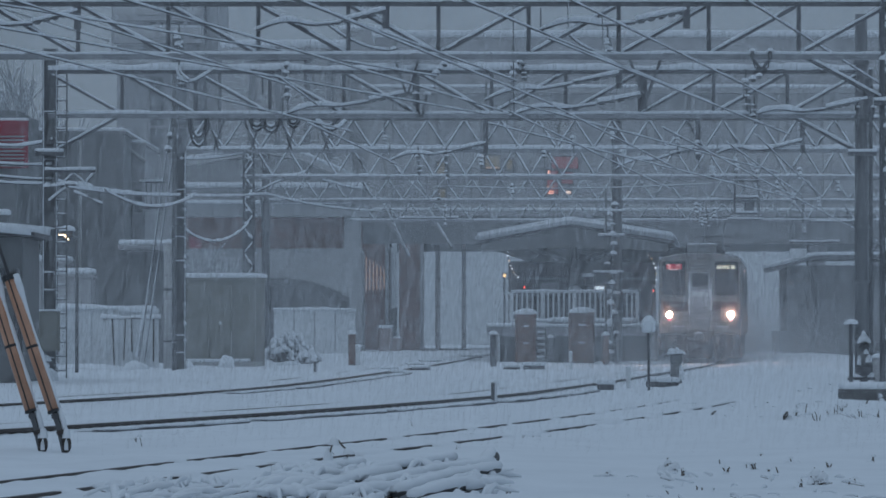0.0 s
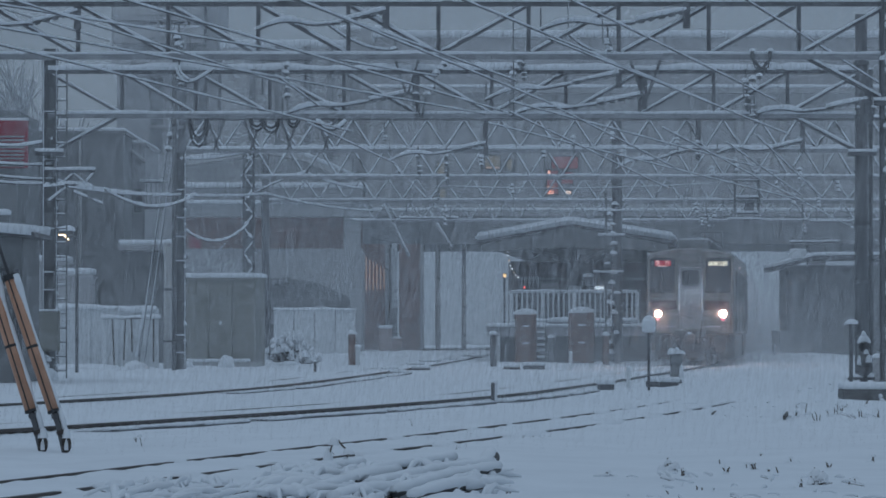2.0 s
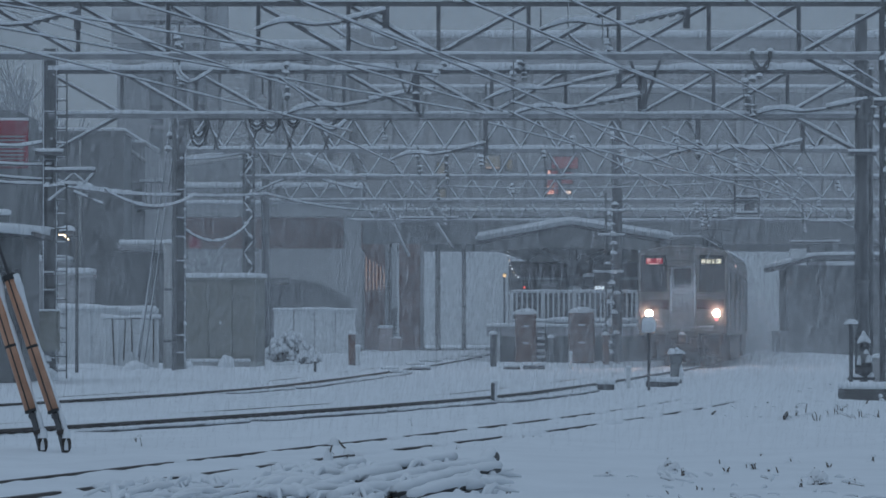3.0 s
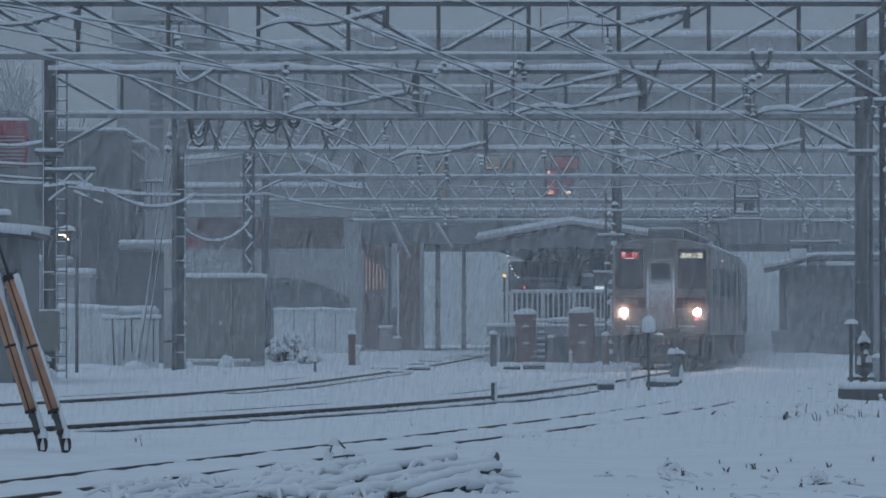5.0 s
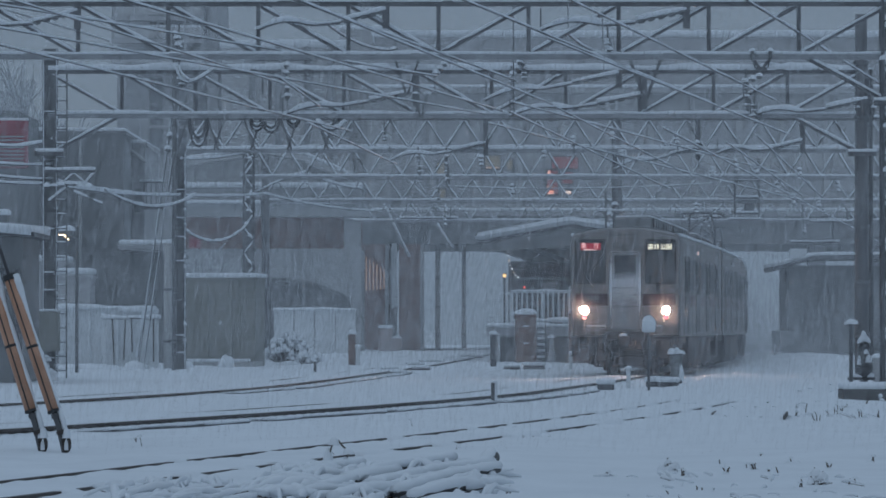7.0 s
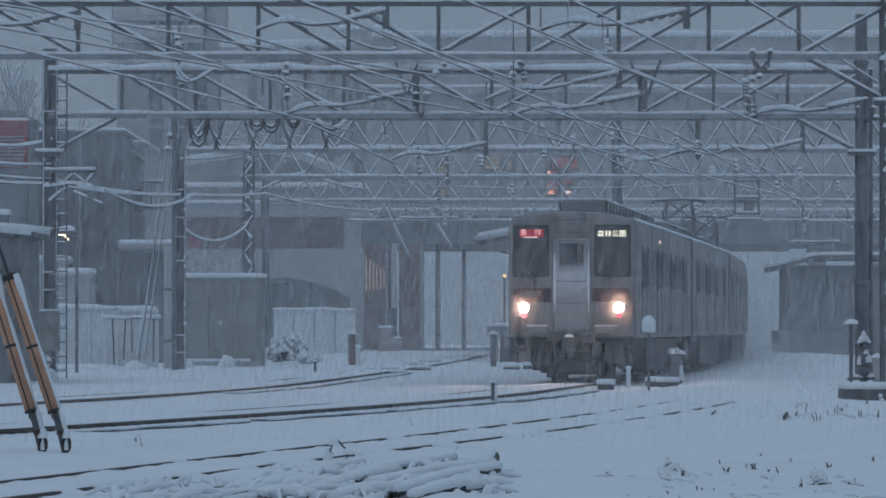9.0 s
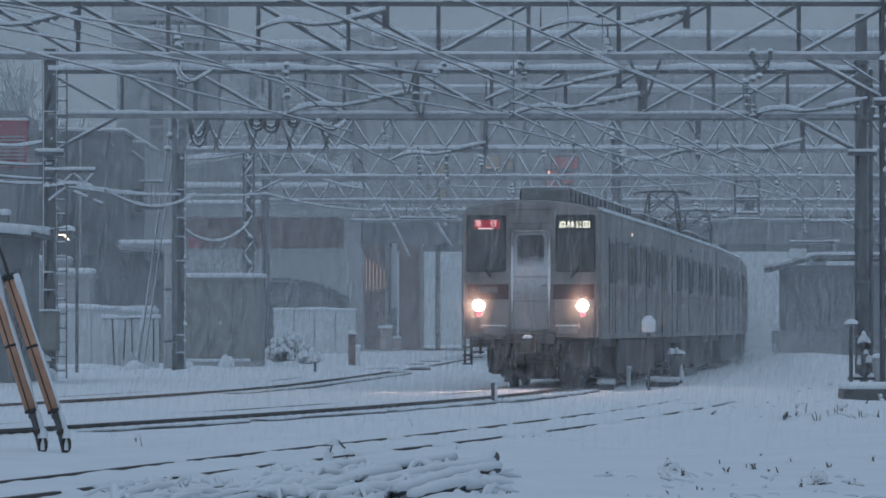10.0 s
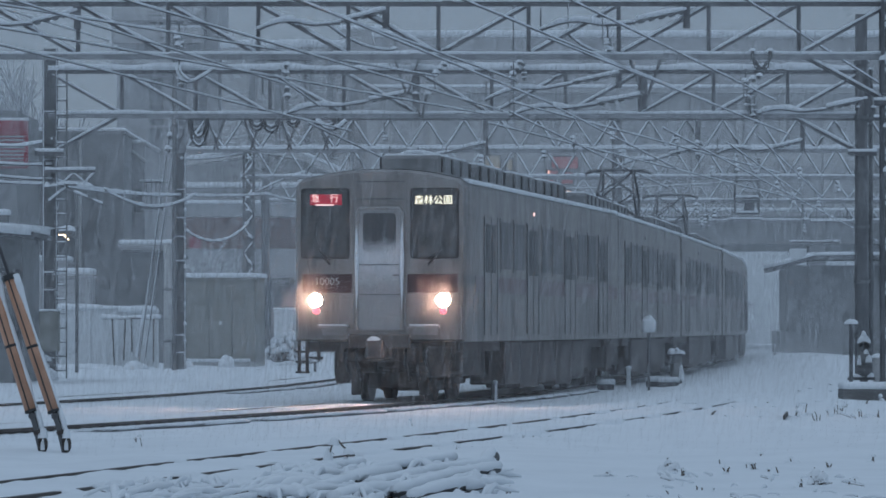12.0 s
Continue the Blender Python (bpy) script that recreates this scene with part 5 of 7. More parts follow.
clump("snow_heap", -6.85, 133, (0.32, 0.3, 0.45), "small snow heap on rubble beside the hut", 4, 3)
clump("snow_heap", -8.10, 133, (0.3, 0.3, 0.25), "small snow heap on rubble beside the hut", 4, 4)


def shrub(x, y, w, d, h, n, label, seed, lump=1.0):
    """A low bush: leaning stems that carry many small lumps of snow."""
    rng = random.Random(seed)
    g = thing("snowy_shrub", x, y, 0, label, "shrub", "snowy shrubs")
    stems, white = bmesh.new(), bmesh.new()
    for k in range(n):
        a, r = rng.uniform(0, 6.3), rng.random() ** 0.6
        top = Vector((w * r * math.cos(a), d * r * math.sin(a), h * (1 - 0.55 * r * r) * rng.uniform(0.25, 1.0)))
        rod(stems, (top.x * 0.5, top.y * 0.5, -0.05), top, 0.012, 5, 0.006)
        k2 = rng.uniform(0.5, 1.3) * lump
        mound(white, top - Vector((0, 0, 0.06)), (0.10 * k2, 0.09 * k2, 0.14 * k2), rng, 7, 3)
    tagged(part("dry_growth", stems, BARK, g), kind="stuff")
    tagged(part("lumpy_snow", white, SNOW_CLUMP, g, "white snow lumps", True), kind="stuff")


shrub(-5.47, 150, 0.9, 0.6, 1.15, 190, "snow-laden shrub by the white wall", 5)
shrub(-4.68, 146, 0.5, 0.4, 0.5, 40, "snow-laden shrub by the white wall", 8)
clump("snow_heap", -5.18, 141, (0.6, 0.4, 0.2), "low snow heap on a slab", 4, 6)

# ---- buildings on the far side ----
def windows(parent, items, y, glassy=None, frame_mat=None):
    """Framed windows on a wall that faces the yard: (x, z, width, height)."""
    for x, z, w, h in items:
        f = part("window", boxes(((x, y - 0.03, z), (w, 0.08, h))), frame_mat or STEEL, parent)
        part("pane", boxes(((x, y - 0.08, z), (w - 0.12, 0.02, h - 0.12))), glassy or WINDOW, f)
        part("sill", boxes(((x, y - 0.1, z - h / 2 - 0.04), (w + 0.1, 0.12, 0.06))), CONC, f)


def block(name, x0, x1, y, deep, z0, z1, material, label, snow=0.25, seam=0.0, parapet=0.12):
    """A plain flat-roofed volume with a parapet and its layer of snow."""
    g = thing(name, (x0 + x1) / 2, y, 0, label, "building")
    w = x1 - x0
    part("wall", boxes(((0, deep / 2, (z0 + z1) / 2), (w, deep, z1 - z0))), material, g)
    part("roof", boxes(((0, deep / 2, z1 + parapet / 2), (w + 0.16, deep + 0.16, parapet))), material, g)
    if snow:
        part("roof_snow", boxes(((0, deep / 2, z1 + parapet + snow / 2 - 0.02), (w + 0.1, deep + 0.1, snow)), bevel=snow * 0.4), SNOW_CLUMP, g, "roof snow", True)
    if seam:
        n = int(w / seam)
        for i in range(1, n):
            part("wall_seam", boxes(((-w / 2 + i * w / n, -0.012, (z0 + z1) / 2), (0.04, 0.03, z1 - z0 - 0.1))), material, g)
    return g


b = block("grey_building", -19.82, -12.12, 160, 14, 0, 8.60, GREYWALL, "dark grey clad building with snowy flat roof", 0.15, 0.9)
part("downpipe", rod(bmesh.new(), (2.2, -0.1, 0), (2.2, -0.1, 8.4), 0.06), CONC, b)
b = block("brick_annex", -12.42, -11.61, 164, 8, 0, 8.34, CONC_DARK, "dark annex with pipes beside the grey building", 0.12)
part("sloped_pipe", rod(bmesh.new(), (-0.35, -0.2, 8.3), (0.45, -0.2, 7.7), 0.08), CONC, b)
part("pipe", rod(bmesh.new(), (-0.2, -0.15, 0.2), (-0.2, -0.15, 7.8), 0.07), CONC, b)
windows(b, [(0.15, 6.2, 0.25, 0.9), (0.1, 4.2, 0.25, 0.8)], 0)
bal = part("balcony", boxes(((0.72, -0.5, 5.9), (0.9, 0.9, 0.12)), ((0.72, -0.5, 6.9), (0.9, 0.06, 0.06))), STEEL, b, "dark iron balcony")
for k in range(5):
    part("baluster", boxes(((0.34 + k * 0.19, -0.93, 6.4), (0.03, 0.03, 1.0))), STEEL, bal)
part("balcony_snow", boxes(((0.72, -0.5, 6.96), (0.95, 0.3, 0.08)), bevel=0.03), SNOW_CLUMP, bal, "", True)
b = block("low_annex", -12.75, -9.69, 150, 9, 0, 3.83, GREYWALL, "low dark annex behind the white fence", 0.0, 1.2)
c = block("flat_canopy", -11.39, -9.63, 148.5, 2, 3.98, 4.06, CONC_DARK, "thin flat canopy slab thick with snow", 0.2)
block("ledge_roof", -14.96, -13.19, 147, 3, 0, 3.47, CONC_DARK, "low shed roof thick with snow", 0.22)
block("ledge_roof", -13.39, -12.21, 146, 2, 0, 2.98, CONC_DARK, "low shed roof thick with snow", 0.25)


def sign_building():
    d = 150
    g = thing("red_sign_building", -16.37, d, 0, "building with a red and white louvred sign", "building")
    part("wall", boxes(((0, 4, 4.5), (2.413, 8, 9))), GREYWALL, g)
    s = part("sign_board", boxes(((0.1, -0.1, 7.78), (3.016, 0.25, 1.689)), bevel=0.02), REDP, g, "red sign board")
    for k in range(9):
        part("louvre", boxes(((0.9, -0.26, 6.89 + 0.12 + k * 0.13), (1.15, 0.06, 0.05))), PALE, s)
    part("snow", boxes(((0.1, 0, 8.66), (3.016, 0.4, 0.12)), bevel=0.05), SNOW_CLUMP, s, "", True)


sign_building()


def left_hut():
    """The end of a low hut with a snowed-up eave."""
    d = 96
    g = thing("trackside_hut", -10.35, d, 0, "dark trackside hut with thick snow on its eaves", "hut")
    w = 1.544
    part("wall", boxes(((0, 2, 3.32 / 2), (w, 4, 3.32))), GREYWALL, g)
    r = part("roof", boxes(((0.1, 1.8, 3.38), (w + 0.4, 4.6, 0.10))), STEEL, g)
    r2 = part("roof_snow", sweep(bmesh.new(), [(-w / 2 - 0.2, -0.5, 3.60), (0, -0.5, 3.55), (w / 2 + 0.25, -0.5, 3.45)], [(-4.5, -0.1), (0.3, -0.1), (0.38, 0.02), (0.25, 0.12), (-4.5, 0.2)]), SNOW_CLUMP, g, "thick snow", True)
    part("chimney_box", boxes(((0.0, 0.2, 3.68), (0.85, 0.5, 0.5))), GREYWALL, g)
    part("box_snow", boxes(((0.0, 0.2, 3.89), (0.95, 0.6, 0.14)), bevel=0.06), SNOW_CLUMP, g, "", True)
    windows(g, [(0.2, 2.42, 0.5, 0.4)], 0)
    part("pipe", rod(bmesh.new(), (w / 2 - 0.12, -0.1, 0), (w / 2 - 0.12, -0.1, 2.6), 0.07), STEEL, g)
    return g


left_hut()


def grey_cabinet():
    z0, z1 = 0.68, 1.66
    g = thing("trackside_cabinet", -9.67, 103.3, z0, "grey steel cabinet strapped to the gantry post", "cabinet")
    w, h = 0.512, z1 - z0
    part("body", boxes(((0, 0.2, h / 2), (w, 0.4, h)), bevel=0.02), CABINET, g)
    part("door", boxes(((0, -0.01, h / 2), (w - 0.08, 0.03, h - 0.1)), bevel=0.006), CABINET, g)
    part("bracket", boxes(((0, 0.46, h * 0.5), (w * 0.7, 0.14, 0.08))), STEEL, g)
    part("snow", boxes(((0, 0.2, h + 0.025), (w + 0.04, 0.44, 0.05)), bevel=0.02), SNOW_CLUMP, g, "", True)


grey_cabinet()


def white_fence():
    d = 133
    x0, x1 = -12.05, -8.95
    g = thing("white_panel_fence", x0, d, 0, "white panel fence plastered with drifting snow", "fence")
    n = 7
    st = (x1 - x0) / n
    h = 1.87
    for i in range(n):
        part("panel", boxes(((i * st + st / 2, 0, h / 2), (st - 0.04, 0.06, h)), bevel=0.01), WHITEP, g)
        part("post", boxes(((i * st, -0.05, h / 2), (0.08, 0.1, h + 0.05))), WHITEP, g)
        for k in range(1, 4):
            part("rib", boxes(((i * st + st * k / 4, -0.035, h / 2), (0.025, 0.02, h - 0.1))), WHITEP, g)
    part("top_snow", snow_bead(bmesh.new(), (-0.1, 0, h - 0.02), (st * 4.2, 0, h - 0.02), 0.24, 0.15, RNG), SNOW_CLUMP, g, "", True)
    part("top_snow", snow_bead(bmesh.new(), (st * 4.1, 0, h - 0.1), (x1 - x0 - 0.1, 0, h - 0.1), 0.26, 0.17, RNG), SNOW_CLUMP, g, "", True)


def rod_rack():
    d = 131.4
    x0, x1 = -10.62, -8.86
    z = 1.54
    g = thing("storage_rack", x0, d, 0, "low rack with dark rods under a shelf of snow", "rack")
    w = x1 - x0
    part("shelf", boxes(((w / 2, 0.15, z), (w, 0.4, 0.05))), GALV, g)
    part("snow", snow_bead(bmesh.new(), (-0.05, 0.1, z + 0.02), (w + 0.05, 0.1, z + 0.02), 0.34, 0.13, RNG), SNOW_CLUMP, g, "", True)
    for x in (0.06, w - 0.08):
        part("leg", boxes(((x, 0.1, z / 2 - 0.05), (0.1, 0.1, z + 0.06))), WHITEP, g)
    for k, (xa, xb, zb) in enumerate(((-10.31, -10.24, 0.05), (-9.90, -9.95, 0.25), (-9.71, -9.69, 0.5), (-9.02, -9.02, 0.2))):
        part("hanging_rod", rod(bmesh.new(), (xa - x0, -0.03, z), (xb - x0, -0.04, zb), 0.028, 7), BARK, g, "dark rod")


rod_rack()
white_fence()
clump("snow_heap", -9.48, 129, (0.55, 0.4, 0.3), "heap of snow at the foot of the guy wires", 6, 27)
shrub(-9.70, 100, 0.35, 0.3, 0.9, 40, "snow-laden scrub beside the cabinet", 26)
clump("snow_heap", -11.05, 130, (1.6, 0.8, 0.2), "low drift along the fence", 5, 22)
clump("snow_heap", -9.37, 100, (0.4, 0.3, 0.35), "snow heap on scrub beside the cabinet", 6, 23)


def car_park():
    """A low concrete building with an arch and a slab, behind the yard."""
    d = 224
    g = thing("concrete_building", -9.13, d, 0, "grey concrete building with an arched opening and snowy ledges", "building")
    X0, X1 = -13.93 - -9.13, -4.32 - -9.13
    za, zb, zc, zd, ze = 2.31, 3.90, 5.46, 7.15, 8.77
    arch = -9.43 - -9.13
    x_end = -4.93 - -9.13
    part("wall", boxes((((X0 + arch) / 2, 4, zc / 2), (arch - X0, 8, zc))), PALE, g)
    part("wall", boxes((((x_end + X1) / 2, 4, zc / 2), (X1 - x_end, 8, zc))), PALE, g)
    bm = bmesh.new()
    n = 10
    top, lo = [], []
    for i in range(n + 1):
        u = i / n
        x = arch + (x_end - arch) * u
        z = zb - (zb - 2.82) * u**2.6
        for yy in (0, 1.0):
            lo.append(bm.verts.new((x, yy, z)))
            top.append(bm.verts.new((x, yy, zc)))
    for i in range(n):
        a = i * 2
        bm.faces.new((lo[a], lo[a + 2], top[a + 2], top[a]))
        bm.faces.new((lo[a], lo[a + 1], lo[a + 3], lo[a + 2]))
        bm.faces.new((lo[a + 1], top[a + 1], top[a + 3], lo[a + 3]))
    bmesh.ops.recalc_face_normals(bm, faces=bm.faces)
    part("arch", bm, PALE, g)
    part("back_wall", boxes(((0, 2.6, zc / 2), (X1 - X0 - 0.4, 0.3, zc))), CONC_DARK, g)
    part("upper_back_wall", boxes((((X0 + X1) / 2, 1.3, (zc + zd) / 2), (X1 - X0, 0.3, zd - zc))), BRICKBROWN, g)
    part("notice_board", boxes(((-13.18 - -9.13, 0.05, 5.76), (0.6, 0.08, 0.7))), REDP, g, "faded red notice board")
    for x in (X1 - 0.5,):
        part("pillar", boxes(((x, 0.4, (zc + zd) / 2), (0.9, 0.8, zd - zc))), PALE, g)
    part("floor_slab", boxes((((X0 + X1) / 2, 4, zd + 0.35), (X1 - X0 + 0.8, 9, 0.7))), PALE, g)
    part("ledge_snow", boxes((((X0 + X1) / 2, -0.4, zd + 0.78), (X1 - X0 + 0.8, 0.8, 0.18)), bevel=0.07), SNOW_CLUMP, g, "", True)
    part("upper_wall", boxes((((X0 + X1) / 2, 5, (zd + 0.7 + ze) / 2), (X1 - X0, 8, ze - zd - 0.7))), PALE, g)
    part("upper_snow", boxes((((X0 + X1) / 2, 5, ze + 0.1), (X1 - X0 + 0.5, 8.6, 0.3)), bevel=0.12), SNOW_CLUMP, g, "", True)
    s = part("wall_sign", boxes(((-8.62 - -9.13, -0.1, 3.72), (0.9, 0.08, 0.35))), STEEL, g)
    for k in range(4):
        part("bar", boxes(((-8.89 - -9.13 + k * 0.17, -0.15, 3.72), (0.10, 0.02, 0.12))), PALE, s)
    # sloping snowy roof above
    part("ramp", sweep(bmesh.new(), [(X0, 1, 10.12), (arch, 1, 10.81), (arch + 2, 1, 10.42), (x_end, 1, 9.31)], [(-2.5, -0.25), (0.3, -0.25), (0.3, 0.1), (-2.5, 0.1)]), CONC, g, "curved ramp edge")
    part("ramp_snow", sweep(bmesh.new(), [(X0, 1, 10.18), (arch, 1, 10.87), (arch + 2, 1, 10.48), (x_end, 1, 9.37)], [(-2.4, 0.0), (0.35, 0.0), (0.3, 0.2), (-2.4, 0.25)]), SNOW_CLUMP, g, "", True)
    part("lower_block", boxes((((X0 + x_end) / 2, 5, (ze + 9.97) / 2), (x_end - X0, 6, 9.97 - ze + 0.5))), CONC, g)


car_park()


def white_wall():
    d = 205
    x0, x1 = -8.25, -4.23
    g = thing("white_boundary_wall", x0, d, 0, "white panelled boundary wall with snow on top", "wall")
    n = 4
    st = (x1 - x0) / n
    for i in range(n):
        part("panel", boxes(((i * st + st / 2, 0, 2.14 / 2), (st - 0.05, 0.15, 2.14)), bevel=0.01), WHITEP, g)
    part("top_snow", snow_bead(bmesh.new(), (0, 0, 2.11), (x1 - x0, 0, 2.11), 0.35, 0.13, RNG), SNOW_CLUMP, g, "", True)


white_wall()


def station_building():
    """The station that stands on columns across the tracks."""
    d = 236
    x0, x1 = -4.56, 35.31
    zf, z1, z2, z3 = 5.94, 7.65, 14.55, 17.78
    g = thing("station_building", (x0 + x1) / 2, d, 0, "large grey station building bridging over the tracks", "station")
    w, c = x1 - x0, (x0 + x1) / 2
    part("floor_girder", boxes(((0, 12, (zf + z1) / 2), (w, 24, z1 - zf))), GREYWALL, g, "dark girder")
    part("wall", boxes(((0, 12, (z1 + z2) / 2), (w - 0.6, 23, z2 - z1))), CONC, g)
    part("upper_wall", boxes(((0, 13.5, (z2 + z3) / 2), (w - 1.4, 21, z3 - z2))), CONC_DARK, g)
    for z, k in ((z1, 0.35), (z2, 0.5)):
        part("ledge", boxes(((0, 0.2, z), (w + 0.3, 1.2, 0.30))), CONC, g)
        part("ledge_snow", snow_bead(bmesh.new(), (-w / 2, -0.1, z + 0.15), (w / 2, -0.1, z + 0.15), 0.9, 0.18, RNG, False), SNOW_CLUMP, g, "", True)
    part("roof_snow", boxes(((0, 13.5, z3 + 0.15), (w - 1, 21.5, 0.4)), bevel=0.15), SNOW_CLUMP, g, "", True)
    n = 16
    for i in range(n):
        x = -w / 2 + 1.5 + i * (w - 3) / (n - 1)
        part("pilaster", boxes(((x, 0.35, (z1 + z2) / 2), (0.35, 0.2, z2 - z1 - 0.4))), CONC, g)
        if i < n - 1:
            xm = x + (w - 3) / (n - 1) / 2
            for zz in (z1 + 1.9, z1 + 4.6):
                f = part("window", boxes(((xm, 0.45, zz), (1.8, 0.12, 1.5))), CONC_DARK, g)
                part("pane", boxes(((xm, 0.38, zz), (1.65, 0.02, 1.35))), PALE_PANE, f)
    for xp, yp0, yp1, mt, wd in ((2.78, 10.25, 10.88, DIMWIN, 0.8), (3.73, 10.12, 10.69, DIMWIN, 0.3), (-0.09, 8.54, 9.01, DIMWIN, 0.45),
                                 (-0.13, 9.74, 10.50, DIMWIN, 0.4), (6.83, 10.18, 10.82, SHOPRED, 1.45), (6.14, 8.76, 10.06, SHOPRED, 0.6), (6.96, 9.33, 9.96, SHOPRED, 0.6),
                                 (7.02, 8.76, 8.92, SHOPLAMP, 0.30), (6.01, 8.74, 8.94, SHOPLAMP, 0.45), (6.01, 9.10, 9.22, WARMWIN, 0.4), (2.78, 10.18, 10.26, WARMWIN, 0.75), (5.95, 9.87, 10.06, SHOPLAMP, 0.15)):
        f = part("shop_window", boxes(((xp - c, 0.28, (yp0 + yp1) / 2), (wd + 0.15, 0.1, yp1 - yp0 + 0.15))), STEEL, g)
        part("lit_pane", boxes(((xp - c, 0.2, (yp0 + yp1) / 2), (wd, 0.05, yp1 - yp0))), mt, f, "lit window")
    for xa, xb in ((-4.52, -3.04), (-2.47, -1.08)):
        part("pier", boxes((((xa + xb) / 2 - c, 3, zf / 2), (xb - xa, 6, zf))), BRICKBROWN, g, "brownish pier")
        part("pier_corner", boxes(((xb - c - 0.1, -0.05, zf / 2), (0.2, 0.2, zf))), CONC_DARK, g)
    for xa in (21.43, 24.97):
        part("column", boxes(((xa - c, 6, zf / 2), (1.0, 1.2, zf))), CONC_DARK, g)
    for a, b in (((-3.34, 8.13), (-1.89, 5.20)), ((-0.91, 7.88), (0.50, 5.67)), ((-2.58, 10.08), (0.19, 7.25))):
        br = part("brace", bar(bmesh.new(), (a[0] - c, -1.0, a[1]), (b[0] - c, -1.0, b[1]), 0.16, 0.16), CONC_DARK, g)
        part("brace_snow", snow_bead(bmesh.new(), (a[0] - c, -1.0, a[1] + 0.08), (b[0] - c, -1.0, b[1] + 0.08), 0.2, 0.09, RNG), SNOW_CLUMP, br, "", True)
    # lit slats of a stair wall beside the pier
    for k in range(6):
        x = -4.30 - c + k * 0.2
        part("lit_slat", boxes(((x, -0.05, 4.27 - k * 0.06), (0.05, 0.06, 1.9 - 0.16 * k))), WARMWIN, g, "warm lit slat")
    part("white_column", boxes(((-2.72 - c, -0.2, 4.17), (0.3, 0.3, 3.6))), WHITEP, g, "white downpipe column")
    for xx in (-2.97, 7.94, 10.47, 20.28, 22.18):
        part("vent_frame", boxes(((xx - c - 0.5, 2.9, z2 + 2.0), (0.08, 0.08, 2.6)), ((xx - c + 0.5, 2.9, z2 + 2.0), (0.08, 0.08, 2.6)), ((xx - c, 2.9, z2 + 3.3), (1.1, 0.10, 0.10))), PALE, g)
    for xx in (15.22, 13.95):
        part("duct", boxes(((xx - c, -0.3, z2 - 0.9), (0.25, 0.3, 1.8)), ((xx - c - 0.6, -0.3, z2 + 0.05), (1.4, 0.3, 0.2)), bevel=0.05), PALE, g)
    return g


station_building()


def apartment_tower():
    d = 250
    x0, x1 = -19.51, -13.34
    g = thing("apartment_building", (x0 + x1) / 2, d, 0, "pale apartment building with an outer stair and balconies", "building")
    w, h = x1 - x0, 22.71
    part("wall", boxes(((0.8, 6, h / 2), (w - 1.6, 12, h))), PALE, g)
    part("stair_core", boxes(((-w / 2 + 0.8, 7, h / 2), (1.6, 10, h))), PALE, g)
    for k, z in enumerate((18.19, 19.53, 20.87, 16.68)):
        b = part("balcony", boxes(((-0.4, -0.7, z), (w - 0.8, 1.4, 0.25))), CONC_DARK, g)
        part("parapet", boxes(((-0.4, -1.35, z + 0.5), (w - 0.8, 0.08, 0.6))), CONC, b)
        part("snow", boxes(((-0.4, -1.35, z + 0.85), (w - 0.8, 0.2, 0.12)), bevel=0.05), SNOW_CLUMP, b, "", True)
    for x in (-w / 2, -0.4, 1.2, w / 2 - 0.9):
        part("outer_post", boxes(((x, -1.4, (h + 16.68) / 2), (0.12, 0.12, h - 16.68))), PALE, g)
    windows(g, [(x, z, 0.8, 1.5) for x in (-0.6, 0.8, 2.0) for z in (18.69, 20.03, 14.00, 12.32, 15.34)], 0)


apartment_tower()


def snowy_wall_building():
    d = 243
    x0, x1 = -12.77, -5.47
    g = thing("netted_building", (x0 + x1) / 2, d, 0, "grey building whose rough face is plastered with snow", "building")
    w, z0, h = x1 - x0, 0, 17.48
    part("wall", boxes(((0, 5, h / 2), (w, 10, h))), CONC, g)
    part("roof_snow", boxes(((0, 5, h + 0.15), (w + 0.2, 10.2, 0.5)), bevel=0.15), SNOW_CLUMP, g, "", True)
    rng = random.Random(12)
    bm = bmesh.new()
    for _ in range(420):
        x, z = rng.uniform(-w / 2 + 0.1, w / 2 - 0.2), rng.uniform(9.40, h - 0.2)
        mound(bm, (x, 0.0, z), (rng.uniform(0.08, 0.3), 0.1, rng.uniform(0.03, 0.08)), rng, 6, 2)
    tagged(part("clinging_snow", bm, SNOW_CLUMP, g, "patches of clinging snow", True), kind="stuff")
    for x in (-1.9, -0.4, 1.3, 2.6):
        part("pilaster", boxes(((x, -0.1, h / 2), (0.35, 0.3, h))), GREYWALL, g)
    block("grey_block", -6.02, -2.75, 244, 10, 0, 18.40, CONC, "plain grey block behind the station", 0.3)


snowy_wall_building()


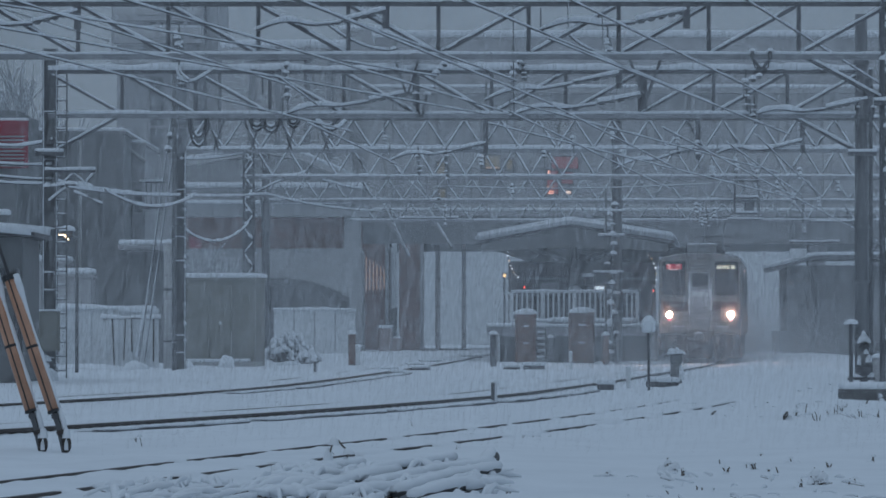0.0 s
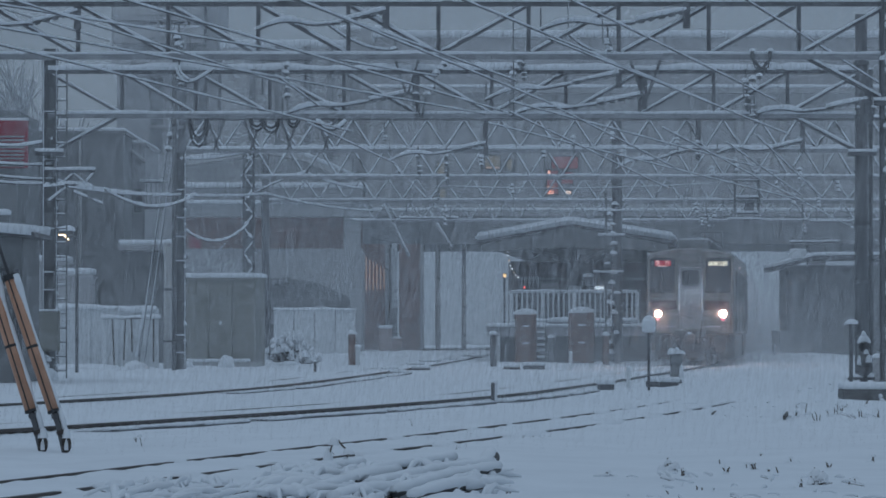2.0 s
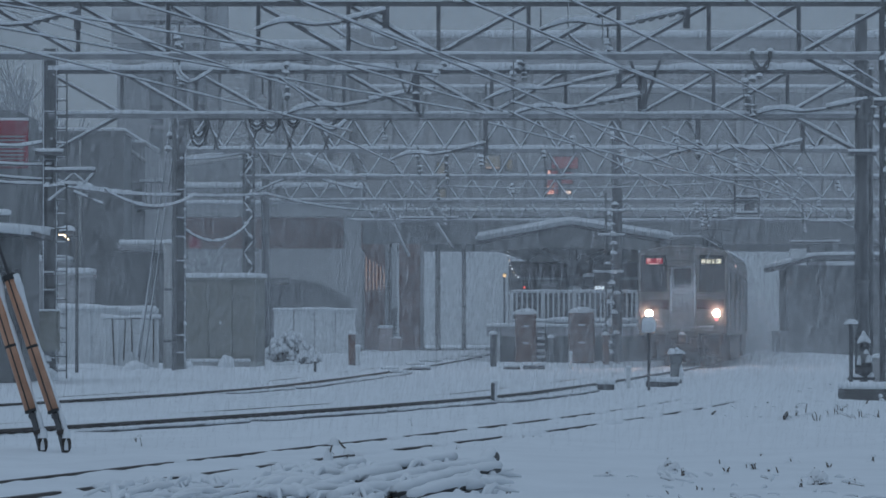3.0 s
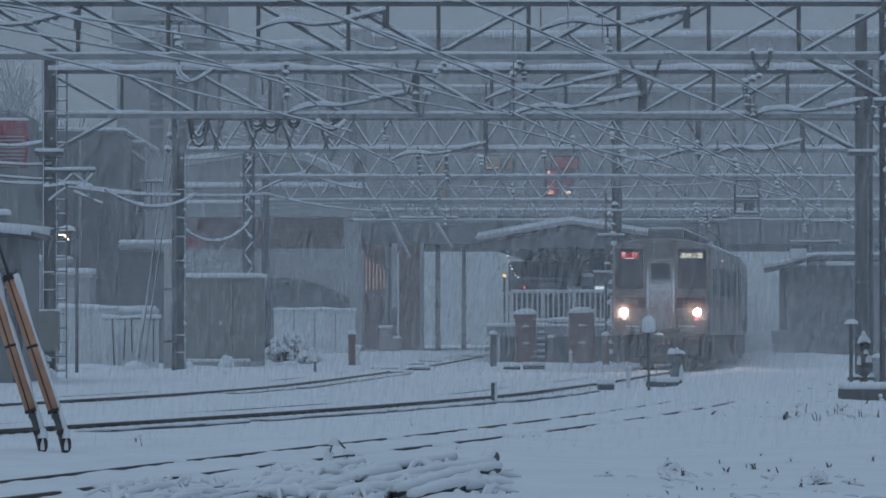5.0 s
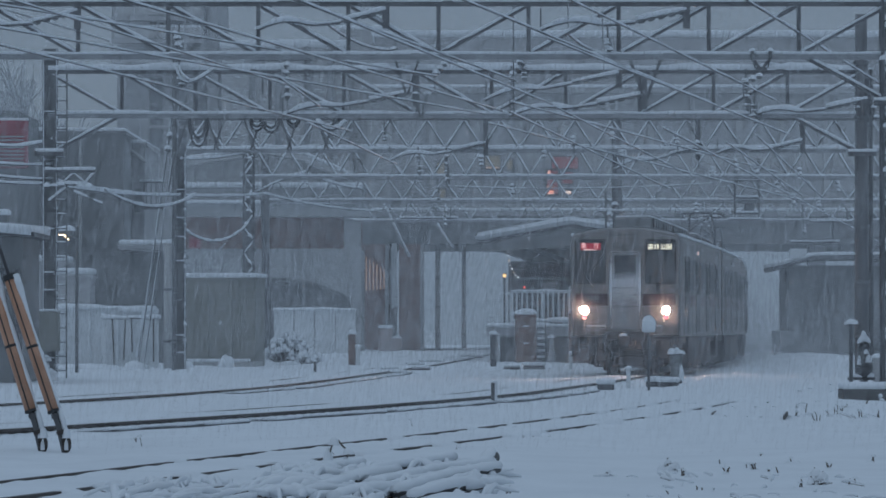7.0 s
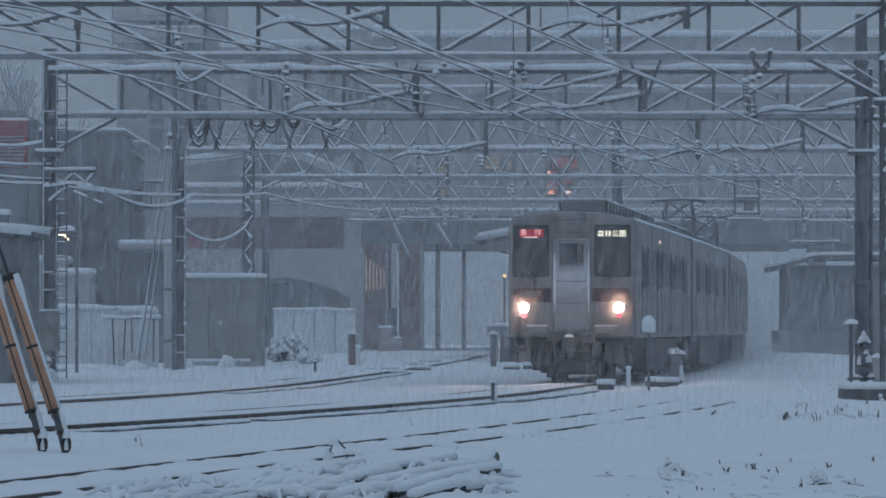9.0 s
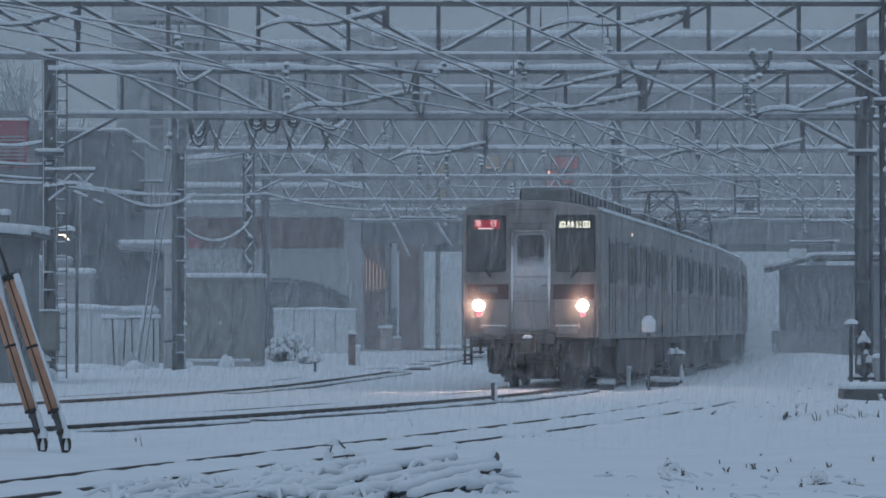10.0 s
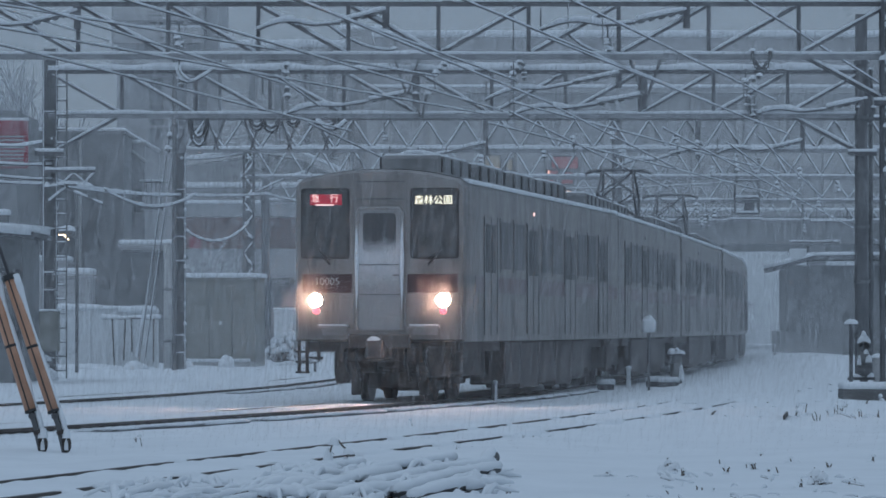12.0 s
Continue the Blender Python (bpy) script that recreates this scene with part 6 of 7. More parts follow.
def side_building():
    """A low station building on the far side of the last track."""
    d = 196
    x0, x1 = 15.98, 24.60
    g = thing("platform_building", (x0 + x1) / 2, d, 0, "dark low platform building with snowy eaves", "building")
    w, h = x1 - x0, 4.15
    part("wall", boxes(((0, 2.2, h / 2), (w, 4.4, h))), GREYWALL, g)
    part("platform_face", boxes(((-0.1, 2.1, 0.55), (w + 0.5, 4.6, 1.1))), GREYWALL, g)
    part("eave", sweep(bmesh.new(), [(-w / 2 - 0.75, -1.0, h - 0.2), (-w / 2 + 1.2, -1.0, h + 0.35), (w / 2, -1.0, h + 0.4)], [(-5, -0.1), (0.2, -0.1), (0.2, 0.12), (-5, 0.12)]), STEEL, g)
    part("eave_snow", sweep(bmesh.new(), [(-w / 2 - 0.75, -1.0, h - 0.05), (-w / 2 + 1.2, -1.0, h + 0.5), (w / 2, -1.0, h + 0.55)], [(-5, -0.05), (0.22, -0.05), (0.2, 0.10), (-5, 0.12)]), SNOW_CLUMP, g, "", True)
    for k in range(5):
        part("panel_joint", boxes(((-w / 2 + 0.7 + k * 0.8, -0.02, h / 2 + 0.4), (0.08, 0.05, h - 1.2))), GREYWALL, g)
    part("sign_box", boxes(((16.40 - (x0 + x1) / 2, -1.2, 4.68), (0.75, 0.3, 0.45)), bevel=0.03), WHITEP, g, "white box sign")
    for k in range(3):
        part("lamp", boxes(((-w / 2 + 0.15 + 0.35 * k, -0.6, 3.34 + 0.08 * k), (0.05, 0.05, 0.04))), WARMWIN, g)


side_building()


# ---- island platform ----
def platform():
    zt = 1.32
    g = thing("platform", 4.9, 156, 0, "concrete island platform end with snow on its deck", "platform", kind="structure")

    def deck(z0, z1, inset=0.0):
        bm = bmesh.new()
        pl = [(1.62 + inset, 156 + inset), (8.1 - inset, 156 + inset), (13.3 - inset, 234), (4.8 + inset, 234)]
        lo = [bm.verts.new((x - 4.9, y - 156, z0)) for x, y in pl]
        hi = [bm.verts.new((x - 4.9, y - 156, z1)) for x, y in pl]
        bm.faces.new(lo[::-1])
        bm.faces.new(hi)
        for i in range(4):
            bm.faces.new((lo[i], lo[(i + 1) % 4], hi[(i + 1) % 4], hi[i]))
        return bm
    part("deck_slab", deck(zt - 0.38, zt), CONC_DARK, g)
    # Dark tone paints the shaded openings below the slab.
    part("foundation", deck(-0.2, zt - 0.38, 0.5), CONC_AND_SHADE, g)
    part("deck_snow", deck(zt, zt + 0.05, 0.05), SNOW_CLUMP, g, "", True)
    part("edge_snow", snow_bead(bmesh.new(), (-3.3, 0.05, zt), (3.2, 0.05, zt), 0.5, 0.12, RNG), SNOW_CLUMP, g, "", True)
    for x in (-3.0, -1.6, 0.2, 1.6, 2.9):
        part("pier", boxes(((x, 0.25, (zt - 0.38) / 2), (0.3, 0.4, zt - 0.38))), CONC, g)
    return zt


PLAT = platform()


def canopy():
    y0, y1 = 160.0, 231.0
    g = thing("platform_canopy", 4.85, y0, PLAT, "gabled platform canopy under thick rounded snow", "canopy")
    xr, run = 0.0, 0.066
    zr, zl = 5.08 - PLAT, 4.43 - PLAT
    xl, xe = 1.27 - 4.85, 8.75 - 4.85

    def sheet(lift0, lift1, grow, y_a, y_b):
        bm = bmesh.new()
        pr = [(xl - grow, zl), (xr, zr), (xe + grow, zl + 0.02)]
        rows = []
        for y in (y_a, y_b):
            rows.append(([bm.verts.new((x + run * (y - y0), y - y0, z + lift0)) for x, z in pr], [bm.verts.new((x + run * (y - y0), y - y0, z + lift1)) for x, z in pr]))
        (a0, a1), (b0, b1) = rows
        for i in range(2):
            bm.faces.new((a0[i], a0[i + 1], b0[i + 1], b0[i]))
            bm.faces.new((a1[i], a1[i + 1], b1[i + 1], b1[i]))
            bm.faces.new((a0[i], a0[i + 1], a1[i + 1], a1[i]))
            bm.faces.new((b0[i], b0[i + 1], b1[i + 1], b1[i]))
        for i in (0, 2):
            bm.faces.new((a0[i], b0[i], b1[i], a1[i]))
        bmesh.ops.recalc_face_normals(bm, faces=bm.faces)
        return bm
    part("roof_sheet", sheet(0, 0.12, 0, y0, y1), STEEL, g)
    bm = sheet(0.12, 0.42, 0.06, y0 - 0.1, y1)
    bmesh.ops.bevel(bm, geom=[e for e in bm.edges], offset=0.11, segments=3, affect="EDGES")
    part("roof_snow", bm, SNOW_CLUMP, g, "thick rounded snow blanket", True)
    bm = bmesh.new()
    fr = [bm.verts.new((x, yy, z)) for yy in (0.05, 0.15) for x, z in ((xl + 0.2, zl - 0.28), (xl + 0.2, zl), (xr, zr), (xe - 0.2, zl), (xe - 0.2, zl - 0.28), (xr, zl - 0.1))]
    for i in range(6):
        bm.faces.new((fr[i], fr[(i + 1) % 6], fr[6 + (i + 1) % 6], fr[6 + i]))
    bm.faces.new(fr[:6])
    bm.faces.new(fr[6:][::-1])
    bmesh.ops.recalc_face_normals(bm, faces=bm.faces)
    part("gable_board", bm, GREYWALL, g, "dark gable board")
    for k in range(6):
        y = 2.0 + k * 12
        c = part("column", boxes(((run * y, y, zl / 2 + 0.1), (0.22, 0.22, zl + 0.3))), GALV, g, "pale steel column")
        part("bracket", bar(bar(bmesh.new(), (run * y, y, zl - 0.7), (run * y + 2.2, y, zl + 0.1), 0.12, 0.14), (run * y, y, zl - 0.7), (run * y - 2.2, y, zl + 0.1), 0.12, 0.14), GALV, c)
    # The shade under the roof is put into this board's dark colour.
    part("ceiling_board", boxes(((2.4, 36, zl - 0.12), (6.5, 68, 0.06))), CONC_AND_SHADE, g)


canopy()


def shade_backing():
    """A dark boarded backing, added where stairs and platform clutter lie in the canopy's shade."""
    g = thing("stair_enclosure", 6.5, 195, PLAT, "dark boarded backing added for the shade under the platform canopy", "stair enclosure")
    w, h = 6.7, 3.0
    part("wall", boxes(((0, 4, h / 2), (w, 8, h))), SHADE_BOARDS, g)
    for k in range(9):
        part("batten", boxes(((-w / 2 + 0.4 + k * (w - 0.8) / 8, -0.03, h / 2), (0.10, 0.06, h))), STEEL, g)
    for z in (1.0, 2.2):
        part("rail_board", boxes(((0, -0.05, z), (w, 0.06, 0.12))), GREYWALL, g)
    for x, z, ww, hh in ((-1.6, 1.75, 0.9, 0.7), (1.2, 1.7, 1.1, 0.8)):
        b = part("notice_board", boxes(((x, -0.09, z), (ww, 0.06, hh))), GREYWALL, g, "grey notice board")
        part("poster", boxes(((x, -0.125, z), (ww * 0.8, 0.01, hh * 0.75))), CONC_DARK, b)


shade_backing()


def platform_things():
    y = 156.4
    g = thing("platform_fence", 2.54, y, PLAT, "white pipe fence across the platform end", "fence")
    w = 7.21 - 2.54
    h = 1.255
    for z in (h, 0.16):
        part("rail", rod(bmesh.new(), (0, 0, z), (w, 0, z), 0.035), WHITEP, g)
    n = 24
    for i in range(n + 1):
        part("picket", rod(bmesh.new(), (i * w / n, 0, 0.1), (i * w / n, 0, h), 0.075 if i % 6 == 0 else 0.034, 6), WHITEP, g)
    part("snow", snow_bead(bmesh.new(), (0, 0, h + 0.03), (w, 0, h + 0.03), 0.09, 0.07, RNG), SNOW_CLUMP, g, "", True)
    part("snow", snow_bead(bmesh.new(), (0, 0, 0.18), (w, 0, 0.18), 0.3, 0.14, RNG), SNOW_CLUMP, g, "", True)
    f = thing("side_fence", 1.87, 158, PLAT, "thin white railing beside the platform slope", "fence")
    ww = 2.55 - 1.87
    for i in range(5):
        part("picket", rod(bmesh.new(), (i * ww / 4, 0, 0), (i * ww / 4, 0, h * 0.97), 0.02, 6), WHITEP, f)
    part("rail", rod(bmesh.new(), (0, 0, h * 0.97), (ww, 0, h * 0.97), 0.025), WHITEP, f)

    def box_cabinet(xa, xb, y, ztop, label):
        g = thing("equipment_cabinet", (xa + xb) / 2, y, 0, label, "cabinet", "rusty cabinets at the platform end")
        w = xb - xa
        part("body", boxes(((0, 0.3, ztop / 2), (w, 0.6, ztop)), bevel=0.04), RUSTB, g)
        part("door", boxes(((0, -0.015, ztop / 2 + 0.1), (w * 0.8, 0.03, ztop * 0.75)), bevel=0.008), RUSTB, g)
        for z in (ztop * 0.4, ztop * 0.75):
            part("hinge_snow", boxes(((0.0, -0.05, z), (w * 0.3, 0.05, 0.05)), bevel=0.02), SNOW_CLUMP, g, "", True)
        part("top_snow", mound(bmesh.new(), (0, 0.3, ztop - 0.02), (w * 0.55, 0.42, 0.22), random.Random(int(xa * 7))), SNOW_CLUMP, g, "", True)
    box_cabinet(2.59, 3.34, 151, 1.75, "rusty brown trackside cabinet with rounded top")
    box_cabinet(4.48, 5.39, 150, 1.80, "tall rusty brown trackside cabinet heaped with snow")
    st = thing("ladder_steps", 3.53, 152, 0, "steep iron steps up to the platform, snowy treads", "steps")
    for k in range(6):
        z = 0.15 + k * 0.22
        t = part("tread", boxes(((0, 0.08 * k, z), (0.32, 0.2, 0.04))), STEEL, st)
        part("snow", boxes(((0, 0.08 * k, z + 0.06), (0.3, 0.2, 0.09)), bevel=0.03), SNOW_CLUMP, t, "", True)
    for s in (-0.17, 0.17):
        part("stringer", bar(bmesh.new(), (s, 0, 0), (s, 0.5, 1.35), 0.04, 0.08), STEEL, st)
    # small objects on the deck
    q = thing("platform_locker", 5.04, 162, PLAT, "small grey platform locker with snow on top", "locker")
    part("body", boxes(((0, 0, 0.7), (0.4, 0.4, 1.4)), bevel=0.03), GREYWALL, q)
    part("snow", mound(bmesh.new(), (0, 0, 1.38), (0.24, 0.24, 0.2), random.Random(4)), SNOW_CLUMP, q, "", True)
    q = thing("platform_signal", 5.57, 161, PLAT, "platform signal post capped with snow", "signal")
    part("post", rod(bmesh.new(), (0, 0, 0), (0, 0, 1.6), 0.06), STEEL, q)
    part("head", boxes(((0, 0, 1.7), (0.35, 0.3, 0.4)), bevel=0.03), STEEL, q)
    part("snow", mound(bmesh.new(), (0, 0, 1.88), (0.24, 0.22, 0.16), random.Random(5)), SNOW_CLUMP, q, "", True)
    q = thing("lit_display", 6.31, 170, PLAT, "lit white platform display on a post", "display")
    part("case", boxes(((0, 0.1, 2.81 - PLAT), (0.48, 0.15, 0.3))), STEEL, q)
    part("screen", boxes(((0, 0.01, 2.83 - PLAT), (0.38, 0.03, 0.2))), SCREENGLOW, q, "glowing screen")
    part("post", boxes(((0, 0.1, 0.6), (0.08, 0.08, 1.2))), STEEL, q)
    # string of lights under the canopy, hung along both edges
    for lamps, lb in ((((2.65, 172.00, 4.63), (2.69, 174.20, 4.53), (2.72, 176.40, 4.43), (2.75, 178.60, 4.30), (2.84, 180.80, 4.12), (2.94, 183.00, 3.96), (3.03, 185.20, 3.84), (3.14, 187.40, 3.70), (3.25, 189.60, 3.60), (3.42, 191.80, 3.55)), "string of small lamps along the canopy edge"),
                      (((7.66, 166.00, 4.42), (7.92, 168.40, 4.40), (8.20, 170.80, 4.33), (8.45, 173.20, 4.23), (8.69, 175.60, 4.13), (8.90, 178.00, 3.98), (9.09, 180.40, 3.82), (9.24, 182.80, 3.61), (9.36, 185.20, 3.37), (9.43, 187.60, 3.07)), "row of platform lamps along the canopy edge")):
        o = Vector(lamps[0])
        s = thing("lamp_row", o.x, o.y, o.z, lb, "lamps", "lamp rows under the canopy")
        pts = [Vector(v) - o for v in lamps]
        for k, v in enumerate(pts):
            part("lamp", boxes((v, (0.05 if k else 0.10, 0.05, 0.03)), bevel=0.008), AMBER if k % 3 == 1 else WHITELAMP, s)
        part("carrier", sweep(bmesh.new(), [v + Vector((0, 0, 0.05)) for v in pts], circle(0.015, 6)), STEEL, s)
    for px, y, pz, mt, lb, r in ((2.51, 172, 3.38, AMBER, "round amber signal lamp under the canopy", 0.07), (3.40, 176, 2.94, REDLAMP, "small red signal lamp on the platform", 0.035),
                                 (8.18, 164, 2.69, REDLAMP, "small red signal lamp on the platform", 0.03)):
        s = thing("signal_lamp", px, y, PLAT, lb, "signal lamp")
        part("post", rod(bmesh.new(), (0, 0.1, 0), (0, 0.1, pz - PLAT + 0.1), 0.04), STEEL, s)
        part("lens", rod(bmesh.new(), (0, 0.04, pz - PLAT), (0, -0.02, pz - PLAT), r, 14), mt, s, "lit lens")
        part("hood", boxes(((0, 0.06, pz - PLAT + r + 0.02), (r * 2.4, 0.16, 0.03))), STEEL, s)


platform_things()


def hung_frame():
    """A steel cradle with a motor box, hung under a gantry."""
    y = 173.5
    g = thing("equipment_cradle", 12.51, y, 0, "hanging steel cradle with a switch box and snowy shelves", "equipment frame")
    w = 0.974
    for sx in (-1, 1):
        part("hanger", boxes(((sx * w / 2, 0, (8.22 + 5.95) / 2), (0.10, 0.10, 2.273))), STEEL, g)
    for z in (7.29, 6.59, 5.95):
        s = part("shelf", boxes(((0, 0, z), (w, 0.7, 0.06))), STEEL, g)
        part("snow", boxes(((0, 0, z + 0.07), (w * 0.95, 0.7, 0.09)), bevel=0.03), SNOW_CLUMP, s, "", True)
    part("switch_box", boxes(((0.1, 0, 6.20), (0.4, 0.4, 0.45)), bevel=0.04), STEEL, g)


hung_frame()


# ---- small posts and boxes between the tracks ----
def marker(x, y, h, w, label, mt, cap=True, name="marker_post"):
    g = thing(name, x, y, 0, label, "post", "marker posts between the tracks")
    part("post", boxes(((0, 0, h / 2 - 0.1), (w, w * 0.8, h + 0.2)), bevel=w * 0.12), mt, g)
    if cap:
        part("snow", mound(bmesh.new(), (0, 0, h - 0.01), (w * 0.75, w * 0.7, w * 0.6), random.Random(int(x * 40))), SNOW_CLUMP, g, "", True)


marker(0.84, 71, 0.33, 0.06, "dark short marker post beside the rail", STEEL, False)
marker(0.88, 71.2, 0.34, 0.075, "snow-plastered back of a short marker post", SNOW_CLUMP)
marker(3.87, 88, 0.42, 0.09, "short white post capped with snow", WHITEP)
marker(3.88, 128, 0.5, 0.10, "short white post capped with snow", WHITEP)
marker(-3.64, 120, 0.30, 0.08, "tiny dark stump in the snow", STEEL)
marker(13.77, 175, 0.5, 0.1, "tiny pale stump near the far track", CONC)
marker(-3.02, 140, 1.05, 0.24, "rusty brown trackside post with snow on one side", RUSTB)
marker(-2.82, 139.8, 0.62, 0.16, "pale box strapped beside a rusty post", WHITEP)
marker(1.65, 138, 1.05, 0.20, "dark snow-splashed point indicator", STEEL)
marker(5.64, 146, 1.0, 0.22, "brown junction post at the mast foot", RUSTB)
marker(3.84, 150, 0.9, 0.18, "grey junction post by the platform steps", GREYWALL)


def pier_cabinet():
    g = thing("pier_cabinet", -3.05, 224, 0, "pinkish grey cabinet with a flat snow cap at the pier", "cabinet")
    part("body", boxes(((0, 0, 0.62), (0.72, 0.5, 1.24)), bevel=0.03), PINKISH, g)
    part("door", boxes(((0, -0.26, 0.66), (0.58, 0.03, 0.95)), bevel=0.008), PINKISH, g)
    part("snow", boxes(((0, 0, 1.30), (0.80, 0.56, 0.16)), bevel=0.06), SNOW_CLUMP, g, "flat snow cap", True)
    k = thing("pier_box", -2.45, 224, 0, "low pinkish grey box at the pier", "box")
    part("body", boxes(((0, 0, 0.35), (0.5, 0.4, 0.7)), bevel=0.03), PINKISH, k)
    part("snow", mound(bmesh.new(), (0, 0, 0.69), (0.27, 0.22, 0.12), random.Random(3)), SNOW_CLUMP, k, "", True)


pier_cabinet()


def signal_post():
    g = thing("dwarf_signal", 4.05, 83, 0, "thin trackside signal pole with a snow-crusted head", "signal")
    part("pole", rod(bmesh.new(), (0, 0, -0.2), (0, 0, 1.15), 0.028, 10), STEEL, g)
    part("head", boxes(((0, 0, 1.30), (0.24, 0.2, 0.26)), bevel=0.04), STEEL, g)
    bm = bmesh.new()
    rng = random.Random(9)
    box(bm, (0, -0.03, 1.30), (0.27, 0.26, 0.27), 0.06)
    mound(bm, (0, -0.02, 1.40), (0.11, 0.11, 0.10), rng)
    part("snow", bm, SNOW_CLUMP, g, "snow crust", True)


signal_post()


def lantern():
    g = thing("switch_lantern", 5.14, 93, 0, "squat switch machine capped with heaped snow", "switch lantern")
    part("body", rod(bmesh.new(), (0, 0, -0.1), (0, 0, 0.52), 0.14, 14, 0.12), GREYWALL, g, "", True)
    part("head", boxes(((0, 0, 0.56), (0.26, 0.24, 0.20)), bevel=0.04), GREYWALL, g)
    rng = random.Random(15)
    part("lid", boxes(((0, 0, 0.67), (0.30, 0.26, 0.03)), bevel=0.008), STEEL, g)
    part("foot_plate", boxes(((0.0, -0.05, 0.0), (0.42, 0.34, 0.06))), STEEL, g)
    for at, size in (((-0.09, 0, 0.67), (0.11, 0.14, 0.14)), ((0.06, 0, 0.67), (0.13, 0.14, 0.10)), ((0.02, -0.02, 0.76), (0.06, 0.07, 0.07)), ((0.11, -0.08, 0.1), (0.06, 0.06, 0.35))):
        part("snow", mound(bmesh.new(), at, size, rng), SNOW_CLUMP, g, "", True)


lantern()
for x, y, w, lb in ((4.76, 89, 0.32, "low cable box under a slab of snow"), (4.48, 90, 0.22, "low cable box under a slab of snow"), (3.30, 85.5, 0.26, "low cable box under a slab of snow"), (2.76, 128, 0.5, "low cable box under a slab of snow")):
    g = thing("cable_box", x, y, 0, lb, "cable box", "cable boxes beside the track")
    part("body", boxes(((0, 0, 0.06), (w * 1.3, 0.3, 0.14)), bevel=0.02), STEEL, g)
    part("snow", boxes(((0, 0, 0.16), (w * 1.5, 0.36, 0.12)), bevel=0.05), SNOW_CLUMP, g, "", True)


def post_base():
    g = thing("foundation_block", 7.79, 73, 0, "dark concrete base block under a snow slab", "concrete base")
    w = 1.722
    part("block", boxes(((0, 0.5, 0.06), (w, 1.0, 0.26)), bevel=0.02), CONC_AND_SHADE, g)
    part("snow", boxes(((0, 0.5, 0.245), (w * 1.01, 1.02, 0.13)), bevel=0.055), SNOW_CLUMP, g, "", True)
    p = thing("pipe_post", 8.13, 84, 0, "thin dark pipe post with a mushroom of snow", "post")
    part("pipe", rod(bmesh.new(), (0, 0, -0.1), (0, 0, 1.35), 0.04, 10), STEEL, p)
    part("snow", mound(bmesh.new(), (0, 0, 1.33), (0.13, 0.12, 0.10), random.Random(8)), SNOW_CLUMP, p, "", True)
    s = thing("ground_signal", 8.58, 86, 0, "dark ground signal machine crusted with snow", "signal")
    part("pedestal", rod(bmesh.new(), (0, 0, -0.1), (0, 0, 0.19), 0.13, 12, 0.08), STEEL, s)
    part("cross_arm", boxes(((-0.05, 0, 0.22), (0.56, 0.07, 0.06)), bevel=0.01), STEEL, s)
    part("bowl", sweep(bmesh.new(), [(0, 0, 0.26), (0, 0.0005, 0.33), (0, 0.001, 0.45)], lambda i: circle((0.10, 0.155, 0.165)[i], 16)), STEEL, s, "dark round motor bowl", True)
    part("body", rod(bmesh.new(), (0, 0, 0.45), (0, 0, 0.84), 0.15, 16, 0.12), GALV, s, "grey drum body", True)
    part("band", rod(bmesh.new(), (0, 0, 0.47), (0, 0, 0.49), 0.16, 16), STEEL, s)
    h = part("head", rod(bmesh.new(), (0, 0.1, 0.86), (0, -0.12, 0.86), 0.105, 16), STEEL, s, "round dark lamp head", True)
    part("hood", sweep(bmesh.new(), [(0.11 * math.cos(math.pi * k / 8), -0.14, 0.86 + 0.11 * math.sin(math.pi * k / 8)) for k in range(9)], [(-0.05, -0.008), (0.05, -0.008), (0.05, 0.008), (-0.05, 0.008)]), STEEL, h)
    rng = random.Random(31)
    for at, size in (((0, 0, 0.94), (0.14, 0.13, 0.17)), ((0.0, 0, 1.08), (0.065, 0.06, 0.12)), ((0.09, -0.12, 0.55), (0.07, 0.05, 0.16)), ((-0.10, -0.1, 0.50), (0.05, 0.05, 0.2)), ((-0.12, -0.03, 0.25), (0.13, 0.07, 0.07)),
                     ((0.13, -0.05, 0.25), (0.08, 0.06, 0.10)), ((-0.29, 0, 0.24), (0.05, 0.05, 0.05)), ((0.04, -0.13, 0.72), (0.05, 0.04, 0.10))):
        part("snow", mound(bmesh.new(), at, size, rng), SNOW_CLUMP, s, "", True)
    b = thing("cable_drum", 9.30, 90, 0, "small grey barrel topped with snow behind the signal", "barrel")
    part("body", rod(bmesh.new(), (0, 0, -0.1), (0, 0, 0.62), 0.12, 14, 0.13), CONC_DARK, b, "", True)
    part("snow", mound(bmesh.new(), (0, 0, 0.61), (0.15, 0.14, 0.10), rng), SNOW_CLUMP, b, "", True)


post_base()


